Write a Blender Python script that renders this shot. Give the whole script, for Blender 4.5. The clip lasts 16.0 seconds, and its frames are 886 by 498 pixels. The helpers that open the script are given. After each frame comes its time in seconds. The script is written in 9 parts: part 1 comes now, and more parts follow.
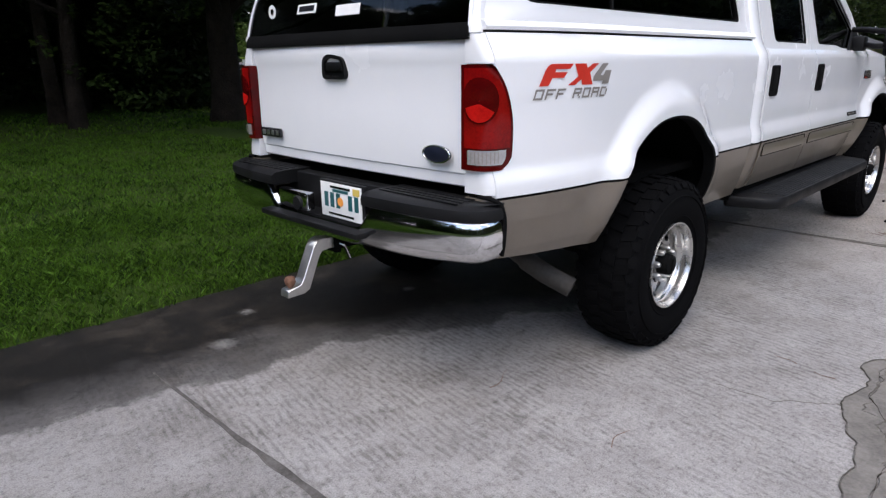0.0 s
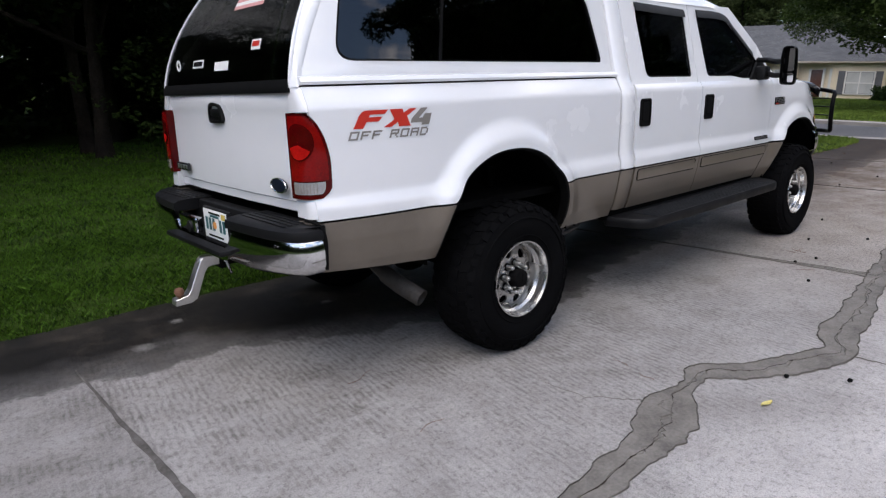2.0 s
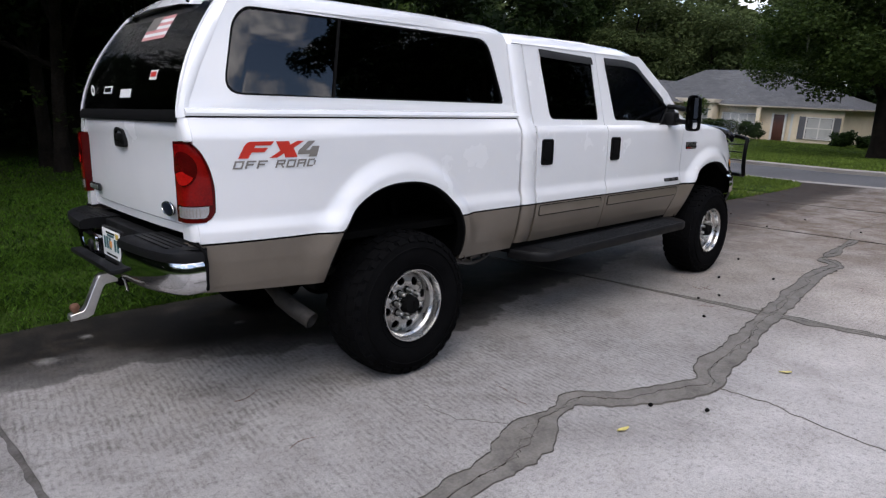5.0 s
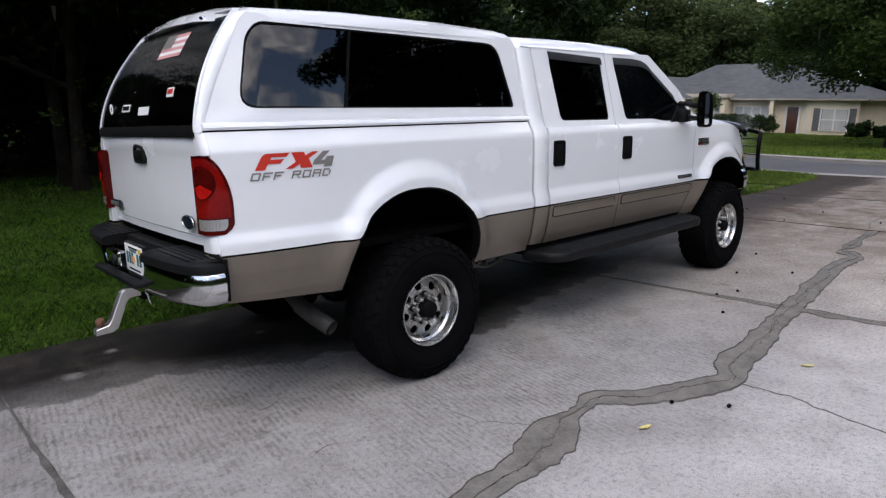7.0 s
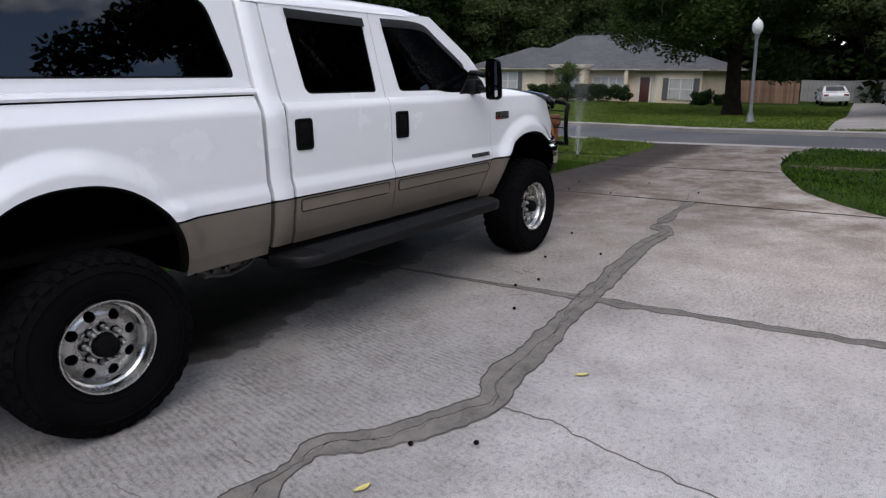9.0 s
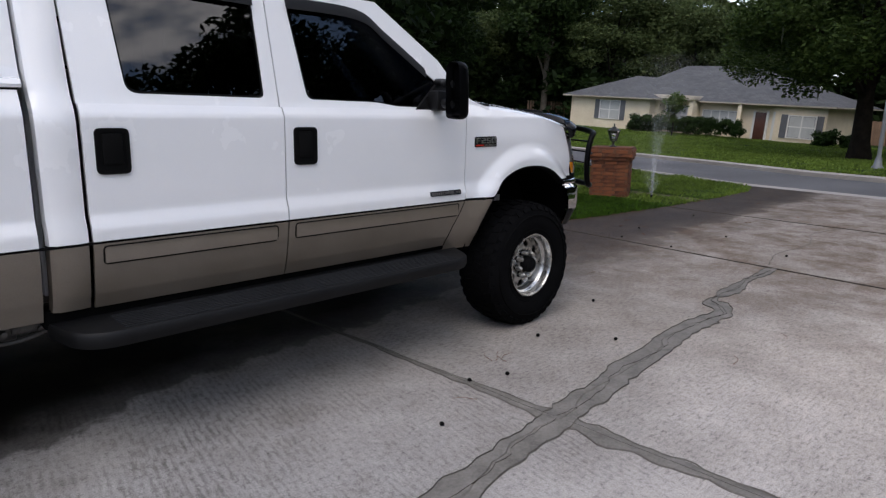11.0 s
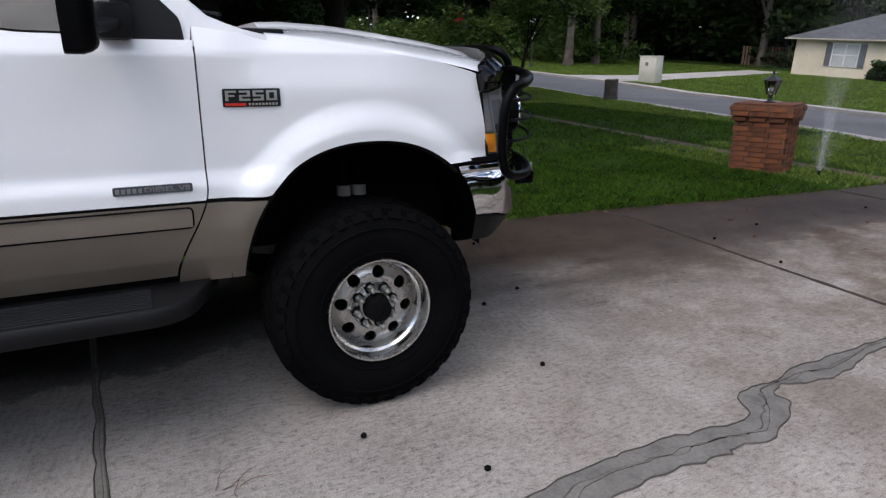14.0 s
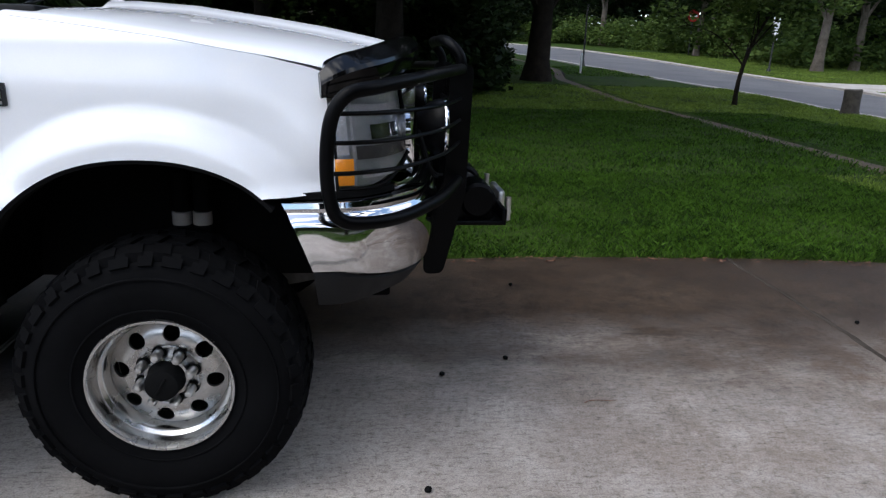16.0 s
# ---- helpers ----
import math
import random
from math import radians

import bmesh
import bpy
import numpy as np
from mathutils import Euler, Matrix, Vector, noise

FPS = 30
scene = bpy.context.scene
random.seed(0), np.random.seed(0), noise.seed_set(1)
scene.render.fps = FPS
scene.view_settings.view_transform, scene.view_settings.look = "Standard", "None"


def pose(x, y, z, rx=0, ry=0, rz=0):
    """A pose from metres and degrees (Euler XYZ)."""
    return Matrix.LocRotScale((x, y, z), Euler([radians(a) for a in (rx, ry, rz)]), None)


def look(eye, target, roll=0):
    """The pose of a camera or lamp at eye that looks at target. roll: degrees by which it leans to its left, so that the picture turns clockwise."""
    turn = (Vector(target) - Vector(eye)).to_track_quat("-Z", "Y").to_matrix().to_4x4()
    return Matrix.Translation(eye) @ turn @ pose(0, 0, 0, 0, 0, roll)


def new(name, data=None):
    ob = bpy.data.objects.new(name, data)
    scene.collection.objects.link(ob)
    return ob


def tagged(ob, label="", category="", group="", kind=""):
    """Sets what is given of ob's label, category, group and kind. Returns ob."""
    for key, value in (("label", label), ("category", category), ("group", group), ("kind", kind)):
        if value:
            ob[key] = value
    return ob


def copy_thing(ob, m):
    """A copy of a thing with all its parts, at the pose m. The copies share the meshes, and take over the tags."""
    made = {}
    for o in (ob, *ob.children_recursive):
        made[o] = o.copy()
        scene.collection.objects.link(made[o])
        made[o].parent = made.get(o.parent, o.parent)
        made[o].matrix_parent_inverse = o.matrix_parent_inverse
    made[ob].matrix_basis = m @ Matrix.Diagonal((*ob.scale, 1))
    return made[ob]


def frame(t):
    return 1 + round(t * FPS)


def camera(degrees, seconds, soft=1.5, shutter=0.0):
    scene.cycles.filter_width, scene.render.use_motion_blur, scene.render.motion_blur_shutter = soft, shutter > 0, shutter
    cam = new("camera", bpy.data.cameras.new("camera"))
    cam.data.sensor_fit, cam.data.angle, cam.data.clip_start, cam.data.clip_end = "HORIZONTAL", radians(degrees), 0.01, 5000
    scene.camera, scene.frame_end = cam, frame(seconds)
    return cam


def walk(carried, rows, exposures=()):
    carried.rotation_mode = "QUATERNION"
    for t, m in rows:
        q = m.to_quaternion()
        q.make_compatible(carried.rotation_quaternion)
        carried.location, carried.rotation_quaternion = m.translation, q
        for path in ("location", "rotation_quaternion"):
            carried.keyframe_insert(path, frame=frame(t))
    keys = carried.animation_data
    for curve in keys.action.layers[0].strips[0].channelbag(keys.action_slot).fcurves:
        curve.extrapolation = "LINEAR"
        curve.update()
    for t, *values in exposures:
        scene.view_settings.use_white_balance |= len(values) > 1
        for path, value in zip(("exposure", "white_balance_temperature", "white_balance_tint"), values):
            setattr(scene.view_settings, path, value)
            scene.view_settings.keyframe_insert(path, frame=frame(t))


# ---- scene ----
cam = camera(69.5, 16.0, soft=1.3)
PATH = [
    (0, (-2.987, -1.437, 1.435), (-1.637, -0.073, 0.873), -0.6),
    (0.5, (-2.975, -1.666, 1.485), (-1.642, -0.277, 0.942), -0.2),
    (1, (-2.819, -1.942, 1.518), (-1.471, -0.545, 1.037), 1.1),
    (1.5, (-2.663, -2.217, 1.542), (-1.356, -0.766, 1.109), -0.9),
    (2, (-2.635, -2.412, 1.525), (-1.364, -0.95, 1.028), -1.8),
    (2.5, (-2.551, -2.616, 1.559), (-1.299, -1.144, 1.045), -0.3),
    (3, (-2.396, -2.751, 1.582), (-1.151, -1.244, 1.162), 2.1),
    (3.5, (-2.344, -2.814, 1.576), (-1.043, -1.346, 1.185), 0.6),
    (4, (-2.386, -2.877, 1.57), (-1.055, -1.442, 1.16), -1.0),
    (4.5, (-2.401, -2.879, 1.574), (-1.068, -1.445, 1.169), 0.3),
    (4.7, (-2.4, -2.876, 1.568), (-1.059, -1.451, 1.153), 0.6),
    (6.8, (-2.42, -2.852, 1.572), (-1.09, -1.416, 1.162), 1.2),
    (7, (-2.426, -2.889, 1.569), (-1.117, -1.43, 1.17), -1.5),
    (7.5, (-2.298, -2.953, 1.566), (-0.979, -1.525, 1.098), -2.8),
    (8, (-2.042, -2.996, 1.506), (-0.764, -1.578, 0.91), -0.9),
    (8.5, (-1.649, -2.954, 1.517), (-0.245, -1.637, 0.976), -0.2),
    (9, (-1.239, -2.978, 1.552), (0.297, -1.795, 1.059), -1.9),
    (9.2, (-1.057, -2.977, 1.549), (0.432, -1.707, 1.139), -1.3),
    (11.3, (0.763, -2.783, 1.481), (2.089, -1.351, 1.045), 0.2),
    (11.5, (0.945, -2.797, 1.488), (2.291, -1.393, 1.023), -2.2),
    (12, (1.424, -2.813, 1.5), (2.687, -1.341, 1.013), 1.6),
    (12.5, (1.869, -2.736, 1.493), (3.088, -1.197, 1.113), 1.1),
    (13, (2.312, -2.657, 1.481), (3.481, -1.08, 1.098), 0.9),
    (13.5, (2.733, -2.545, 1.434), (3.666, -0.861, 0.892), -0.7),
    (14, (3.133, -2.387, 1.436), (3.964, -0.659, 0.864), 0.4),
    (14.5, (3.558, -2.293, 1.437), (4.293, -0.534, 0.832), 0.3),
    (15, (3.880, -2.185, 1.403), (4.380, -0.344, 0.808), -1.7),
    (15.5, (4.225, -2.024, 1.441), (4.652, -0.158, 0.861), -0.4),
    (16, (4.622, -1.892, 1.439), (4.833, 0.008, 0.854), 1.7),
]
walk(cam, [(t, look(eye, target, roll)) for t, eye, target, roll in PATH], [(0.0, 1.08, 6400.0, 13.0), (1.5, 0.88, 6400.0, 13.0), (3.5, 0.73, 6400.0, 13.0), (7.0, 0.73, 6400.0, 13.0), (9.0, 0.58, 6400.0, 13.0), (12.0, 0.55, 6350.0, 12.5), (12.5, 0.54, 6350.0, 12.5), (13.3, 0.76, 6350.0, 12.5), (14.0, 0.83, 6300.0, 12.0), (15.0, 0.86, 6150.0, 10.5), (16.0, 1.14, 6100.0, 9.0)])

SCENE_CENTRE = 0.98      # the pickup's middle line, along x


# ---- world and light ----
def build_world():
    w = bpy.data.worlds.new("world")
    scene.world = w
    w.use_nodes = True
    nt = w.node_tree
    nt.nodes.clear()
    out = nt.nodes.new("ShaderNodeOutputWorld")
    bg = nt.nodes.new("ShaderNodeBackground")
    sky = nt.nodes.new("ShaderNodeTexSky")
    sky.sky_type = "NISHITA"
    sky.sun_disc = False
    sky.sun_elevation = radians(SUN_UP)
    sky.sun_rotation = radians(SUN_ROUND)
    sky.air_density, sky.dust_density, sky.ozone_density = 1.0, 1.2, 1.0
    # broken cloud over all of the sky
    co = nt.nodes.new("ShaderNodeTexCoord")
    mp = nt.nodes.new("ShaderNodeMapping")
    mp.inputs["Scale"].default_value = (1.0, 1.0, 2.6)
    cl = nt.nodes.new("ShaderNodeTexNoise")
    cl.inputs["Scale"].default_value = 3.0
    cl.inputs["Detail"].default_value = 7
    cl.inputs["Roughness"].default_value = 0.58
    rp = nt.nodes.new("ShaderNodeValToRGB")
    rp.color_ramp.elements[0].position, rp.color_ramp.elements[1].position = 0.48, 0.57
    sh = nt.nodes.new("ShaderNodeValToRGB")
    sh.color_ramp.elements[0].position, sh.color_ramp.elements[0].color = 0.45, (3.2, 3.3, 3.8, 1)
    sh.color_ramp.elements[1].position, sh.color_ramp.elements[1].color = 0.68, (14.0, 13.6, 13.3, 1)
    mx = nt.nodes.new("ShaderNodeMix")
    mx.data_type = "RGBA"
    L = nt.links.new
    L(co.outputs["Generated"], mp.inputs["Vector"])
    L(mp.outputs["Vector"], cl.inputs["Vector"])
    L(cl.outputs["Fac"], rp.inputs["Fac"])
    L(cl.outputs["Fac"], sh.inputs["Fac"])
    L(rp.outputs["Color"], mx.inputs["Factor"])
    L(sky.outputs["Color"], mx.inputs[6])
    L(sh.outputs["Color"], mx.inputs[7])
    L(mx.outputs[2], bg.inputs["Color"])
    bg.inputs["Strength"].default_value = SKY_STRENGTH
    L(bg.outputs[0], out.inputs["Surface"])
    sun = new("sun", bpy.data.lights.new("sun", "SUN"))
    sun.data.energy, sun.data.angle, sun.data.color = SUN_STRENGTH, radians(SUN_WIDE), (1.0, 0.95, 0.88)
    a, e = radians(SUN_ROUND), radians(SUN_UP)
    d = Vector((math.sin(a) * math.cos(e), math.cos(a) * math.cos(e), math.sin(e)))
    sun.matrix_world = look(d * 60, (0, 0, 0))


SUN_UP, SUN_ROUND, SUN_STRENGTH, SUN_WIDE, SKY_STRENGTH = 56.0, 240.0, 0.72, 40.0, 0.145
build_world()


# ---- materials ----
def nodes_of(name):
    m = bpy.data.materials.new(name)
    m.use_nodes = True
    nt = m.node_tree
    return m, nt, nt.nodes["Principled BSDF"]


def noise_node(nt, vec, scale, detail=4, rough=0.55):
    n = nt.nodes.new("ShaderNodeTexNoise")
    n.inputs["Scale"].default_value, n.inputs["Detail"].default_value, n.inputs["Roughness"].default_value = scale, detail, rough
    if vec:
        nt.links.new(vec, n.inputs["Vector"])
    return n.outputs["Fac"]


def ramp(nt, fac, *stops):
    r = nt.nodes.new("ShaderNodeValToRGB")
    els = r.color_ramp.elements
    while len(els) < len(stops):
        els.new(0.5)
    for e, (p, c) in zip(els, stops):
        e.position, e.color = p, (*c, 1) if len(c) == 3 else c
    nt.links.new(fac, r.inputs["Fac"])
    return r.outputs["Color"]


def grey(v):
    return (v, v, v)


def mixc(nt, fac, a, b, mode="MIX"):
    m = nt.nodes.new("ShaderNodeMix")
    m.data_type, m.blend_type = "RGBA", mode
    for sock, val in ((m.inputs["Factor"], fac), (m.inputs[6], a), (m.inputs[7], b)):
        if isinstance(val, (int, float)):
            sock.default_value = val
        elif isinstance(val, tuple):
            sock.default_value = (*val, 1)
        else:
            nt.links.new(val, sock)
    return m.outputs[2]


def calc(nt, op, a, b=0.5, clamp=False):
    m = nt.nodes.new("ShaderNodeMath")
    m.operation, m.use_clamp = op, clamp
    for sock, val in zip(m.inputs, (a, b)):
        if isinstance(val, (int, float)):
            sock.default_value = val
        else:
            nt.links.new(val, sock)
    return m.outputs[0]


def bumped(nt, bsdf, height, strength, distance=0.01):
    b = nt.nodes.new("ShaderNodeBump")
    b.inputs["Strength"].default_value, b.inputs["Distance"].default_value = strength, distance
    nt.links.new(height, b.inputs["Height"])
    nt.links.new(b.outputs[0], bsdf.inputs["Normal"])


def objvec(nt, scale=None, rot=None):
    c = nt.nodes.new("ShaderNodeTexCoord").outputs["Object"]
    if scale or rot:
        mp = nt.nodes.new("ShaderNodeMapping")
        if scale:
            mp.inputs["Scale"].default_value = scale
        if rot:
            mp.inputs["Rotation"].default_value = [radians(a) for a in rot]
        nt.links.new(c, mp.inputs["Vector"])
        c = mp.outputs[0]
    return c


def surface(name, lo, hi, rough=(0.5, 0.6), metal=0.0, coarse=1.2, fine=40.0, bump=0.15, dist=0.004, coat=0.0, spec=0.5, by_object=0.0):
    """A surface whose colour wanders between lo and hi at two scales, with fine relief."""
    m, nt, p = nodes_of(name)
    v = objvec(nt)
    a, b = noise_node(nt, v, coarse, 5), noise_node(nt, v, fine, 3)
    both = calc(nt, "ADD", calc(nt, "MULTIPLY", a, 0.65), calc(nt, "MULTIPLY", b, 0.35))
    if by_object:
        r = nt.nodes.new("ShaderNodeObjectInfo").outputs["Random"]
        both = calc(nt, "ADD", both, calc(nt, "MULTIPLY", calc(nt, "SUBTRACT", r, 0.5), by_object))
    nt.links.new(ramp(nt, both, (0.32, lo), (0.68, hi)), p.inputs["Base Color"])
    nt.links.new(ramp(nt, a, (0.35, grey(rough[0])), (0.65, grey(rough[1]))), p.inputs["Roughness"])
    p.inputs["Metallic"].default_value = metal
    p.inputs["Coat Weight"].default_value = coat
    p.inputs["Coat Roughness"].default_value = 0.04
    p.inputs["Specular IOR Level"].default_value = spec
    if bump:
        bumped(nt, p, b, bump, dist)
    return m


def brush_lines(nt, turn, pitch):
    """Rows of broken dark streaks left by the brush."""
    r = objvec(nt, None, (0, 0, turn))
    sp = nt.nodes.new("ShaderNodeSeparateXYZ")
    nt.links.new(r, sp.inputs[0])
    bend = noise_node(nt, r, 3.0, 4, 0.6)
    ph = calc(nt, "ADD", calc(nt, "MULTIPLY", sp.outputs["Y"], 6.283 / pitch), calc(nt, "MULTIPLY", bend, 7.0))
    wave = calc(nt, "ADD", calc(nt, "MULTIPLY", calc(nt, "SINE", ph), 0.5), 0.5)
    st = nt.nodes.new("ShaderNodeMapping")
    st.inputs["Scale"].default_value = (13.0, 50.0, 1.0)
    nt.links.new(r, st.inputs["Vector"])
    broken = noise_node(nt, st.outputs[0], 1.0, 4, 0.7)
    return calc(nt, "ADD", calc(nt, "MULTIPLY", wave, 0.13), calc(nt, "MULTIPLY", broken, 1.0))


def make_concrete():
    """Brushed driveway concrete: brush lines, blotches, fine grit, a damp border along the lawn and painted shade below
    the pickup.
    """
    m, nt, p = nodes_of("driveway_concrete")
    v = objvec(nt)
    sx = nt.nodes.new("ShaderNodeSeparateXYZ")
    nt.links.new(v, sx.inputs[0])
    big, mid, fine = noise_node(nt, v, 0.45, 6), noise_node(nt, v, 2.4, 9, 0.68), noise_node(nt, v, 150, 3, 0.7)
    slab = ramp(nt, calc(nt, "ADD", calc(nt, "MULTIPLY", calc(nt, "SUBTRACT", sx.outputs["X"], 2.87), 50.0), 0.5), (0.0, grey(0.0)), (1.0, grey(1.0)))
    behind = ramp(nt, calc(nt, "ADD", calc(nt, "MULTIPLY", calc(nt, "ADD", sx.outputs["X"], 1.97), 12.0), 0.5), (0.0, grey(0.1)), (1.0, grey(1.0)))
    lines = brush_lines(nt, -82, 0.036)
    crazed = noise_node(nt, objvec(nt, (17.0, 62.0, 1.0)), 1.0, 6, 0.78)
    col = ramp(nt, mid, (0.28, (0.30, 0.280, 0.266)), (0.45, (0.395, 0.376, 0.362)), (0.62, (0.455, 0.437, 0.423)), (0.76, (0.51, 0.494, 0.480)))
    col = mixc(nt, ramp(nt, big, (0.40, grey(0.0)), (0.64, grey(0.4))), col, (0.355, 0.335, 0.317))
    # brushed beside the parked wheels, smooth beyond the crack
    brushed = ramp(nt, calc(nt, "MULTIPLY", calc(nt, "ADD", calc(nt, "ADD", sx.outputs["Y"], 2.4), calc(nt, "MULTIPLY", calc(nt, "SUBTRACT", big, 0.5), 1.6)), 0.5), (0.30, grey(0.12)), (0.70, grey(1.0)))
    dark = ramp(nt, lines, (0.40, grey(0.55)), (0.56, grey(0.93)), (0.72, grey(1.05)))
    patchy = calc(nt, "MULTIPLY", calc(nt, "MULTIPLY", ramp(nt, noise_node(nt, v, 0.9, 5), (0.40, grey(0.15)), (0.60, grey(0.85))), brushed), calc(nt, "MULTIPLY", calc(nt, "SUBTRACT", 1.0, slab), behind))
    col = mixc(nt, patchy, col, mixc(nt, 1.0, col, dark, "MULTIPLY"))
    col = mixc(nt, calc(nt, "MULTIPLY", brushed, 0.9), col, mixc(nt, 1.0, col, (0.83, 0.825, 0.82), "MULTIPLY"))
    col = mixc(nt, brushed, mixc(nt, 1.0, col, (1.24, 1.235, 1.23), "MULTIPLY"), col)
    # worn grey scuffs
    scuff = calc(nt, "MULTIPLY", ramp(nt, noise_node(nt, v, 1.7, 9, 0.7), (0.50, grey(0.0)), (0.70, grey(0.6))), calc(nt, "ADD", calc(nt, "MULTIPLY", brushed, 0.7), 0.3))
    col = mixc(nt, scuff, col, (0.235, 0.222, 0.210))
    # ragged grime in the brush marks, thickened towards the pickup to paint its shade
    blot = calc(nt, "MULTIPLY", ramp(nt, noise_node(nt, objvec(nt, (1.0, 1.5, 1.0)), 2.1, 10, 0.72), (0.47, grey(0.0)), (0.60, grey(0.75))), ramp(nt, lines, (0.42, grey(1.0)), (0.66, grey(0.25))))
    blot = calc(nt, "MULTIPLY", blot, ramp(nt, calc(nt, "MULTIPLY", calc(nt, "ADD", sx.outputs["Y"], 1.5), 0.4), (0.18, grey(0.0)), (0.55, grey(1.0))))
    blot = calc(nt, "MULTIPLY", blot, ramp(nt, calc(nt, "SUBTRACT", sx.outputs["X"], 1.2), (0.0, grey(1.0)), (1.0, grey(0.4))))
    col = mixc(nt, blot, col, (0.130, 0.120, 0.109))
    col = mixc(nt, calc(nt, "MULTIPLY", slab, 0.85), col, mixc(nt, 1.0, col, ramp(nt, crazed, (0.34, grey(0.34)), (0.455, grey(0.90)), (0.62, grey(1.08))), "MULTIPLY"))
    col = mixc(nt, 0.75, col, ramp(nt, fine, (0.28, grey(0.45)), (0.5, grey(1.0)), (0.72, grey(1.25))), "MULTIPLY")
    specks = ramp(nt, noise_node(nt, v, 34, 6, 0.8), (0.30, grey(1.12)), (0.52, grey(1.0)), (0.66, grey(0.52)))
    col = mixc(nt, 0.9, col, specks, "MULTIPLY")
    rear_slab = ramp(nt, calc(nt, "ADD", calc(nt, "MULTIPLY", calc(nt, "ADD", sx.outputs["X"], 1.97), -12.0), 0.5), (0.0, grey(1.0)), (1.0, grey(0.84)))
    col = mixc(nt, 1.0, col, rear_slab, "MULTIPLY")
    # leaf stains, thicker towards the street
    rust = ramp(nt, noise_node(nt, v, 1.5, 11, 0.76), (0.42, grey(0.0)), (0.60, grey(0.88)))
    col = mixc(nt, calc(nt, "MULTIPLY", rust, ramp(nt, calc(nt, "DIVIDE", sx.outputs["X"], 16.0), (0.27, grey(0.08)), (0.42, grey(0.80)), (0.56, grey(0.95)))), col, (0.100, 0.068, 0.044))
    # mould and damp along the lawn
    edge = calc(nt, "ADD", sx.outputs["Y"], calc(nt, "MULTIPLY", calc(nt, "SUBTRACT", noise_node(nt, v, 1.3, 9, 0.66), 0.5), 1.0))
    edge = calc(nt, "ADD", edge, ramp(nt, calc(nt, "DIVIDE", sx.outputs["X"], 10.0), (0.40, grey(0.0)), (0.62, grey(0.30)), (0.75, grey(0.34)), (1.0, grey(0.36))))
    # the pickup's shade put into the colour: the damp mask widened below it
    truck_shade = ramp(nt, calc(nt, "DIVIDE", calc(nt, "ADD", sx.outputs["X"], 2.0), 8.0), (0.0, grey(0.0)), (0.10, grey(0.16)), (0.14, grey(0.40)), (0.24, grey(0.62)), (0.35, grey(1.0)), (0.52, grey(0.66)), (0.70, grey(0.56)), (0.84, grey(0.25)), (1.0, grey(0.0)))
    spread = calc(nt, "ADD", edge, calc(nt, "MULTIPLY", truck_shade, 1.15))
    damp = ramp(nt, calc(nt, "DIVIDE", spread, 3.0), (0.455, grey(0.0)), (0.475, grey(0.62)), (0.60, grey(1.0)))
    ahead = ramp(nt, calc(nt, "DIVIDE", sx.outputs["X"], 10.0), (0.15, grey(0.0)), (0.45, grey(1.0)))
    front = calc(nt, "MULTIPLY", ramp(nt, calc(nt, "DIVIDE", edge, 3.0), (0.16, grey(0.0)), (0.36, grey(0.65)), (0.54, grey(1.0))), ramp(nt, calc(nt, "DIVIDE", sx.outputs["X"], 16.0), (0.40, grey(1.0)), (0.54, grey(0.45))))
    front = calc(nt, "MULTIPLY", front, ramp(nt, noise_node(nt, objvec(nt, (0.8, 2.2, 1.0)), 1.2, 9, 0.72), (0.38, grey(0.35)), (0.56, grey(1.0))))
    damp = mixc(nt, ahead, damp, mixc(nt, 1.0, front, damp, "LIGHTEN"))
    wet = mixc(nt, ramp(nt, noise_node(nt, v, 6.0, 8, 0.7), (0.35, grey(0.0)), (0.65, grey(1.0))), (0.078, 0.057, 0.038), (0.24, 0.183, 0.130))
    # mould black, kept strong below the pickup to deepen its painted shade
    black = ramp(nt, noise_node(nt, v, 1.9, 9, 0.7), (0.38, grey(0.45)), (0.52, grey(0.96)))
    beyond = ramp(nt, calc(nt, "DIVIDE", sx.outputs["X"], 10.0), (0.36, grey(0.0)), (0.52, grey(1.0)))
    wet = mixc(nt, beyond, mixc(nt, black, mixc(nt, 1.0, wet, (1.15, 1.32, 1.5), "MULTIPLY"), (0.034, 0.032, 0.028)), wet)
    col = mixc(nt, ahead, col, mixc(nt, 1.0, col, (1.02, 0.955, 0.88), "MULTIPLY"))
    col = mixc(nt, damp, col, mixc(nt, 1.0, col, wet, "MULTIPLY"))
    # chalky smudges by the lawn
    for at, size in (((-1.62, 1.62, 0.0), 0.075), ((-1.30, 1.95, 0.0), 0.05), ((-0.35, 1.55, 0.0), 0.04)):
        far = nt.nodes.new("ShaderNodeVectorMath")
        far.operation = "DISTANCE"
        nt.links.new(v, far.inputs[0])
        far.inputs[1].default_value = at
        ragged = calc(nt, "ADD", far.outputs["Value"], calc(nt, "MULTIPLY", calc(nt, "SUBTRACT", noise_node(nt, v, 22, 6, 0.75), 0.5), 0.16))
        col = mixc(nt, ramp(nt, calc(nt, "DIVIDE", ragged, size * 2), (0.10, grey(0.45)), (0.55, grey(0.0))), col, (0.33, 0.32, 0.30))
    nt.links.new(col, p.inputs["Base Color"])
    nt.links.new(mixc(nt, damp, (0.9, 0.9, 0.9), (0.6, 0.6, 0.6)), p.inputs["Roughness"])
    p.inputs["Specular IOR Level"].default_value = 0.2
    bumped(nt, p, calc(nt, "ADD", calc(nt, "MULTIPLY", lines, 0.5), fine), 0.7, 0.005)
    return m


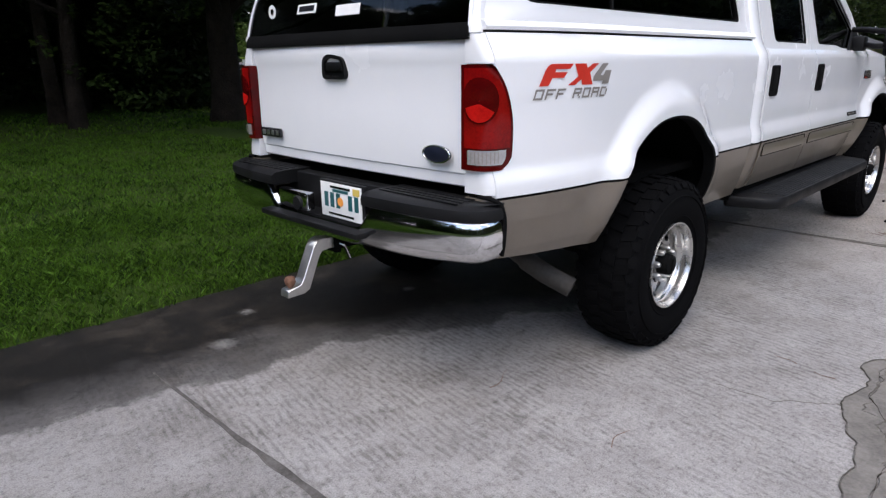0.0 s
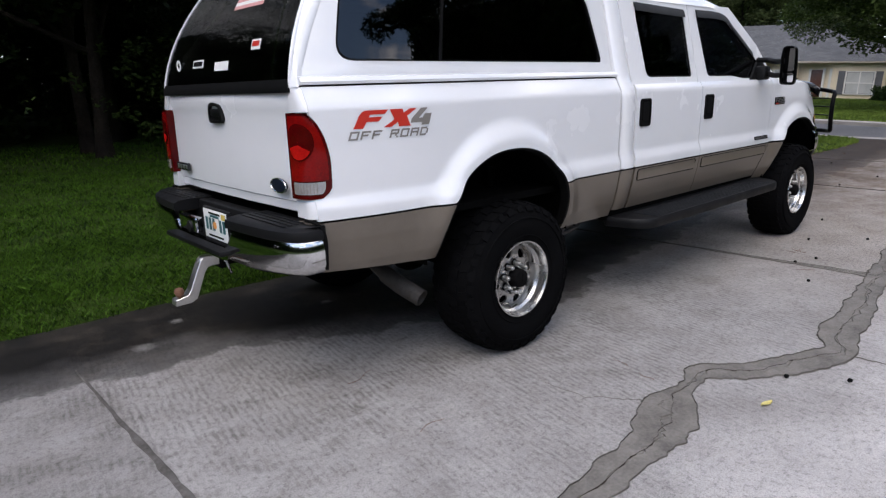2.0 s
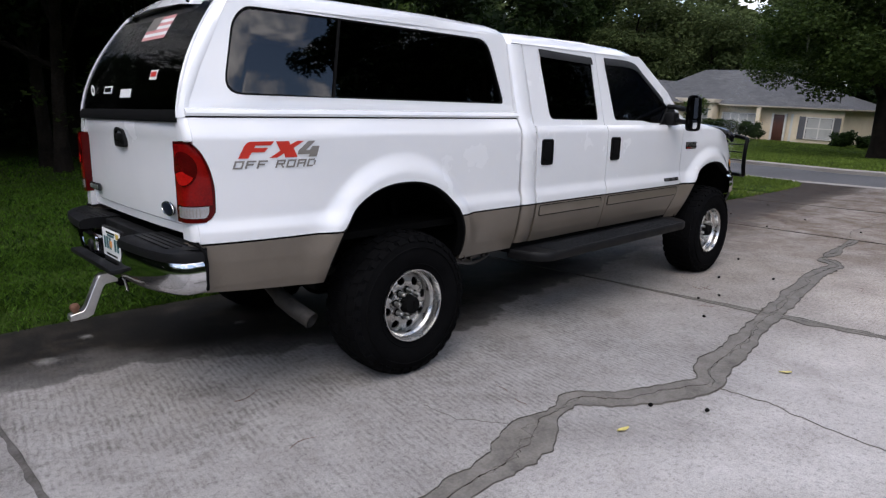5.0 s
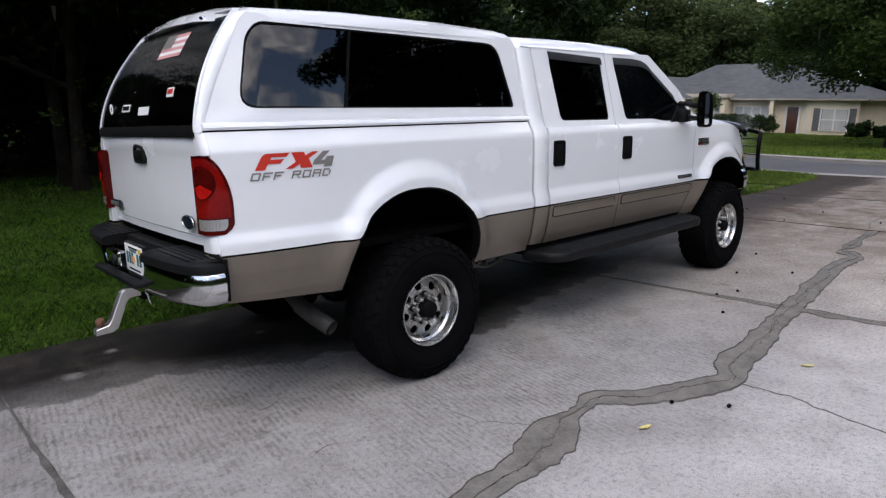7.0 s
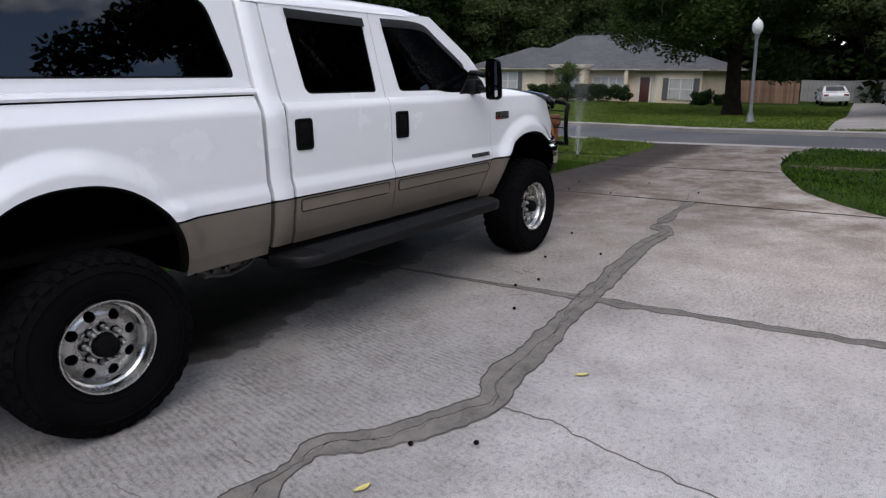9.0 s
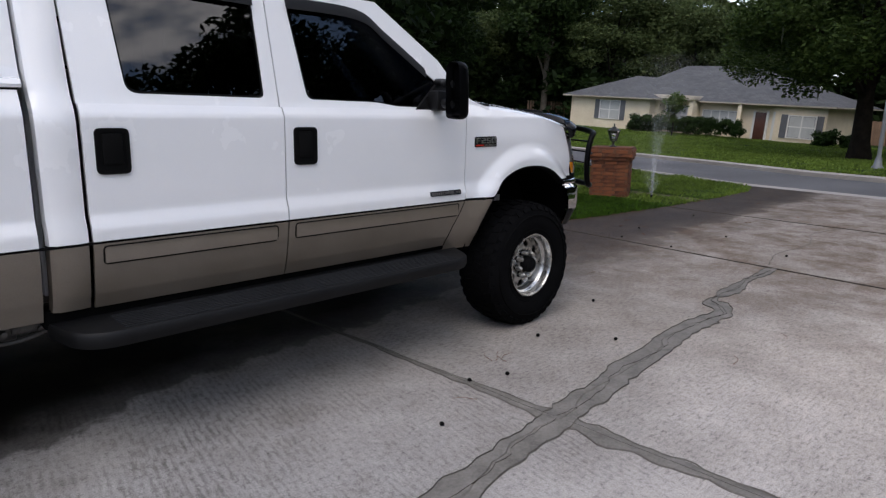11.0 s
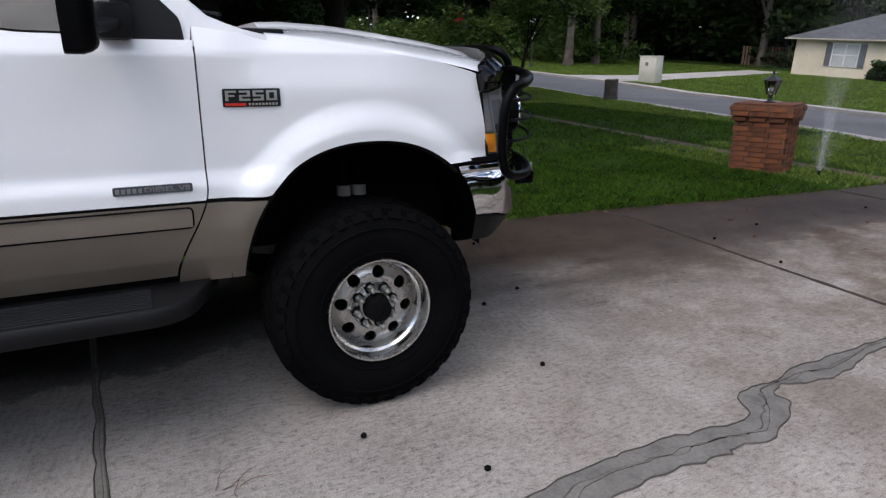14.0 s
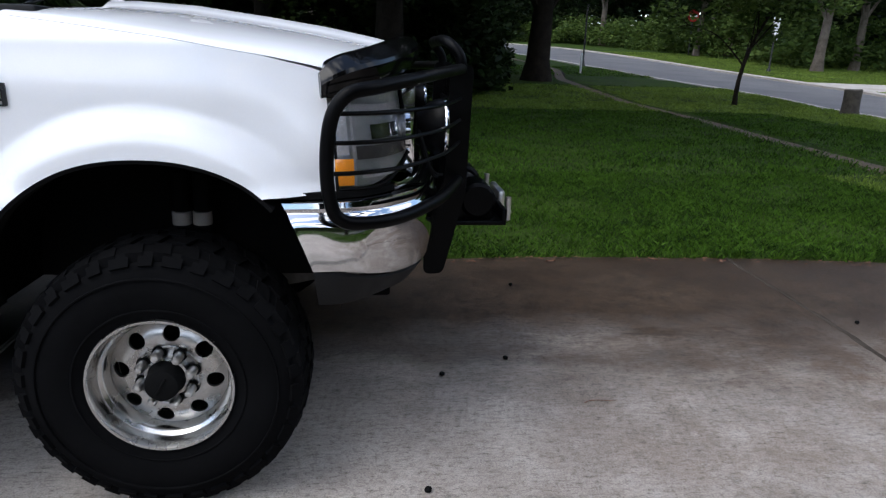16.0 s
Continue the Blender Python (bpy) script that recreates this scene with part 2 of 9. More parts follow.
def make_glass(name, tint, ior=1.5, rough=0.0):
    m, nt, p = nodes_of(name)
    p.inputs["Base Color"].default_value = (*tint, 1)
    p.inputs["Roughness"].default_value = rough
    p.inputs["IOR"].default_value = ior
    p.inputs["Transmission Weight"].default_value = 1.0
    return m


def make_leaf(name, lo, hi, back=0.25, clump=0.0):
    m, nt, p = nodes_of(name)
    g = nt.nodes.new("ShaderNodeNewGeometry").outputs["Random Per Island"]
    v = objvec(nt)
    f = calc(nt, "ADD", calc(nt, "MULTIPLY", g, 0.6), calc(nt, "MULTIPLY", noise_node(nt, v, 0.8, 3), 0.4))
    if clump:
        f = calc(nt, "ADD", calc(nt, "MULTIPLY", f, 0.55), calc(nt, "MULTIPLY", noise_node(nt, v, clump, 5, 0.7), 0.45))
    col = ramp(nt, f, (0.37, lo), (0.62, hi)) if clump else ramp(nt, f, (0.2, lo), (0.8, hi))
    nt.links.new(col, p.inputs["Base Color"])
    p.inputs["Roughness"].default_value = 0.65
    p.inputs["Specular IOR Level"].default_value = 0.12
    t = nt.nodes.new("ShaderNodeBsdfTranslucent")
    nt.links.new(col, t.inputs["Color"])
    mx = nt.nodes.new("ShaderNodeMixShader")
    mx.inputs[0].default_value = back
    out = nt.nodes["Material Output"]
    nt.links.new(p.outputs[0], mx.inputs[1])
    nt.links.new(t.outputs[0], mx.inputs[2])
    nt.links.new(mx.outputs[0], out.inputs["Surface"])
    return m


def make_shingle():
    m, nt, p = nodes_of("grey_shingle")
    v = objvec(nt)
    b = nt.nodes.new("ShaderNodeTexBrick")
    b.inputs["Scale"].default_value = 1.0
    b.inputs["Brick Width"].default_value, b.inputs["Row Height"].default_value, b.inputs["Mortar Size"].default_value = 0.34, 0.16, 0.012
    b.inputs["Color1"].default_value, b.inputs["Color2"].default_value, b.inputs["Mortar"].default_value = (0.072, 0.073, 0.076, 1), (0.108, 0.108, 0.110, 1), (0.036, 0.036, 0.038, 1)
    nt.links.new(objvec(nt, None, (0, 0, 90)), b.inputs["Vector"])
    col = mixc(nt, 0.6, b.outputs["Color"], ramp(nt, noise_node(nt, v, 0.7, 5), (0.3, grey(0.75)), (0.7, grey(1.2))), "MULTIPLY")
    nt.links.new(col, p.inputs["Base Color"])
    p.inputs["Roughness"].default_value = 0.9
    return m


WHITE_PAINT = surface("white_car_paint", (0.77, 0.775, 0.785), (0.82, 0.82, 0.825), (0.22, 0.28), coarse=2.0, fine=260, bump=0.02, dist=0.0006, coat=0.9)
TAN_PAINT = surface("tan_lower_paint", (0.130, 0.107, 0.081), (0.185, 0.156, 0.124), (0.33, 0.45), 0.2, 3.0, 240, 0.03, 0.0006, coat=0.5)
RUBBER = surface("tyre_rubber", (0.0020, 0.0020, 0.0022), (0.0056, 0.0056, 0.0060), (0.8, 0.95), 0, 6, 90, 0.3, 0.002, spec=0.04)
PLASTIC = surface("black_textured_plastic", (0.0035, 0.0035, 0.0038), (0.0085, 0.0085, 0.009), (0.45, 0.6), 0, 5, 320, 0.25, 0.001, spec=0.2)
GUARD_BLACK = surface("black_powder_coat", (0.0008, 0.0008, 0.0009), (0.0022, 0.0022, 0.0025), (0.30, 0.42), 0, 7, 200, 0.1, 0.001, spec=0.07)
STEP_RUBBER = surface("grey_ribbed_rubber", (0.008, 0.0085, 0.0095), (0.019, 0.02, 0.022), (0.6, 0.75), 0, 4, 150, 0.2, 0.001, spec=0.25)
CHROME = surface("chrome", (0.62, 0.62, 0.63), (0.70, 0.70, 0.70), (0.05, 0.12), 1.0, 4, 60, 0.03, 0.002)
ALLOY = surface("polished_alloy", (0.50, 0.495, 0.48), (0.64, 0.635, 0.62), (0.20, 0.32), 1.0, 9, 160, 0.05, 0.001)
BRUSHED = surface("brushed_aluminium", (0.50, 0.49, 0.47), (0.63, 0.62, 0.60), (0.32, 0.45), 1.0, 12, 120, 0.1, 0.001)
HUB_ALLOY = surface("dull_cast_alloy", (0.38, 0.372, 0.355), (0.58, 0.57, 0.555), (0.24, 0.36), 1.0, 14, 140, 0.12, 0.001)
HEAD_LENS = surface("headlamp_reflector", (0.30, 0.31, 0.31), (0.50, 0.50, 0.50), (0.12, 0.25), 0.45, 9, 26, 0.10, 0.006)
GLOSS_BLACK = surface("glossy_black_acrylic", (0.002, 0.002, 0.0022), (0.004, 0.004, 0.0045), (0.10, 0.16), 0, 5, 120, 0.02, 0.0006, spec=0.22)
STEEL = surface("dirty_steel", (0.028, 0.025, 0.022), (0.07, 0.064, 0.058), (0.6, 0.8), 0.5, 8, 60, 0.3, 0.003)
WORN_STEEL = surface("worn_exhaust_steel", (0.09, 0.085, 0.08), (0.19, 0.18, 0.17), (0.5, 0.65), 0.8, 10, 90, 0.2, 0.002)
RUST = surface("rusted_steel", (0.10, 0.045, 0.025), (0.20, 0.10, 0.06), (0.75, 0.9), 0.2, 20, 120, 0.4, 0.002)
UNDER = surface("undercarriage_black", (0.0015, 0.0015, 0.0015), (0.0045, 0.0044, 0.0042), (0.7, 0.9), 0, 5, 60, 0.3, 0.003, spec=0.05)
SEAM = surface("dark_seam_rubber", (0.0025, 0.0025, 0.0025), (0.006, 0.006, 0.006), (0.8, 0.9), 0, 8, 100, 0.1, 0.001, spec=0.08)
TINT = make_glass("dark_tinted_glass", (0.022, 0.023, 0.025), 1.6)
RED_LENS = surface("red_lamp_lens", (0.115, 0.002, 0.0025), (0.25, 0.005, 0.004), (0.04, 0.07), 0, 7, 120, 0.03, 0.001, spec=0.22)
BRIGHT_RED = surface("bright_red_reflector", (0.30, 0.005, 0.004), (0.58, 0.012, 0.009), (0.05, 0.09), 0, 12, 90, 0.05, 0.001, spec=0.2)
DEEP_RED = surface("deep_red_lens", (0.035, 0.001, 0.0015), (0.085, 0.002, 0.002), (0.05, 0.09), 0, 9, 120, 0.05, 0.001, spec=0.2)
CLEAR_LENS = surface("ribbed_clear_lens", (0.28, 0.27, 0.27), (0.50, 0.48, 0.48), (0.1, 0.2), 0.2, 6, 90, 0.2, 0.002, coat=0.8)
AMBER = surface("amber_lens", (0.86, 0.29, 0.02), (0.95, 0.38, 0.03), (0.12, 0.18), 0, 6, 120, 0.15, 0.002, coat=0.6)
CLEAR = make_glass("clear_lamp_glass", (0.95, 0.96, 0.97), 1.3)
MIRROR = surface("mirror_glass", (0.40, 0.41, 0.42), (0.46, 0.46, 0.47), (0.02, 0.03), 1.0, 4, 40, 0.0)
DECAL_RED = surface("red_decal", (0.48, 0.020, 0.010), (0.58, 0.035, 0.016), (0.35, 0.45), 0, 6, 120, 0.02)
FADED_RED = surface("faded_red_print", (0.52, 0.22, 0.22), (0.66, 0.34, 0.32), (0.4, 0.5), 0, 8, 120, 0.02)
DECAL_GREY = surface("grey_decal", (0.17, 0.155, 0.135), (0.24, 0.22, 0.20), (0.35, 0.45), 0, 6, 120, 0.02)
DECAL_BLACK = surface("black_badge", (0.012, 0.012, 0.014), (0.025, 0.025, 0.028), (0.2, 0.3), 0, 6, 120, 0.02)
DECAL_WHITE = surface("white_sticker", (0.72, 0.72, 0.70), (0.8, 0.8, 0.78), (0.4, 0.5), 0, 6, 120, 0.02)
DECAL_BLUE = surface("blue_badge", (0.004, 0.006, 0.014), (0.008, 0.011, 0.028), (0.35, 0.45), 0, 6, 120, 0.02)
DECAL_GREEN = surface("teal_print", (0.012, 0.075, 0.085), (0.02, 0.11, 0.12), (0.4, 0.5), 0, 6, 120, 0.02)
ORANGE = surface("orange_print", (0.75, 0.28, 0.05), (0.85, 0.36, 0.08), (0.4, 0.5), 0, 6, 120, 0.02)
CONCRETE = make_concrete()
MORTAR = surface("crack_repair_mortar", (0.100, 0.092, 0.080), (0.225, 0.208, 0.186), (0.85, 0.95), 0, 7.0, 75, 0.8, 0.006, spec=0.3)
GREY_SMEAR = surface("grey_joint_smear", (0.055, 0.050, 0.045), (0.150, 0.140, 0.130), (0.9, 0.95), 0, 9, 70, 0.4, 0.003, spec=0.1)
JOINT = surface("dirty_joint", (0.022, 0.017, 0.013), (0.075, 0.063, 0.052), (0.9, 0.95), 0, 6, 70, 0.5, 0.004, spec=0.1)
WALKWAY = surface("weathered_concrete", (0.26, 0.235, 0.205), (0.42, 0.39, 0.355), (0.85, 0.95), 0, 0.8, 40, 0.3, 0.004)
ASPHALT = surface("asphalt", (0.060, 0.059, 0.061), (0.135, 0.132, 0.134), (0.85, 0.95), 0, 0.4, 50, 0.4, 0.005)
SOIL = surface("lawn_ground", (0.012, 0.024, 0.003), (0.038, 0.068, 0.007), (0.9, 1.0), 0, 0.7, 14, 0.8, 0.03, spec=0.1)
DIRTY_WALK = surface("dirty_pavement", (0.030, 0.018, 0.009), (0.105, 0.070, 0.041), (0.9, 0.95), 0, 2.2, 30, 0.5, 0.01)
WALK_EDGE_SHADE = surface("walk_edge_shade", (0.004, 0.003, 0.002), (0.014, 0.010, 0.006), (0.9, 1.0), 0, 4, 40, 0.6, 0.01, spec=0.1)
EDGE_DIRT = surface("grey_edge_dirt", (0.080, 0.072, 0.062), (0.18, 0.166, 0.148), (0.9, 0.95), 0, 5, 70, 0.3, 0.003, spec=0.2)
ROAD_PAINT = surface("road_paint", (0.5, 0.5, 0.48), (0.7, 0.7, 0.68), (0.7, 0.8), 0, 2, 50, 0.1, 0.002)
YELLOW_PAINT = surface("yellow_road_paint", (0.5, 0.36, 0.06), (0.62, 0.46, 0.10), (0.7, 0.8), 0, 2, 50, 0.1, 0.002)
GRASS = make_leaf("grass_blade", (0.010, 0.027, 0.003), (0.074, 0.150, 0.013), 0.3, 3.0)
# yellower lawn, brightened as well to paint the open light past the oaks
LIT_YELLOW_GRASS = make_leaf("lit_yellow_green_grass", (0.076, 0.114, 0.018), (0.195, 0.278, 0.048), 0.35, 0.7)
# the DARK, MID and SHADE leaves are LEAF with shade put into the colour
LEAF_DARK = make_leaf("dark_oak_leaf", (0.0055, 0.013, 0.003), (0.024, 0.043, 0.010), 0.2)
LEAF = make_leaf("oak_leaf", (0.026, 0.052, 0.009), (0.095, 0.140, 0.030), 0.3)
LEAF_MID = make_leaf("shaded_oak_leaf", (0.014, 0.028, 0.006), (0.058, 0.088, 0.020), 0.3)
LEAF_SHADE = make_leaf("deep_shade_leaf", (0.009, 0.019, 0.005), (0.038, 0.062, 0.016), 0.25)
LEAF_PALE = make_leaf("mossy_leaf", (0.034, 0.050, 0.016), (0.108, 0.138, 0.050), 0.35)
HEDGE = make_leaf("hedge_leaf", (0.010, 0.024, 0.006), (0.038, 0.070, 0.016), 0.2)
BARK = surface("oak_bark", (0.007, 0.0055, 0.0045), (0.030, 0.024, 0.019), (0.9, 1.0), 0, 2.5, 22, 1.0, 0.04, spec=0.1)
PALE_BARK = surface("pale_bark", (0.060, 0.048, 0.037), (0.19, 0.16, 0.13), (0.9, 1.0), 0, 2.0, 18, 1.0, 0.04, spec=0.1)
MOSS = make_leaf("hanging_moss", (0.045, 0.052, 0.034), (0.10, 0.11, 0.08), 0.3)
BRICK = surface("red_brick", (0.070, 0.022, 0.009), (0.215, 0.072, 0.027), (0.85, 0.95), 0, 9, 60, 0.5, 0.004, by_object=0.32)
BRICK_MORTAR = surface("brick_mortar", (0.085, 0.034, 0.017), (0.17, 0.078, 0.042), (0.9, 1.0), 0, 8, 60, 0.5, 0.004)
CREAM_WALL = surface("cream_house_brick", (0.68, 0.565, 0.395), (0.82, 0.715, 0.54), (0.85, 0.95), 0, 0.8, 8, 0.3, 0.01)
TRIM_WHITE = surface("white_trim", (0.66, 0.64, 0.60), (0.78, 0.76, 0.72), (0.5, 0.6), 0, 1.0, 30, 0.1, 0.003)
EAVE = surface("weathered_eave_paint", (0.40, 0.35, 0.28), (0.54, 0.48, 0.39), (0.6, 0.7), 0, 1.0, 30, 0.1, 0.003)
SHUTTER = surface("grey_shutter", (0.10, 0.10, 0.11), (0.16, 0.16, 0.17), (0.5, 0.6), 0, 2, 30, 0.1, 0.003)
DOOR_RED = surface("red_brown_door", (0.055, 0.022, 0.014), (0.10, 0.036, 0.022), (0.4, 0.5), 0, 2, 30, 0.1, 0.003)
SHINGLE = make_shingle()
HOUSE_GLASS = surface("house_window_glass", (0.05, 0.055, 0.06), (0.12, 0.125, 0.13), (0.05, 0.1), 0, 1, 5, 0.0, coat=0.5)
BLIND = surface("white_blind", (0.42, 0.42, 0.40), (0.55, 0.55, 0.53), (0.6, 0.7), 0, 2, 20, 0.1)
FENCE_WOOD = surface("weathered_fence_wood", (0.14, 0.085, 0.055), (0.26, 0.165, 0.11), (0.85, 0.95), 0, 1.5, 25, 0.4, 0.005, by_object=0.5)
POLE_BLACK = surface("black_cast_iron", (0.012, 0.013, 0.013), (0.03, 0.03, 0.03), (0.45, 0.6), 0.3, 6, 80, 0.2, 0.002)
POLE_GREY = surface("grey_lamp_pole", (0.16, 0.17, 0.18), (0.25, 0.26, 0.27), (0.5, 0.65), 0.2, 4, 60, 0.1, 0.002)
GLOBE = surface("white_lamp_globe", (0.70, 0.70, 0.68), (0.80, 0.80, 0.78), (0.2, 0.3), 0, 4, 60, 0.0)
BOX_GREEN = surface("pale_utility_cabinet", (0.50, 0.48, 0.40), (0.64, 0.62, 0.52), (0.6, 0.7), 0, 2, 40, 0.1, 0.002)
STUMP = surface("weathered_stump", (0.012, 0.010, 0.008), (0.075, 0.066, 0.052), (0.9, 1.0), 0, 5, 30, 0.8, 0.02)
SIGN_RED = surface("red_sign", (0.45, 0.02, 0.02), (0.55, 0.03, 0.03), (0.4, 0.5), 0, 2, 40, 0.02)


# ---- mesh helpers ----
def part(name, bm, material, parent=None, label="", smooth=True, angle=40):
    """Links a bmesh as one mesh object, under a thing or a part."""
    me = bpy.data.meshes.new(name)
    bm.to_mesh(me)
    bm.free()
    me.materials.append(material)
    if smooth:
        me.polygons.foreach_set("use_smooth", [True] * len(me.polygons))
        me.set_sharp_from_angle(angle=radians(angle))
    ob = new(name, me)
    if parent is not None:
        ob.parent = parent
    if label:
        ob["label"] = label
    return ob


def thing(name, label, category, group="", kind="", at=(0, 0, 0)):
    ob = new(name)
    ob.empty_display_size = 0.1
    ob.location = at
    return tagged(ob, label, category, group, kind)


def bm_new():
    return bmesh.new()


def add_box(bm, x0, x1, y0, y1, z0, z1, bevel=0.0, seg=2, turn=None):
    r = bmesh.ops.create_cube(bm, size=1.0)
    vs = r["verts"]
    c = Vector(((x0 + x1) / 2, (y0 + y1) / 2, (z0 + z1) / 2))
    for v in vs:
        v.co = Vector((v.co.x * (x1 - x0), v.co.y * (y1 - y0), v.co.z * (z1 - z0)))
        if turn:
            v.co = turn @ v.co
        v.co += c
    if bevel:
        es = list({e for v in vs for e in v.link_edges})
        bmesh.ops.bevel(bm, geom=es, offset=bevel, segments=seg, affect="EDGES", profile=0.5)
    return bm


def add_loft(bm, rings, closed=True, cap=True):
    """Quads between rings of points; the rings have one length."""
    rows = [[bm.verts.new(p) for p in r] for r in rings]
    n = len(rows[0])
    for a, b in zip(rows, rows[1:]):
        for i in range(n if closed else n - 1):
            j = (i + 1) % n
            bm.faces.new((a[i], a[j], b[j], b[i]))
    if cap and closed:
        bm.faces.new(rows[0][::-1])
        bm.faces.new(rows[-1])
    return rows


def add_tube(bm, pts, r, n=10, cap=True, closed=False):
    """A round tube along a line of points; r may be a list."""
    P = [Vector(p) for p in pts]
    rings = []
    up = None
    for i, p in enumerate(P):
        if closed:
            d = (P[(i + 1) % len(P)] - P[i - 1]).normalized()
        else:
            d = (P[min(i + 1, len(P) - 1)] - P[max(i - 1, 0)]).normalized()
        if up is None:
            up = Vector((0, 0, 1)) if abs(d.z) < 0.9 else Vector((1, 0, 0))
        s = d.cross(up).normalized()
        up = s.cross(d).normalized()
        rr = r[i] if isinstance(r, (list, tuple)) else r
        rings.append([p + (s * math.cos(2 * math.pi * k / n) + up * math.sin(2 * math.pi * k / n)) * rr for k in range(n)])
    if closed:
        rings.append(rings[0])
        rows = add_loft(bm, rings, True, False)
        bmesh.ops.remove_doubles(bm, verts=rows[0] + rows[-1], dist=1e-5)
    else:
        add_loft(bm, rings, True, cap)
    return bm


def smooth_path(pts, k=6):
    """A Catmull-Rom line through the points."""
    P = [Vector(p) for p in pts]
    out = []
    for i in range(len(P) - 1):
        a, b, c, d = P[max(i - 1, 0)], P[i], P[i + 1], P[min(i + 2, len(P) - 1)]
        for j in range(k):
            t = j / k
            out.append(0.5 * ((2 * b) + (c - a) * t + (2 * a - 5 * b + 4 * c - d) * t * t + (3 * b - a - 3 * c + d) * t ** 3))
    return out + [P[-1]]


def add_lathe(bm, profile, n=48, centre=(0, 0, 0), axis="y"):
    """Turns (radius, along) round an axis."""
    rings = []
    for k in range(n):
        a = 2 * math.pi * k / n
        c, s = math.cos(a), math.sin(a)
        if axis == "y":
            rings.append([(centre[0] + r * c, centre[1] + h, centre[2] + r * s) for r, h in profile])
        elif axis == "z":
            rings.append([(centre[0] + r * c, centre[1] + r * s, centre[2] + h) for r, h in profile])
        else:
            rings.append([(centre[0] + h, centre[1] + r * c, centre[2] + r * s) for r, h in profile])
    rows = [[bm.verts.new(p) for p in r] for r in rings]
    m = len(profile)
    for k in range(n):
        a, b = rows[k], rows[(k + 1) % n]
        for i in range(m - 1):
            bm.faces.new((a[i], a[i + 1], b[i + 1], b[i]))
    bmesh.ops.remove_doubles(bm, verts=bm.verts, dist=1e-5)
    bmesh.ops.recalc_face_normals(bm, faces=bm.faces)
    return bm


def rounded(poly, r, k=5):
    """A polygon of (a, b) with its corners rounded."""
    out = []
    n = len(poly)
    rr = r if isinstance(r, (list, tuple)) else [r] * n
    for i in range(n):
        p, a, b = Vector(poly[i]), Vector(poly[i - 1]), Vector(poly[(i + 1) % n])
        u, v = (a - p), (b - p)
        d = min(rr[i], u.length * 0.45, v.length * 0.45)
        s, e = p + u.normalized() * d, p + v.normalized() * d
        for j in range(k + 1):
            t = j / k
            q = s * (1 - t) ** 2 + p * 2 * t * (1 - t) + e * t * t
            out.append((q.x, q.y))
    return out


def star(poly, c, ang):
    """Where the ray from c at an angle leaves a polygon."""
    d = Vector((math.cos(ang), math.sin(ang)))
    best = None
    for i in range(len(poly)):
        a, b = Vector(poly[i - 1]) - c, Vector(poly[i]) - c
        e = b - a
        den = d.x * e.y - d.y * e.x
        if abs(den) < 1e-12:
            continue
        t = (a.x * e.y - a.y * e.x) / den
        u = (a.x * d.y - a.y * d.x) / den
        if t > 0 and -1e-6 <= u <= 1 + 1e-6 and (best is None or t > best):
            best = t
    return c + d * (best or 0)


def add_frame(bm, outer, inner, put, steps=1, back=None):
    """The sheet between two star-shaped polygons; put maps (a, b) to a place, back to the place behind it for the opening's edge."""
    c = sum((Vector(p) for p in inner), Vector((0, 0))) / len(inner)
    angs = sorted({round(math.atan2(p[1] - c.y, p[0] - c.x), 5) for p in list(outer) + list(inner)})
    rings = []
    for s in range(steps + 1):
        f = s / steps
        rings.append([put(*(star(outer, c, a) * (1 - f) + star(inner, c, a) * f)) for a in angs])
    if back:
        rings.append([back(*star(inner, c, a)) for a in angs])
        rings.insert(0, [back(*star(outer, c, a)) for a in angs])
    add_loft(bm, rings, True, False)
    bmesh.ops.recalc_face_normals(bm, faces=bm.faces)
    return bm


def add_plate(bm, poly, put, back):
    """A solid sheet: a polygon of (a, b) with a front and a back."""
    f = [bm.verts.new(put(*p)) for p in poly]
    b = [bm.verts.new(back(*p)) for p in poly]
    bm.faces.new(f)
    bm.faces.new(b[::-1])
    n = len(poly)
    for i in range(n):
        j = (i + 1) % n
        bm.faces.new((f[i], b[i], b[j], f[j]))
    bmesh.ops.recalc_face_normals(bm, faces=bm.faces)
    return bm


def add_pane(bm, poly, put, back, rings=7):
    """A smooth sheet of glass over a polygon of (a, b): nested outlines on both faces and an edge."""
    c = sum((Vector(p) for p in poly), Vector((0, 0))) / len(poly)
    fs = [1 - (i / rings) ** 1.0 * 0.97 for i in range(rings + 1)]
    shell = [[put(*(c + (Vector(p) - c) * f)) for p in poly] for f in fs[::-1]] + [[back(*(c + (Vector(p) - c) * f)) for p in poly] for f in fs]
    add_loft(bm, shell, True, True)
    bmesh.ops.recalc_face_normals(bm, faces=bm.faces)
    return bm


def mirrored(bm):
    """The other side of the pickup."""
    b = bm.copy()
    for v in b.verts:
        v.co.y = 2 * SCENE_CENTRE - v.co.y
    bmesh.ops.reverse_faces(b, faces=b.faces)
    return b


def lettering(name, text, size, m, material, parent, bold=0.0, shear=0.0, wide=1.0, depth=0.001, label=""):
    cu = bpy.data.curves.new(name, "FONT")
    cu.body, cu.size, cu.offset, cu.shear, cu.extrude = text, size, bold, shear, depth
    tmp = bpy.data.objects.new(name, cu)
    scene.collection.objects.link(tmp)
    dg = bpy.context.evaluated_depsgraph_get()
    me = bpy.data.meshes.new_from_object(tmp.evaluated_get(dg))
    bpy.data.objects.remove(tmp)
    me.transform(m @ Matrix.Diagonal((wide, 1, 1, 1)))
    me.materials.clear()
    me.materials.append(material)
    ob = new(name, me)
    ob.parent = parent
    if label:
        ob["label"] = label
    return ob


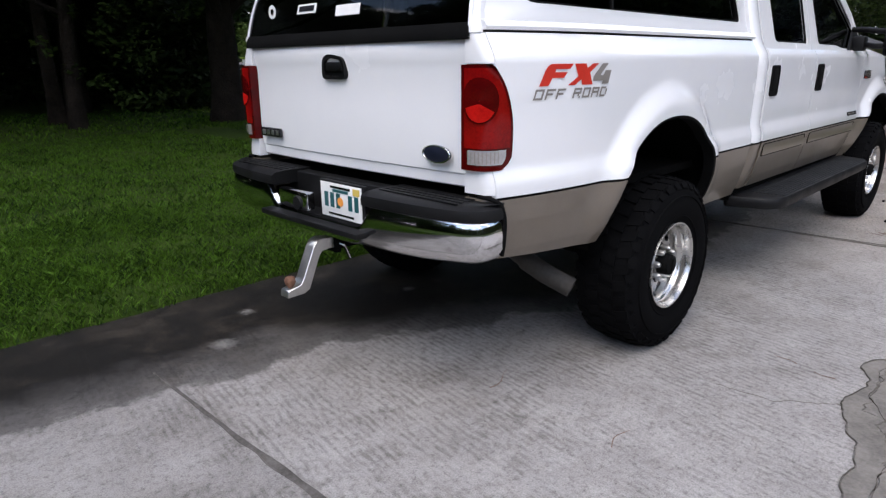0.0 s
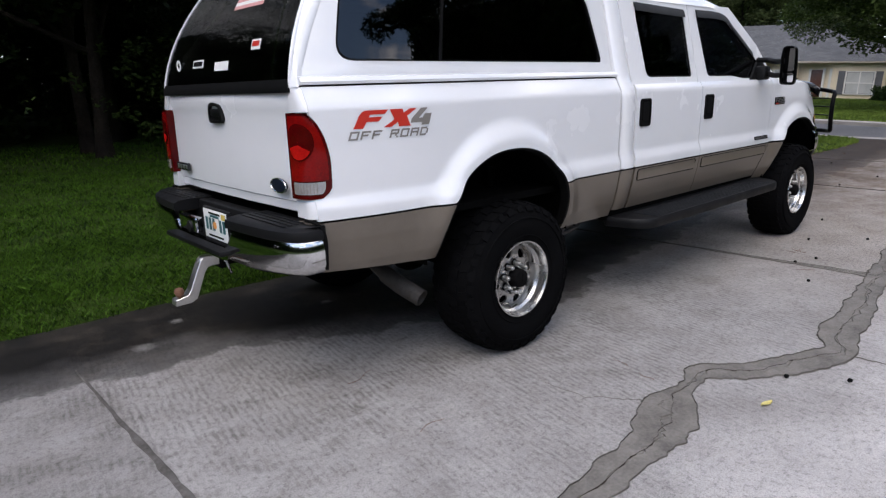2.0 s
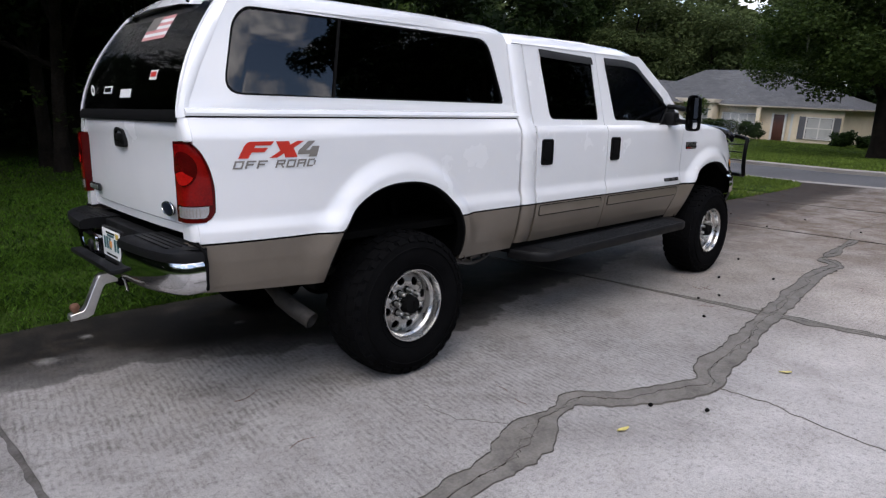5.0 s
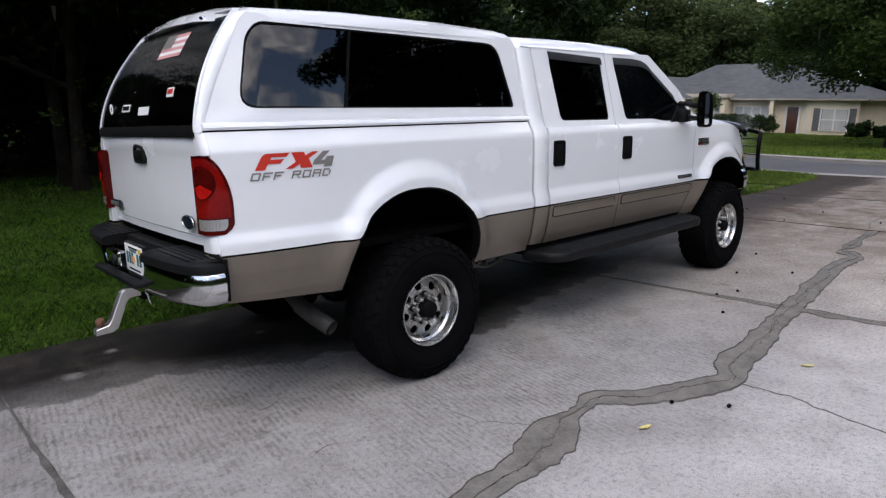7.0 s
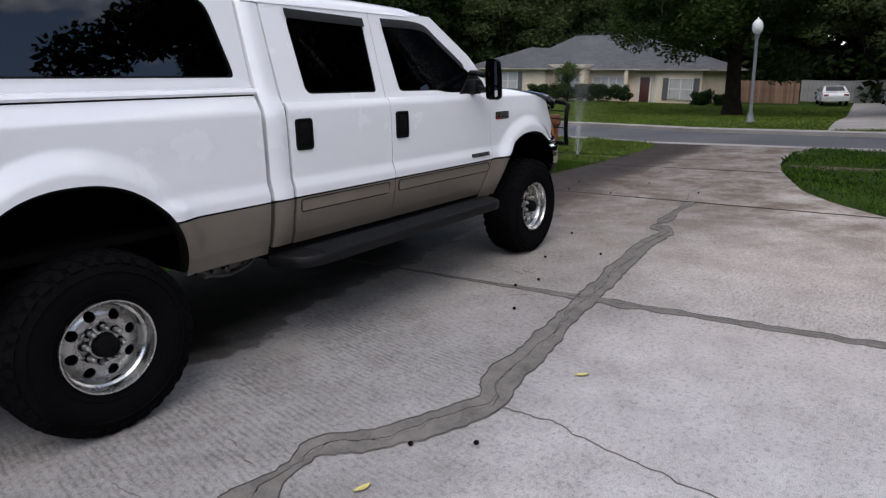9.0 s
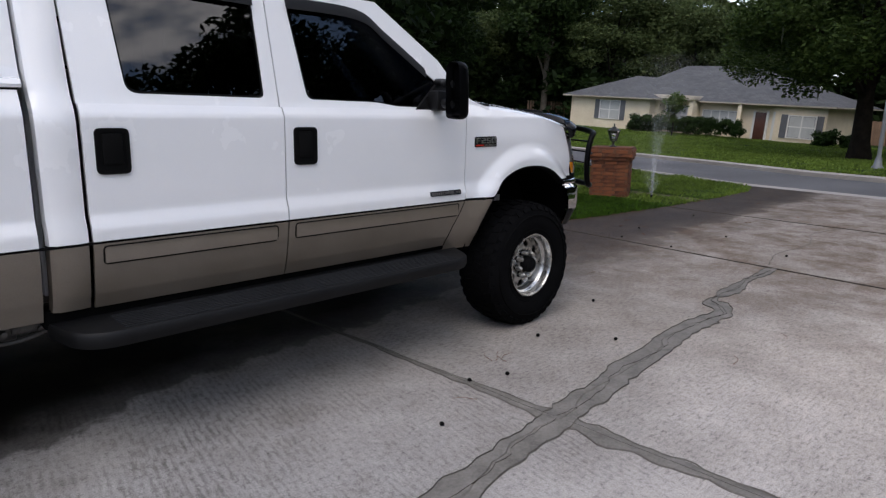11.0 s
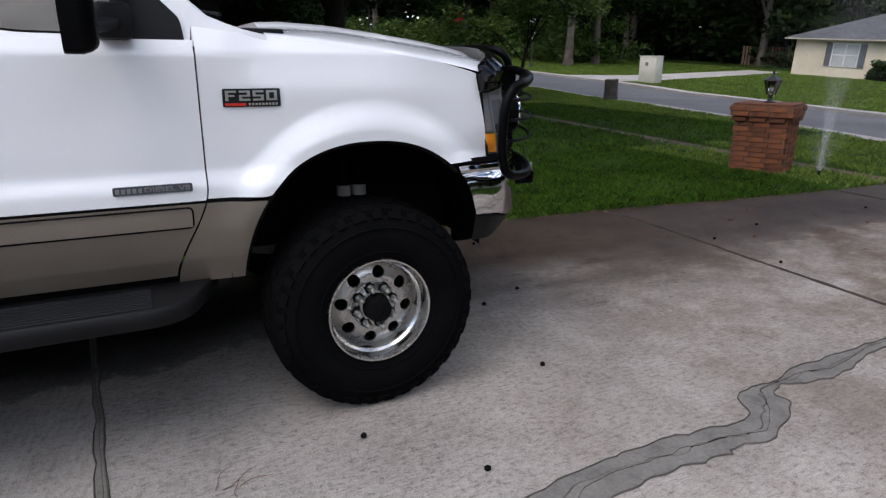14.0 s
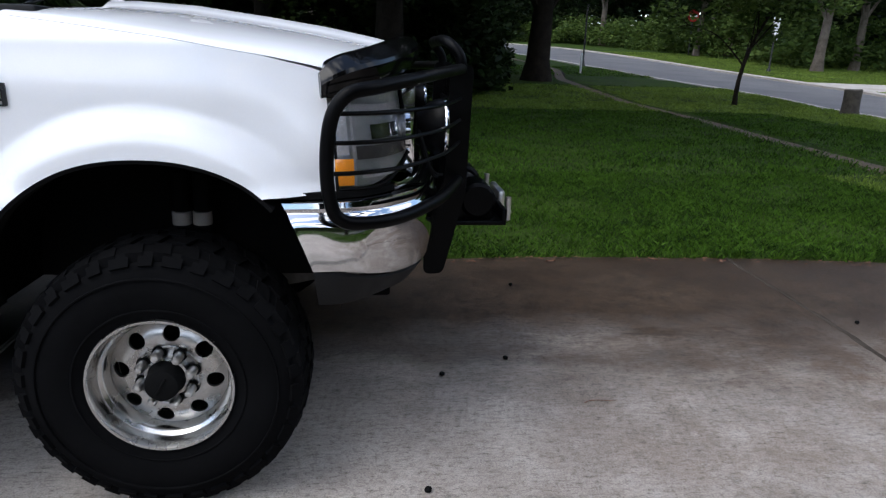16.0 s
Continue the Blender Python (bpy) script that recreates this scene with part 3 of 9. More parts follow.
def lerp_table(table, v):
    if v <= table[0][0]:
        return table[0][1]
    for (a, p), (b, q) in zip(table, table[1:]):
        if v <= b:
            return p + (q - p) * (v - a) / (b - a)
    return table[-1][1]


def ease(a, b, v):
    t = min(1.0, max(0.0, (v - a) / (b - a)))
    return t * t * (3 - 2 * t)


# ---- ground ----
LAWN_EDGE = ((-40, 2.35), (-3, 2.42), (0, 2.38), (4, 2.5), (6, 2.58), (7.5, 2.5), (8.8, 2.36), (10.4, 2.24), (12.5, 2.22), (13.8, 2.28), (14.7, 2.6), (15.4, 3.6), (16, 5.0))
RIGHT_EDGE = ((5.2, -9.0), (6.0, -4.6), (6.6, -3.4), (7.25, -2.68), (7.9, -2.1), (8.7, -1.62), (10.5, -1.06), (11.8, -0.82), (13.6, -0.72), (14.5, -0.95), (15.2, -1.9), (15.9, -3.4))
KERB = ((-80, 13.4), (-20, 14.5), (-2, 14.9), (3, 15.4), (7, 17.0), (12, 18.5), (17, 20.0), (22, 20.9), (27, 20.6), (32, 19.9), (40, 19.4), (50, 18.8), (70, 17.0), (100, 10.0), (150, -12.0))
KERB_FAR = ((-80, 17.0), (-20, 18.0), (-2, 18.3), (3, 19.3), (7, 21.2), (12, 23.2), (17, 25.2), (22, 26.5), (27, 27.1), (34, 27.0), (42, 27.2), (55, 28.0), (75, 28.0), (100, 22.0), (150, 0.0))
WALK = ((-80, 9.4), (-2, 11.1), (1, 11.3), (5, 11.6), (9.3, 12.05), (14, 12.65), (19, 13.0), (24, 13.2), (30, 13.5), (37, 15.2), (60, 15.0), (90, 8.0), (150, -18.0))
NORTH_RIGHT = ((26, 26.3), (30, 26.5), (36, 28.4), (50, 33.0))
NORTH_LEFT = ((26, 31.8), (32, 30.8), (36, 31.8), (50, 36.0))


def height(x, y):
    """The lie of the land: level round the drive, rising away past the street."""
    f = ease(20, 44, x)
    return f * min(6.0, max(-0.8, 0.045 * (y - 21))) + 0.042 * max(0.0, y - 20) * (1 - f)


def in_drive(x, y):
    if x < 5.2:
        return y < lerp_table(LAWN_EDGE, x)
    if x > lerp_table(KERB, y):
        return False
    return lerp_table(RIGHT_EDGE, x) < y < lerp_table(LAWN_EDGE, x)


def in_road(x, y):
    return lerp_table(KERB, y) - 0.5 < x < lerp_table(KERB_FAR, y) + 0.7


def in_walk(x, y):
    w = lerp_table(WALK, y)
    return w < x < w + 0.6


def far_drive_a(x, y):
    return x > lerp_table(KERB_FAR, y) and -6.5 + 0.05 * (x - 19) < y < -0.55 + 0.075 * (x - 19.9)


def far_drive_b(x, y):
    return lerp_table(KERB_FAR, y) < x < 50 and lerp_table(NORTH_RIGHT, x) < y < lerp_table(NORTH_LEFT, x)


def paved(x, y):
    return in_drive(x, y) or in_road(x, y) or in_walk(x, y) or far_drive_a(x, y) or far_drive_b(x, y)


def build_ground():
    xs = sorted(set(np.round(np.concatenate([np.arange(-40, -6, 2.0), np.arange(-6, 18, 0.22), np.arange(18, 46, 0.8), np.arange(46, 120, 5.0), [-300, -150, -80, 170, 260, 400]]), 3)))
    ys = sorted(set(np.round(np.concatenate([np.arange(-40, -4, 2.0), np.arange(-4, 12, 0.22), np.arange(12, 50, 0.8), np.arange(50, 160, 5.0), [-300, -150, -80, 200, 300, 420]]), 3)))
    verts, faces = [], []
    for y in ys:
        for x in xs:
            z = height(x, y) + 0.012 * noise.noise((x * 1.7, y * 1.7, 0))
            verts.append((x, y, z - 0.09 if paved(x, y) else z + 0.012))
    n = len(xs)
    for j in range(len(ys) - 1):
        for i in range(n - 1):
            faces.append((j * n + i, j * n + i + 1, (j + 1) * n + i + 1, (j + 1) * n + i))
    me = bpy.data.meshes.new("ground")
    me.from_pydata(verts, [], faces)
    me.materials.append(SOIL)
    me.polygons.foreach_set("use_smooth", [True] * len(me.polygons))
    tagged(new("ground", me), "green lawn ground with thin soil showing between the grass", "ground", kind="structure")


def ribbon(name, near, far, y0, y1, step, lift, material, label, category, thick=0.12):
    """A paved strip between two tables of x over y."""
    bm = bm_new()
    rings = []
    y = y0
    while y <= y1 + 1e-6:
        a, b = near(y), far(y)
        za, zb = height(a, y) + lift, height(b, y) + lift
        rings.append([(a, y, za - thick), (a, y, za), ((a + b) / 2, y, (za + zb) / 2 + 0.004), (b, y, zb), (b, y, zb - thick)])
        y += step if y < 60 else step * 4
    add_loft(bm, rings, False, False)
    bmesh.ops.recalc_face_normals(bm, faces=bm.faces)
    return tagged(part(name, bm, material, smooth=True, angle=30), label, category, kind="structure")


def build_street():
    k, f = (lambda y: lerp_table(KERB, y)), (lambda y: lerp_table(KERB_FAR, y))
    ribbon("road", k, f, -78, 148, 1.5, -0.05, ASPHALT, "dark grey asphalt street with pale edges", "road")
    ribbon("kerb_near", lambda y: k(y) - 0.45, k, -78, 148, 1.5, 0.0, WALKWAY, "pale concrete gutter kerb along the street", "kerb")
    ribbon("kerb_far", f, lambda y: f(y) + 0.65, -78, 148, 1.5, 0.05, WALKWAY, "pale concrete kerb on the street's far side", "kerb")
    ribbon("crossing_stripe", lambda y: k(y) + 0.3, lambda y: f(y) - 0.3, 66, 68, 1, -0.04, ROAD_PAINT, "worn white stripe across the street", "road marking", 0.01)
    w = lambda y: lerp_table(WALK, y)
    # the walk is cut where the drive crosses it
    for nm, a, b in (("pavement_south", -78, -0.9), ("pavement_north", 2.3, 148)):
        ribbon(nm, w, lambda y: w(y) + 0.5, a, b, 1.1, -0.012, DIRTY_WALK, "narrow weathered concrete pavement sunk in the lawn", "pavement")
    # dark strip painting the shadow of the grass that overhangs the pavement
    for nm, a, b in (("pavement_edge_south", -78, -0.9), ("pavement_edge_north", 2.3, 148)):
        ribbon(nm, lambda y: w(y) + 0.503, lambda y: w(y) + 0.66, a, b, 1.1, -0.045, WALK_EDGE_SHADE, "dark strip standing in for shade along the pavement's grown-over edge", "soil strip")
    bm = bm_new()
    rings = [[(x, -6.5 + 0.05 * (x - 19), height(x, 0) + 0.02), (x, -3.5, height(x, 0) + 0.03), (x, -0.55 + 0.075 * (x - 19.9), height(x, 0) + 0.02)] for x in np.arange(19.6, 60, 2.0)]
    add_loft(bm, rings, False, False)
    tagged(part("driveway_south", bm, WALKWAY), "pale concrete driveway across the street", "driveway", kind="structure")
    bm = bm_new()
    rings = [[(x, lerp_table(NORTH_RIGHT, x), height(x, lerp_table(NORTH_RIGHT, x)) + 0.035), (x, lerp_table(NORTH_LEFT, x), height(x, lerp_table(NORTH_LEFT, x)) + 0.035)] for x in np.arange(27.7, 50.1, 0.8)]
    add_loft(bm, rings, False, False)
    tagged(part("driveway_north", bm, WALKWAY), "pale concrete driveway beside the house", "driveway", kind="structure")


def wobble(v, seed, amount):
    return amount * noise.noise((v * 1.9, seed, 3.1)) + 0.4 * amount * noise.noise((v * 7.3, seed, 1.7))


JOINTS = ((-1.98, -0.02), (2.88, -0.06), (7.2, 0.04), (10.4, 0.0))     # x at y = 0, drift of x with y


def build_drive():
    """Concrete slabs with open joints between them."""
    drive = tagged(new("driveway"), "pale brushed concrete driveway with cracked slabs and damp edges", "driveway", kind="structure")
    edges = [(-9.0, 0.0), *JOINTS, (15.3, 0.0)]
    for k in range(len(edges) - 1):
        (xa, da), (xb, db) = edges[k], edges[k + 1]
        bm = bm_new()
        rings = []
        n = max(8, int((xb - xa) / 0.25))
        for i in range(n + 1):
            f = i / n
            x = xa + (xb - xa) * f
            hi = lerp_table(LAWN_EDGE, x) + wobble(x, 5.0, 0.025)
            lo = -9.0 if x < 5.3 else lerp_table(RIGHT_EDGE, x)
            row = []
            for j in range(41):
                y = lo + (hi - lo) * j / 40
                ja = xa + da * y + (0.007 if k > 1 else 0) + (wobble(y, 9.0 + k, 0.012) if k else 0)
                jb = xb + db * y - (0.007 if k else 0) + wobble(y, 10.0 + k, 0.012)
                if k == len(edges) - 2:
                    jb = lerp_table(KERB, y) - 0.45
                px = ja + (jb - ja) * f
                row.append((px, y, 0.004 * noise.noise((px * 0.6, y * 0.6, 2))))
            rings.append(row)
        rows = add_loft(bm, rings, False, False)
        rim = [[(v.co.x, v.co.y, -0.1) for v in r] for r in (rows[0], rows[-1])]
        for r, low in ((rows[0], rim[0]), (rows[-1], rim[1])):
            b = [bm.verts.new(p) for p in low]
            for i in range(len(r) - 1):
                bm.faces.new((r[i], r[i + 1], b[i + 1], b[i]))
        bmesh.ops.recalc_face_normals(bm, faces=bm.faces)
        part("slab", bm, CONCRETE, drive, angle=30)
    # filler and dirt in the joints
    for k, (x0, d) in enumerate(JOINTS):
        lo, hi = (-9.0 if x0 < 5.3 else lerp_table(RIGHT_EDGE, x0)), (lerp_table(LAWN_EDGE, x0) if k else 1.55)
        wide = (0.011, 0.03, 0.020, 0.016)[k]
        rings, slits = [], ([], [], [])
        for j in range(241):
            y = lo + (hi - lo) * j / 240
            x = x0 + d * y + wobble(y, 10.0 + k, 0.012)
            full = 0.5 + 1.6 * ease(1.3, -0.3, y) if k == 0 else 1.0 if k != 1 else 0.45 + 1.5 * ease(0.2, -1.0, y) + 0.8 * math.exp(-((y + 1.1) / 0.16) ** 2)
            wl, wr = [wide * full * (0.6 + 1.3 * abs(noise.noise((y * 3.3, k, s))) + 0.5 * noise.noise((y * 9.0, k, s))) + 0.004 for s in (4.0, 8.0)]
            rings.append([(x - wl, y, -0.006), (x - 0.75 * wl, y, 0.0048), (x, y, 0.006), (x + 0.75 * wr, y, 0.0048), (x + wr, y, -0.006)])
            g = (0.0032 if k else 0.0030) + 0.003 * max(0.0, noise.noise((y * 1.3, k, 2.0)))
            for e, c in ((0, x + wobble(y, 50.0 + k, 0.006)), (1, x - wl * 0.97), (2, x + wr * 0.97)):
                slits[e].append([(c - g, y, 0.0), (c, y, 0.0075), (c + g, y, 0.0)])
        if wide:
            bm = bm_new()
            add_loft(bm, rings, False, False)
            part("joint_filler", bm, (GREY_SMEAR, MORTAR, JOINT, JOINT)[k], drive)
        for ln in slits[:(0, 3, 1, 1)[k]]:
            bm = bm_new()
            add_loft(bm, ln, False, False)
            part("joint_slit", bm, JOINT if ln is slits[0] else EDGE_DIRT, drive)
    # the wide repaired crack and its thin branches
    pairs = ((-1.3, -1.10, -1.25, -1.22), (-0.6, -1.07, -0.55, -1.24), (-0.36, -1.02, -0.29, -1.23), (-0.16, -0.96, -0.09, -1.17), (-0.02, -0.91, 0.11, -1.06), (0.26, -0.92, 0.34, -1.02),
             (0.49, -0.885, 0.44, -1.06), (0.79, -1.09, 0.64, -1.23), (1.17, -1.26, 1.07, -1.42), (1.46, -1.17, 1.49, -1.40), (1.97, -1.08, 2.06, -1.31), (2.73, -1.01, 2.80, -1.20),
             (3.24, -0.95, 3.3, -1.14), (4.0, -0.85, 4.27, -1.02), (4.73, -0.765, 4.9, -0.965), (5.28, -0.775, 5.27, -0.97), (5.42, -0.665, 5.60, -0.865), (5.58, -0.625, 5.64, -0.75), (5.87, -0.60, 5.87, -0.725), (6.4, -0.575, 6.4, -0.69), (7.11, -0.53, 7.17, -0.62))
    left, right = smooth_path([(a, b, 0) for a, b, _, _ in pairs], 16), smooth_path([(c, d, 0) for _, _, c, d in pairs], 16)
    # lobed edges, wavy along the crack's length
    run = [0.0]
    for a, b in zip(left, left[1:]):
        run.append(run[-1] + (b - a).length)
    lobes = [[min(1.0, (left[i] - right[i]).length / 0.16) * (wobble(s * 1.15, seed, 0.075) + 0.016 * noise.noise((s * 21.0, seed, 5.0))) for i, s in enumerate(run)] for seed in (21.0, 33.0)]
    bm = bm_new()
    rings = []
    up = lambda h: Vector((0, 0, h))
    for i, (a, b) in enumerate(zip(left, right)):
        d = (b - a).normalized()
        thin = 0.5 * (b - a).length * 0.17 * ease(1.2, 2.2, a.x)
        a, b = a - d * (lobes[0][i] - thin), b + d * (lobes[1][i] - thin)
        f = 0.5 + wobble(i * 0.05, 41.0, 0.35)
        c = a.lerp(b, min(0.85, max(0.15, f)))
        g = 0.004 + 0.006 * abs(noise.noise((i * 0.07, 2.0, 9.0)))
        rings.append([a + up(-0.004), a + d * 0.010 + up(0.006), c - d * g + up(0.008), c + up(0.0005), c + d * g + up(0.008), b - d * 0.010 + up(0.006), b + up(-0.004)])
    add_loft(bm, rings, False, False)
    part("crack_repair", bm, MORTAR, drive, "wide smear of darker mortar over a crack")
    for seed, lean in ((41.0, 0.5), (91.0, 0.0), (95.0, 1.0)):
        bm = bm_new()
        ln = []
        for i, (a, b) in enumerate(zip(left, right)):
            d = (b - a).normalized()
            thin = 0.5 * (b - a).length * 0.17 * ease(1.2, 2.2, a.x)
            a, b = a - d * (lobes[0][i] - thin - 0.004), b + d * (lobes[1][i] - thin - 0.004)
            f = lean + (wobble(run[i] * 1.2, seed, 0.30) if 0.1 < lean < 0.9 else 0)
            c = a.lerp(b, min(1.0, max(0.0, f)))
            g = 0.6 * ((0.003 if lean == 0.5 else 0.0012) + 0.003 * noise.noise((i * 0.09, seed, 9.0)))
            ln.append([c - d * g + up(0.002), c + up(0.0105), c + d * g + up(0.002)])
        add_loft(bm, ln, False, False)
        part("crack", bm, JOINT if lean == 0.5 else EDGE_DIRT, drive)
    for pts in (((1.2, -1.42, 0), (1.21, -1.7, 0), (1.13, -2.05, 0), (1.05, -2.5, 0), (0.98, -3.1, 0)), ((-0.24, -0.44, 0), (-0.21, -0.68, 0), (-0.06, -0.9, 0)), ((7.3, -0.5, 0), (7.9, -0.35, 0), (8.8, -0.4, 0), (9.6, -0.2, 0), (10.35, -0.3, 0))):
        bm = bm_new()
        rings = []
        ln = smooth_path(pts, 12)
        for i, p in enumerate(ln):
            d = (ln[min(len(ln) - 1, i + 1)] - ln[max(0, i - 1)]).normalized()
            s = Vector((-d.y, d.x, 0))
            q = p + s * wobble(i * 0.2, pts[0][0], 0.025)
            w = 0.0045 + 0.004 * noise.noise((i * 0.35, pts[0][0], 1.0))
            rings.append([q + s * w, q + Vector((0, 0, 0.0045)), q - s * w])
        add_loft(bm, rings, False, False)
        part("crack", bm, EDGE_DIRT, drive)


build_ground()
build_street()
build_drive()


# ---- the pickup ----
CLAD = 0.945                       # height of the line between white and tan
ARCHES = ((-0.03, 0.525, 0.60, 0.58), (3.96, 0.50, 0.60, 0.53))      # middle, half width, foot, rise
SIDE = ((0.50, 0.12), (0.62, 0.075), (0.72, 0.035), (0.84, 0.008), (0.94, -0.008), (0.985, -0.010), (1.0, -0.007), (1.045, 0.009), (1.06, 0.0115), (1.12, 0.0085), (1.33, 0.0030), (1.44, 0.0035), (1.45, 0.005), (1.468, 0.015), (1.48, 0.021), (1.54, 0.054))
BELT = 1.49


def plan_y(x):
    y = 0.0
    if x < -0.55:
        y += 0.10 * ((-0.55 - x) / 0.70) ** 2
    if x > 4.1:
        y += 0.08 * ((x - 4.1) / 0.55) ** 2.5
    return y


def side_y(x, z):
    """How far in the body's side lies."""
    y = lerp_table(SIDE, z) + plan_y(x)
    for cx, a, z0, b in ARCHES:
        r = math.hypot((x - cx) / a, max(0.0, z - z0) / b)
        y -= 0.048 * (1 - ease(1.07, 1.30, r)) * ease(0.5, 0.9, z)
    return y + 0.05 * ease(1.12, 1.40, z) * ease(4.1, 4.5, x) + 0.022 * ease(1.28, 1.47, z) * ease(3.36, 3.62, x)


def arch_z(x, floor):
    z = floor
    for cx, a, z0, b in ARCHES:
        u = abs(x - cx) / a
        if u < 1:
            z = max(z, z0 + b * (1 - u ** 2.25) ** (1 / 2.25))
    return z


def columns(x0, x1):
    xs = set(np.round(np.arange(x0, x1, 0.045), 4)) | {x0, x1}
    for cx, a, _, _ in ARCHES:
        for k in range(49):
            x = cx - a * math.cos(math.pi * k / 48)
            if x0 < x < x1:
                xs.add(round(x, 4))
    return sorted(xs)


def add_side(bm, x0, x1, low, high, lean=None, rows=38, lip=0.02):
    """A side panel between two heights (functions of x), with its edges turned in."""
    lean = lean or (lambda x, z: x)
    cols = []
    for x in columns(x0, x1):
        a, b = low(x), high(x)
        if b - a < 0.004:
            if len(cols) > 1:
                add_loft(bm, cols, False, False)
            cols = []
            continue
        col = []
        for j in range(rows + 1):
            z = a + (b - a) * j / rows
            q = lean(x, z)
            col.append((q, side_y(q, z), z))
        first, last = col[0], col[-1]
        cols.append([(first[0], first[1] + lip, first[2]), *col, (last[0], last[1] + lip, last[2])])
    if len(cols) > 1:
        add_loft(bm, cols, False, False)
        for c in (cols[0], cols[-1]):
            a = [bm.verts.new(p) for p in c[1:-1]]
            b = [bm.verts.new((p[0], p[1] + lip, p[2])) for p in c[1:-1]]
            for i in range(len(a) - 1):
                bm.faces.new((a[i], a[i + 1], b[i + 1], b[i]))
    bmesh.ops.remove_doubles(bm, verts=bm.verts, dist=1e-5)
    bmesh.ops.recalc_face_normals(bm, faces=bm.faces)
    return bm


def both(name, bm, material, parents, label="", angle=40):
    """The part on the near side and its mirror image on the far side."""
    other = mirrored(bm)
    return part(name, bm, material, parents[0], label, angle=angle), part(name, other, material, parents[1], label, angle=angle)


TRUCK = thing("pickup_truck", "white crew-cab pickup with tan lower sides, camper shell and big tyres", "pickup truck")


def sub(name, label="", parent=TRUCK):
    o = new(name)
    o.empty_display_size = 0.05
    o.parent = parent
    if label:
        o["label"] = label
    return o


def hood_edge(x):
    """Height of the line where fender and hood meet."""
    return lerp_table(((3.35, 1.535), (3.57, 1.511), (3.79, 1.488), (4.05, 1.458), (4.30, 1.419), (4.42, 1.392), (4.48, 1.375), (4.52, 1.362)), x)


def truck_sides():
    floor = lambda x: lerp_table(((-1.3, 0.70), (-0.6, 0.655), (0.5, 0.63), (4.5, 0.615)), x)
    low = lambda x: min(CLAD, arch_z(x, floor(x)))
    up = lambda x: arch_z(x, CLAD) if arch_z(x, CLAD) > CLAD else CLAD
    # bed
    bm = add_side(bm_new(), -1.205, 1.025, up, lambda x: 1.535)
    both("bed_side", bm, WHITE_PAINT, (TRUCK, TRUCK), "white bed side with a flared wheel arch")
    for xa, xb in ((-1.20, -0.30), (0.25, 1.025)):
        both("bed_lower_side", add_side(bm_new(), xa, xb, low, lambda x: CLAD - 0.011), TAN_PAINT, (TRUCK, TRUCK), "tan painted lower bed side")
    # dark line between white and tan
    for xa, xb in ((-1.20, -0.505), (0.445, 3.49)):
        bm = add_side(bm_new(), xa, xb, lambda x: CLAD - 0.012, lambda x: CLAD + 0.001, rows=2, lip=0.004)
        for v in bm.verts:
            v.co.y += 0.0025
        both("paint_line", bm, SEAM, (TRUCK, TRUCK))
    # rounded rear post of the cab
    bm = bm_new()
    for za, zb, mt in ((0.66, CLAD - 0.011, TAN_PAINT), (CLAD, 2.045, WHITE_PAINT)):
      bm = bm_new()
      rings = []
      for z in np.linspace(za, zb, 22):
        y = side_y(1.1, z) if z < 1.44 else lerp_table(((1.44, 0.001), (1.468, 0.015), (1.49, 0.0265), (1.53, 0.0554), (2.1, 0.1894)), z)
        rings.append([(1.055, y + 0.05, z), (1.062, y + 0.012, z), (1.085, y - 0.004, z), (1.165, y - 0.004, z), (1.199, y + 0.004, z), (1.203, y + 0.05, z)])
      add_loft(bm, rings, False, False)
      bmesh.ops.recalc_face_normals(bm, faces=bm.faces)
      both("cab_corner_post", bm, mt, (TRUCK, TRUCK))
    # dark rocker below the doors
    bm = bm_new()
    add_box(bm, 1.03, 3.36, 0.085, 0.20, 0.585, 0.668, 0.012)
    both("rocker_panel", bm, UNDER, (TRUCK, TRUCK))
    # doors
    for k, (x0, x1, nm) in enumerate(((1.215, 2.0965, "rear_door"), (2.1035, 3.3455, "front_door"))):
        pair = (sub(nm, "white pickup door with black pull handle"), sub(nm, "white pickup door with black pull handle"))
        curve = (lambda x, z: x - (0.13 * ease(1.0, 0.63, z) * ease(3.0, 3.34, x))) if k else None
        both("door_skin", add_side(bm_new(), x0, x1, lambda x: CLAD, lambda x: BELT, curve), WHITE_PAINT, pair)
        both("lower_cladding", add_side(bm_new(), x0, x1, lambda x: 0.655, lambda x: CLAD - 0.011, curve), TAN_PAINT, pair, "tan painted lower door")
        # moulding strip along the cladding
        bm = bm_new()
        rings = []
        for x in np.linspace(x0 + 0.04, x1 - 0.06, 20):
            y = side_y(x, 0.89)
            rings.append([(x, y + 0.02, 0.85), (x, y - 0.003, 0.852), (x, y - 0.006, 0.89), (x, y - 0.003, 0.918), (x, y + 0.02, 0.92)])
        add_loft(bm, rings, True, True)
        both("side_moulding", bm, TAN_PAINT, pair, "tan side moulding")
        bm = bm_new()
        ring = rounded([(x0 + 0.036, 0.847), (x1 - 0.056, 0.847), (x1 - 0.056, 0.923), (x0 + 0.036, 0.923)], 0.018, 4)
        loop = []
        for i, (a, b) in enumerate(ring):
            c, d = ring[(i + 1) % len(ring)]
            n = 12 if abs(c - a) > 0.3 else 1
            loop += [(a + (c - a) * k / n, side_y(a + (c - a) * k / n, b + (d - b) * k / n) - 0.0015, b + (d - b) * k / n) for k in range(n)]
        add_tube(bm, loop, 0.0032, 5, closed=True)
        both("moulding_groove", bm, SEAM, pair)
        # handle: a dark bezel with a paddle
        hx = 1.262 if k == 0 else 2.152
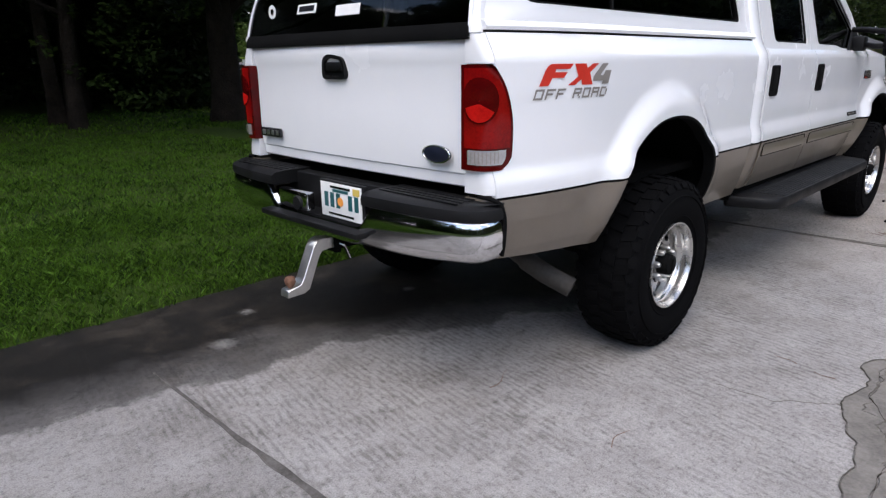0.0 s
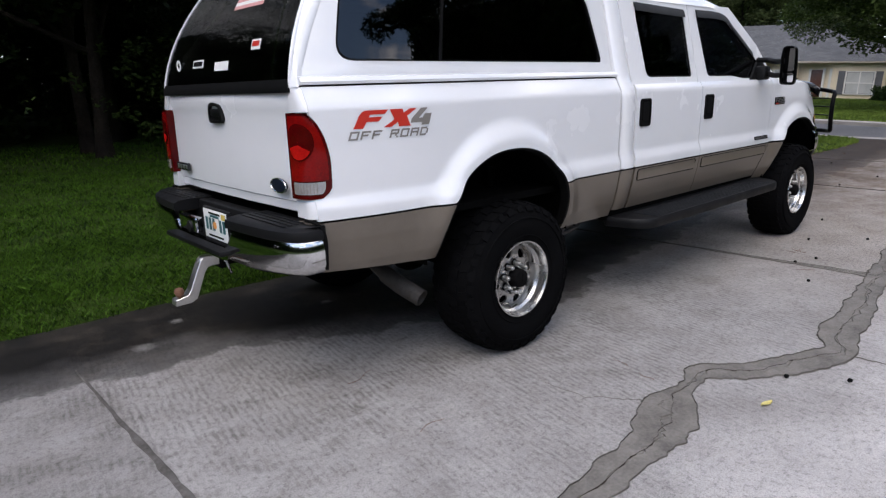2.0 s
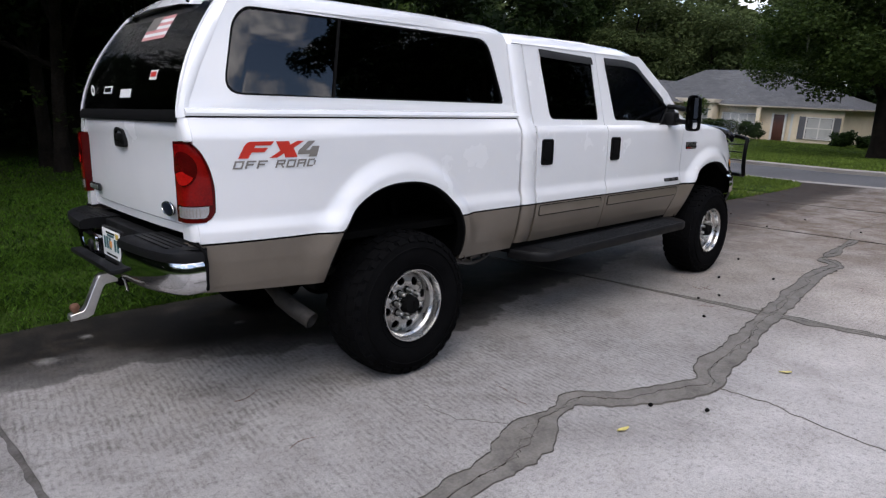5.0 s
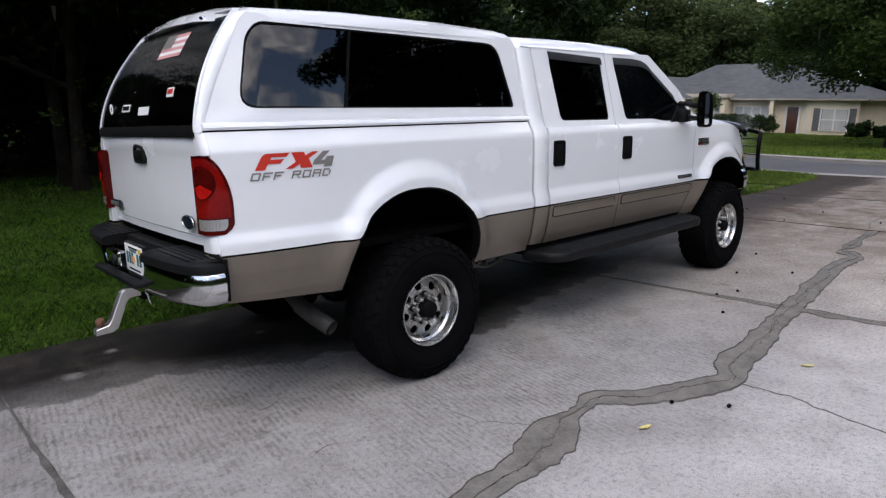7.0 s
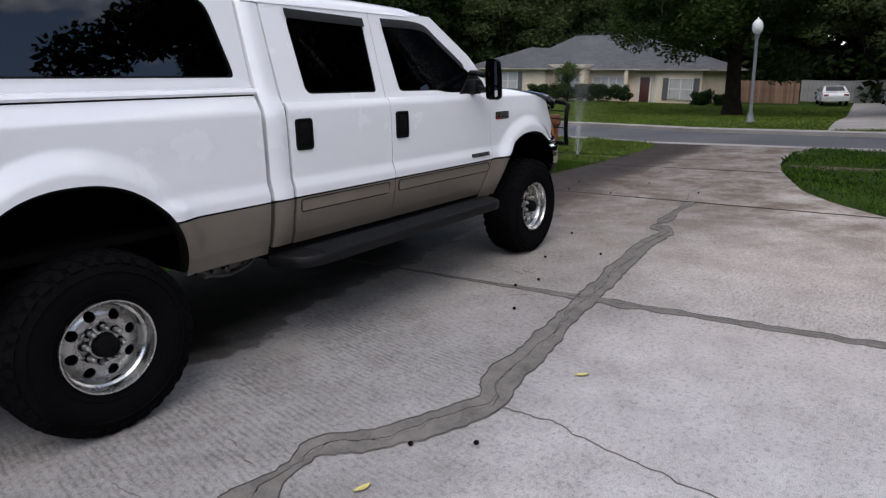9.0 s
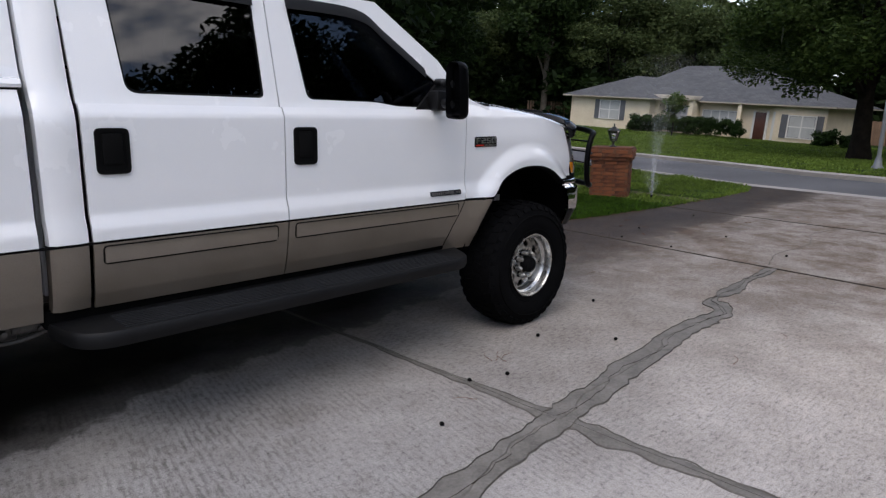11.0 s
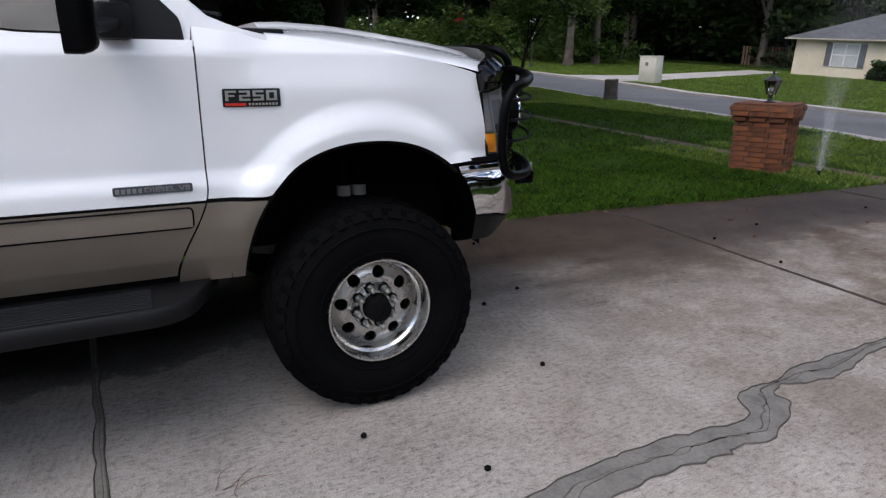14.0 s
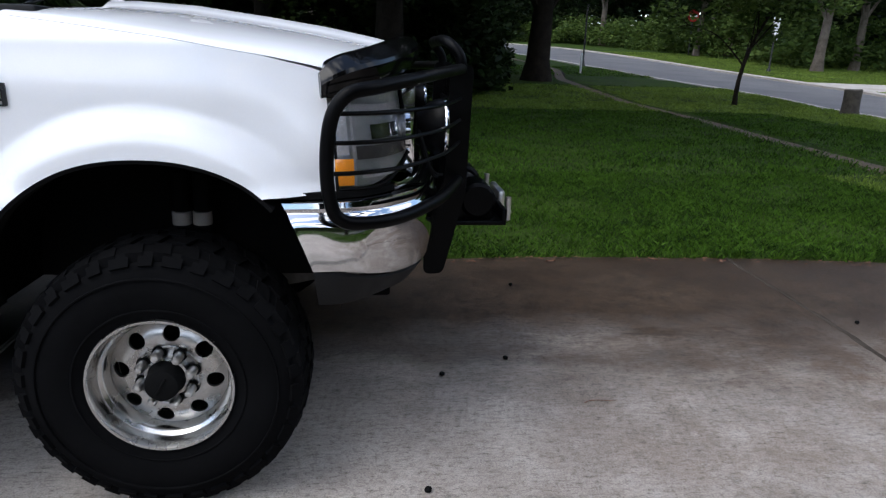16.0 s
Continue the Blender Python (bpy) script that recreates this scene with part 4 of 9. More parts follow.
        bm = bm_new()
        pts = rounded([(hx - 0.006, 1.212), (hx + 0.124, 1.212), (hx + 0.124, 1.396), (hx - 0.006, 1.396)], 0.025)
        inner = [(p[0] * 0.80 + (hx + 0.0575) * 0.2, p[1] * 0.86 + 1.3035 * 0.14) for p in pts]
        sy = lambda x, z: side_y(x, z)
        add_frame(bm, pts, inner, lambda x, z: (x, sy(x, z) - 0.009, z), 1, lambda x, z: (x, sy(x, z) + 0.004, z))
        add_plate(bm, inner, lambda x, z: (x, sy(x, z) - 0.004, z), lambda x, z: (x, sy(x, z) + 0.012, z))
        add_box(bm, hx + 0.018, hx + 0.098, side_y(hx, 1.3) - 0.012, side_y(hx, 1.3) + 0.004, 1.25, 1.375, 0.008)
        both("door_handle", bm, SEAM, pair, "black recessed pull handle")
        # window frame and pane
        gy = lambda x, z: 0.046 + (z - BELT) * 0.235
        if k == 0:
            outer = [(1.215, BELT), (2.0965, BELT), (2.0965, 2.065), (1.205, 2.065)]
            win = rounded([(1.408, 1.535), (2.028, 1.53), (2.033, 1.995), (1.378, 2.015)], [0.05, 0.03, 0.06, 0.09])
        else:
            outer = [(2.1035, BELT), (3.342, BELT), (3.36, 1.60), (3.20, 1.78), (2.78, 2.065), (2.1035, 2.065)]
            win = rounded([(2.262, 1.53), (2.70, 1.525), (2.83, 1.505), (3.22, 1.50), (3.21, 1.62), (2.66, 1.99), (2.213, 2.005)], [0.04, 0.1, 0.1, 0.02, 0.05, 0.1, 0.06])
        both("window_frame", add_frame(bm_new(), outer, win, lambda x, z: (x, gy(x, z), z), 2, lambda x, z: (x, gy(x, z) + 0.022, z)), WHITE_PAINT, pair)
        cx, cz = sum(p[0] for p in win) / len(win), sum(p[1] for p in win) / len(win)
        seal = [(cx + (p[0] - cx) * 0.975, cz + (p[1] - cz) * 0.955) for p in win]
        both("window_seal", add_frame(bm_new(), win, seal, lambda x, z: (x, gy(x, z) + 0.006, z), 1, lambda x, z: (x, gy(x, z) + 0.02, z)), SEAM, pair, "black rubber window seal")
        both("window", add_pane(bm_new(), seal, lambda x, z: (x, gy(x, z) + 0.012, z), lambda x, z: (x, gy(x, z) + 0.017, z)), TINT, pair, "dark tinted window")
        # smoked rain visor along the upper edge
        top = [(1.378, 2.02), (2.033, 2.0)] if k == 0 else [(2.213, 2.01), (2.64, 1.998), (2.82, 1.895), (3.08, 1.715)]
        bm = bm_new()
        rings = []
        for i, p in enumerate(smooth_path([(a, b, 0) for a, b in top], 6)):
            y = gy(p.x, p.y)
            rings.append([(p.x, y - 0.003, p.y + 0.012), (p.x, y - 0.012, p.y), (p.x - 0.004, y - 0.028, p.y - 0.045), (p.x - 0.004, y - 0.024, p.y - 0.045), (p.x, y - 0.006, p.y - 0.004)])
        add_loft(bm, rings, True, True)
        both("rain_visor", bm, PLASTIC, pair, "smoked plastic rain visor")
    # black sail behind the mirror
    bm = bm_new()
    add_plate(bm, rounded([(2.95, 1.475), (3.325, 1.475), (3.315, 1.56), (3.20, 1.68)], 0.02), lambda x, z: (x, 0.03 + (z - BELT) * 0.235, z), lambda x, z: (x, 0.05 + (z - BELT) * 0.235, z))
    both("mirror_sail", bm, PLASTIC, (TRUCK, TRUCK))
    # front fender
    back = lambda x, z: x - 0.13 * ease(1.0, 0.63, z) * (1 - ease(3.34, 3.46, x)) - 0.03 * ease(1.05, 1.38, z) * ease(4.2, 4.5, x)
    ftop = lambda x: hood_edge(x - 0.03 * ease(4.2, 4.5, x))
    flow = lambda x: max(CLAD, arch_z(x, 0.95 if x < 4.3 else 1.022))
    both("front_fender", add_side(bm_new(), 3.351, 4.505, flow, ftop, back), WHITE_PAINT, (TRUCK, TRUCK), "white front fender with a flared arch")
    both("fender_lower", add_side(bm_new(), 3.351, 3.56, lambda x: min(CLAD, arch_z(x, 0.62)), lambda x: CLAD - 0.011, back), TAN_PAINT, (TRUCK, TRUCK), "tan painted lower fender")
    # dark arch edge trims and inner wells
    for cx, a, z0, b in ARCHES:
        bm = bm_new()
        rings = []
        for k in range(41):
            t = math.pi * k / 40
            c, s = math.cos(t), math.sin(t)
            e = 2 / 2.25
            x, z = cx - a * abs(c) ** e * (1 if c > 0 else -1), z0 + b * abs(s) ** e
            if (x > 4.34 and z < 1.02) or z < 0.64:
                continue
            y = side_y(x, z)
            n = Vector((-(x - cx), 0, -(z - z0))).normalized() * 0.012
            rings.append([(x, y - 0.002, z), (x + n.x, y + 0.004, z + n.z), (x + n.x, y + 0.06, z + n.z), (x, y + 0.06, z)])
        add_loft(bm, rings, True, True)
        both("arch_edge", bm, SEAM, (TRUCK, TRUCK))
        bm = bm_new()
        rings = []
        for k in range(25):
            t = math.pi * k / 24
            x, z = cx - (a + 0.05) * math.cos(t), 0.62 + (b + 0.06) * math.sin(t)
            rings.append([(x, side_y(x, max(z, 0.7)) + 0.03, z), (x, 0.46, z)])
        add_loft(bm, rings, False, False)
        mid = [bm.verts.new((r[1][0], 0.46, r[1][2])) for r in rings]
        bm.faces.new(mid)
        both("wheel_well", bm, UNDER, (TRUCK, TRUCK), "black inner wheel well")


def truck_top():
    yc = SCENE_CENTRE

    def skin(name, stations, material, label="", parent=TRUCK):
        """Cross-sections given on the near side only, closed over the middle."""
        bm = bm_new()
        rings = []
        for x, sec in stations:
            near = [(x + (p[2] if len(p) > 2 else 0), p[0], p[1]) for p in sec]
            rings.append(near + [(q[0], 2 * yc - q[1], q[2]) for q in near[::-1] if abs(q[1] - yc) > 1e-4])
        add_loft(bm, rings, False, False)
        bmesh.ops.recalc_face_normals(bm, faces=bm.faces)
        return part(name, bm, material, parent, label)

    # cab roof
    st = []
    for x, dz, dy in ((1.06, -0.02, 0.02), (1.09, 0.0, 0.0), (1.5, 0.012, 0), (2.0, 0.015, 0), (2.5, 0.0, 0.0), (2.74, -0.03, 0.01), (2.83, -0.06, 0.03)):
        st.append((x, [(0.172 + dy, 2.05 + min(dz, 0)), (0.190 + dy, 2.085 + dz), (0.235 + dy, 2.112 + dz), (0.33 + dy, 2.13 + dz), (0.60, 2.15 + dz), (yc, 2.155 + dz)]))
    skin("cab_roof", st, WHITE_PAINT, "white cab roof")
    # windscreen and its pillars
    bm = bm_new()
    rings = []
    for t in np.linspace(0, 1, 9):
        x, z = 2.80 + 0.66 * t, 2.06 - 0.52 * t - 0.035 * math.sin(math.pi * t)
        row = []
        for u in np.linspace(-1, 1, 17):
            row.append((x + 0.12 * (1 - u * u), yc + u * (0.70 + 0.08 * t), z + 0.03 * (1 - u * u) * (1 - t)))
        rings.append(row)
    add_loft(bm, rings, False, False)
    part("windscreen", bm, TINT, TRUCK, "sloping dark windscreen")
    bm = bm_new()
    add_tube(bm, [(2.78, 0.215, 2.04), (3.0, 0.190, 1.895), (3.13, 0.172, 1.785), (3.30, 0.15, 1.64), (3.41, 0.14, 1.54), (3.49, 0.135, 1.45)], [0.020, 0.026, 0.028, 0.030, 0.030, 0.030], 10)
    both("windscreen_pillar", bm, WHITE_PAINT, (TRUCK, TRUCK))
    bm = bm_new()
    add_plate(bm, [(3.14, 1.795), (3.26, 1.682), (3.31, 1.636), (3.36, 1.597), (3.41, 1.570), (3.46, 1.550), (3.52, 1.530), (3.60, 1.512), (3.60, 1.49), (3.347, 1.47), (3.352, 1.59), (3.19, 1.745)], lambda x, z: (x, 0.049 + (z - BELT) * 0.235, z), lambda x, z: (x, 0.16, z - 0.004))
    both("cowl_corner", bm, WHITE_PAINT, (TRUCK, TRUCK))
    # cab rear wall
    bm = bm_new()
    add_box(bm, 1.066, 1.085, 0.20, 2 * yc - 0.20, 0.7, 2.06, 0.004)
    part("cab_rear_wall", bm, WHITE_PAINT, TRUCK)
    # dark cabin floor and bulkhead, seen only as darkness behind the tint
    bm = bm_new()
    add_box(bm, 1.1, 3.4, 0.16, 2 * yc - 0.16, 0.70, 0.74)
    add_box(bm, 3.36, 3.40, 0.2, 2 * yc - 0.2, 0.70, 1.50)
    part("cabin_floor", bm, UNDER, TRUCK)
    for x0 in (1.35, 2.3):
        for y0 in (0.28, 1.16):
            bm = bm_new()
            add_box(bm, x0, x0 + 0.5, y0, y0 + 0.52, 0.8, 1.15, 0.06)
            add_box(bm, x0 - 0.05, x0 + 0.12, y0, y0 + 0.52, 1.05, 1.65, 0.06)
            add_box(bm, x0 - 0.06, x0 + 0.06, y0 + 0.13, y0 + 0.39, 1.66, 1.86, 0.05)
            part("seat", bm, DECAL_GREY, TRUCK, "grey cloth seat with headrest")
    # hood: the middle stands proud, the sides fall to the fenders
    top = ((0.0, 1.552), (0.1, 1.557), (0.29, 1.548), (0.52, 1.519), (0.725, 1.489), (0.89, 1.457), (1.0, 1.430))
    tip = ((0.06, 4.485), (0.16, 4.57), (0.3, 4.65), (0.5, 4.71), (0.68, 4.74), (yc, 4.76))
    st = []
    for t in np.linspace(0, 1, 22):
        xs = 3.60 + 0.885 * t
        f = hood_edge(xs)
        e = side_y(xs, min(f, 1.54)) + 0.016
        zt = lerp_table(top, t)
        row = []
        for y in (e, e + 0.012, e + 0.035, e + 0.075, e + 0.13, 0.26, 0.34, 0.42, 0.50, 0.58, 0.63, 0.68, 0.76, yc):
            w = min(1.0, max(0.0, (y - e) / (0.5 - e)))
            z = f + 0.001 + (zt - f) * w ** 0.50 + 0.032 * ease(0.58, 0.69, y)
            x0 = 3.60 + 0.07 * ease(e + 0.02, 0.30, y)
            row.append((x0 + (lerp_table(tip, max(y, 0.06)) - x0) * t, y, z))
        st.append(row + [(q[0], 2 * yc - q[1], q[2]) for q in row[-2::-1]])
    bm = bm_new()
    add_loft(bm, st, False, False)
    for r in (0, -1):
        a = [bm.verts.new(p) for p in st[r]]
        b = [bm.verts.new((p[0], p[1], p[2] - 0.04)) for p in st[r]]
        for i in range(len(a) - 1):
            bm.faces.new((a[i], a[i + 1], b[i + 1], b[i]))
    bmesh.ops.remove_doubles(bm, verts=bm.verts, dist=1e-5)
    bmesh.ops.recalc_face_normals(bm, faces=bm.faces)
    part("hood", bm, WHITE_PAINT, TRUCK, "white hood with a raised middle")
    # dark gap between hood and fender
    bm = bm_new()
    rings = []
    for x in np.linspace(3.60, 4.485, 24):
        f = hood_edge(x)
        y = side_y(x, min(f, 1.54))
        rings.append([(x, y + 0.007, f - 0.006), (x, y + 0.009, f - 0.004), (x, y + 0.016, f - 0.003), (x, y + 0.020, f - 0.010)])
    add_loft(bm, rings, True, True)
    both("hood_seam", bm, SEAM, (TRUCK, TRUCK))
    # cowl and wipers
    bm = bm_new()
    add_box(bm, 3.37, 3.68, 0.115, 2 * yc - 0.115, 1.42, 1.538, 0.012)
    part("cowl_panel", bm, PLASTIC, TRUCK, "black plastic cowl below the windscreen")
    bm = bm_new()
    add_tube(bm, [(3.50, 0.45, 1.60), (3.46, 0.8, 1.63), (3.45, 1.05, 1.64)], 0.008, 6)
    part("wiper", bm, PLASTIC, TRUCK)


def truck_shell():
    """The fibreglass camper shell over the bed."""
    yc = SCENE_CENTRE
    shell = sub("camper_shell", "white fibreglass camper shell with dark windows")
    sy = lambda x, z: 0.070 + plan_y(x) * 0.9 + (z - 1.55) * 0.20 + 0.02 * ease(1.55, 1.62, z)
    outer = [(-1.205, 1.55), (1.045, 1.55), (1.045, 2.06), (1.02, 2.10), (-0.90, 2.115), (-0.945, 2.08), (-1.102, 1.78)]
    win = rounded([(-1.02, 1.645), (0.955, 1.635), (0.945, 1.70), (0.865, 2.055), (-0.86, 2.075), (-0.93, 2.0)], [0.10, 0.03, 0.04, 0.10, 0.10, 0.06])
    both("shell_side", add_frame(bm_new(), outer, win, lambda x, z: (x, sy(x, z), z), 3, lambda x, z: (x, sy(x, z) + 0.025, z)), WHITE_PAINT, (shell, shell))
    cx, cz = sum(p[0] for p in win) / len(win), sum(p[1] for p in win) / len(win)
    seal = [(cx + (p[0] - cx) * 0.988, cz + (p[1] - cz) * 0.955) for p in win]
    both("window_seal", add_frame(bm_new(), win, seal, lambda x, z: (x, sy(x, z) + 0.005, z), 1, lambda x, z: (x, sy(x, z) + 0.02, z)), SEAM, (shell, shell), "black rubber seal")
    div = lambda z: -0.415 + (z - 1.64) * 0.25
    for keep, nm in ((-1, "side_window"), (1, "side_window")):
        pts = []
        for p in seal:
            if (p[0] - div(p[1])) * keep > 0:
                pts.append(p)
        zs = [p[1] for p in seal]
        lo, hi = min(zs) + 0.002, max(zs) - 0.004
        if keep < 0:
            pts = sorted(pts, key=lambda p: math.atan2(p[1] - 1.85, p[0] + 0.7))
            pts += [(div(hi) - 0.008, hi), (div(lo) - 0.008, lo)]
            pts = sorted(pts, key=lambda p: math.atan2(p[1] - 1.85, p[0] + 0.7))
        else:
            pts += [(div(hi) + 0.008, hi), (div(lo) + 0.008, lo)]
            pts = sorted(pts, key=lambda p: math.atan2(p[1] - 1.85, p[0] - 0.25))
        dy = 0.012 if keep < 0 else 0.020
        both(nm, add_pane(bm_new(), pts, lambda x, z: (x, sy(x, z) + dy, z), lambda x, z: (x, sy(x, z) + dy + 0.005, z)), TINT, (shell, shell), "dark tinted sliding window")
    bm = bm_new()
    add_loft(bm, [[(div(z) - 0.007, sy(div(z), z) + 0.004, z), (div(z) + 0.007, sy(div(z), z) + 0.004, z), (div(z) + 0.007, sy(div(z), z) + 0.03, z), (div(z) - 0.007, sy(div(z), z) + 0.03, z)] for z in (1.645, 1.85, 2.065)], True, True)
    both("window_divider", bm, SEAM, (shell, shell))
    # lower lip of the shell and the dark gap under it
    bm = bm_new()
    rings = []
    for x in np.linspace(-1.21, 1.04, 40):
        y = side_y(x, 1.53)
        rings.append([(x, y + 0.03, 1.541), (x, y - 0.004, 1.544), (x, y - 0.008, 1.556), (x, y + 0.004, 1.575), (x, y + 0.03, 1.58)])
    add_loft(bm, rings, True, True)
    both("shell_lip", bm, WHITE_PAINT, (shell, shell))
    bm = bm_new()
    rings = [[(x, side_y(x, 1.535) + 0.003, 1.535), (x, side_y(x, 1.535) + 0.003, 1.5415), (x, side_y(x, 1.535) + 0.03, 1.5415), (x, side_y(x, 1.535) + 0.03, 1.535)] for x in np.linspace(-1.21, 1.03, 30)]
    add_loft(bm, rings, True, True)
    both("shell_gasket", bm, SEAM, (shell, shell))
    # roof of the shell
    bm = bm_new()
    rings = []
    for x, d in ((-0.965, -0.075), (-0.92, -0.03), (-0.85, 0.0), (-0.3, 0.02), (0.4, 0.02), (0.9, 0.005), (1.02, -0.01), (1.046, -0.05)):
        y0 = sy(x, 2.09)
        near = [(x, y0 - 0.002, 2.085 + min(0, d)), (x, y0 + 0.012, 2.118 + d), (x, y0 + 0.05, 2.142 + d), (x, y0 + 0.13, 2.158 + d), (x - 0.05 * (x < -0.8), 0.6, 2.18 + d), (x - 0.07 * (x < -0.8), yc, 2.19 + d)]
        rings.append(near + [(q[0], 2 * yc - q[1], q[2]) for q in near[-2::-1]])
    add_loft(bm, rings, False, False)
    bmesh.ops.recalc_face_normals(bm, faces=bm.faces)
    part("shell_roof", bm, WHITE_PAINT, shell)
    bm = bm_new()
    add_box(bm, 1.02, 1.04, 0.22, 2 * yc - 0.22, 1.55, 2.09, 0.004)
    part("shell_front_wall", bm, WHITE_PAINT, shell)
    # rear hatch: curved dark glass within a white edge
    def rear(u, v):
        """u across from -1 to 1, v from the sill to the roof."""
        z = 1.535 + 0.60 * v
        half = 0.79 - 0.115 * v ** 1.5
        x = -1.230 + 0.075 * v + 0.225 * v ** 2 - 0.022 * (1 - u * u) * (0.4 + v)
        return Vector((x, yc + u * half, z))
    n = 20
    bm = bm_new()
    grid = [[rear(-1 + 2 * i / n, 0.05 + 0.90 * j / 14) for i in range(n + 1)] for j in range(15)]
    add_loft(bm, [[p for p in r] for r in grid], False, False)
    r = bmesh.ops.solidify(bm, geom=bm.faces[:], thickness=0.006)
    part("rear_window", bm, TINT, shell, "dark tinted rear hatch glass with stickers")
    bm = bm_new()
    edge = [rear(-1, v) for v in np.linspace(0.02, 1.0, 14)] + [rear(u, 1.0) for u in np.linspace(-0.9, 0.9, 16)] + [rear(1, v) for v in np.linspace(1.0, 0.02, 14)]
    rings = []
    mid = Vector((-1.0, yc, 1.85))
    for i, p in enumerate(edge):
        d = (Vector((mid.x, mid.y, mid.z)) - p)
        d.x = 0
        d.normalize()
        rings.append([p - d * 0.012 + Vector((0.03, 0, 0)), p - d * 0.010 + Vector((-0.006, 0, 0)), p + d * 0.002 + Vector((-0.010, 0, 0)), p + d * 0.008 + Vector((0.004, 0, 0))])
    add_loft(bm, rings, False, False)
    bmesh.ops.recalc_face_normals(bm, faces=bm.faces)
    part("hatch_frame", bm, WHITE_PAINT, shell)
    bm = bm_new()
    for s in (1,):
        rings = []
        for u in np.linspace(-1, 1, 24):
            p = rear(u, 0.0)
            rings.append([p + Vector((-0.010, 0, -0.022)), p + Vector((-0.013, 0, -0.010)), p + Vector((-0.010, 0, 0.012)), p + Vector((0.0, 0, 0.036)), p + Vector((0.02, 0, 0.036)), p + Vector((0.02, 0, -0.022))])
        add_loft(bm, rings, True, True)
    part("hatch_sill", bm, SEAM, shell, "black sill seal below the hatch glass")
    # the white corner between side and hatch glass
    rows = []
    for v in np.linspace(0.0, 0.97, 16):
        r = rear(-0.992, v)
        xs = lerp_table(((1.55, -1.202), (1.78, -1.100), (2.08, -0.943), (2.115, -0.90)), r.z)
        s = Vector((xs, sy(xs, r.z), r.z))
        out = Vector((-0.010, -0.012, 0))
        rows.append([s + Vector((0.012, 0.004, 0)), s + Vector((-0.002, -0.001, 0)), s.lerp(r, 0.33) + out, s.lerp(r, 0.7) + out * 0.9, r + Vector((-0.009, -0.002, 0)), r + Vector((0.02, 0.004, 0))])
    bm = bm_new()
    add_loft(bm, rows, False, False)
    bmesh.ops.recalc_face_normals(bm, faces=bm.faces)
    both("shell_corner", bm, WHITE_PAINT, (shell, shell))
    # hinge knobs and stickers on the glass
    for u in (-0.62, 0.62):
        bm = bm_new()
        p = rear(u, 0.965)
        add_box(bm, p.x - 0.03, p.x + 0.01, p.y - 0.02, p.y + 0.02, p.z - 0.015, p.z + 0.015, 0.006)
        part("hatch_hinge", bm, CHROME, shell)

    def sticker(name, u0, u1, v0, v1, material, label, lift=0.004):
        bm = bm_new()
        add_loft(bm, [[rear(u0 + (u1 - u0) * i / 6, v0 + (v1 - v0) * j / 4) + Vector((-lift, 0, lift * 0.3)) for i in range(7)] for j in range(5)], False, False)
        return part(name, bm, material, shell, label)
    # flag: red and white stripes and a blue field
    for k in range(7):
        sticker("flag_stripe", -0.50, -0.06, 0.66 + 0.030 * k, 0.66 + 0.030 * (k + 1), FADED_RED if k % 2 == 0 else DECAL_WHITE, "stripe of a sun-bleached flag sticker")
    sticker("flag_field", -0.26, -0.06, 0.75, 0.872, DECAL_GREY, "faded field of a flag sticker", 0.006)
    bm = bm_new()
    p = rear(0.72, 0.24)
    add_lathe(bm, [(0.016, 0), (0.033, 0), (0.033, 0.002), (0.016, 0.002), (0.016, 0)], 24, (p.x - 0.008, p.y, p.z), "x")
    part("round_sticker", bm, DECAL_WHITE, shell, "white ring-shaped sticker")
    sticker("oval_sticker", 0.22, 0.42, 0.20, 0.27, DECAL_WHITE, "white sticker with a dark middle")
    sticker("oval_sticker_core", 0.24, 0.40, 0.215, 0.255, DECAL_BLACK, "dark printed bars", 0.006)
    sticker("ribbon_sticker", -0.20, 0.02, 0.16, 0.235, DECAL_WHITE, "white ribbon-shaped sticker")
    sticker("square_sticker", -0.62, -0.50, 0.30, 0.38, DECAL_WHITE, "small white and red sticker")
    sticker("square_sticker_print", -0.605, -0.515, 0.325, 0.365, DECAL_RED, "red printed bar", 0.006)


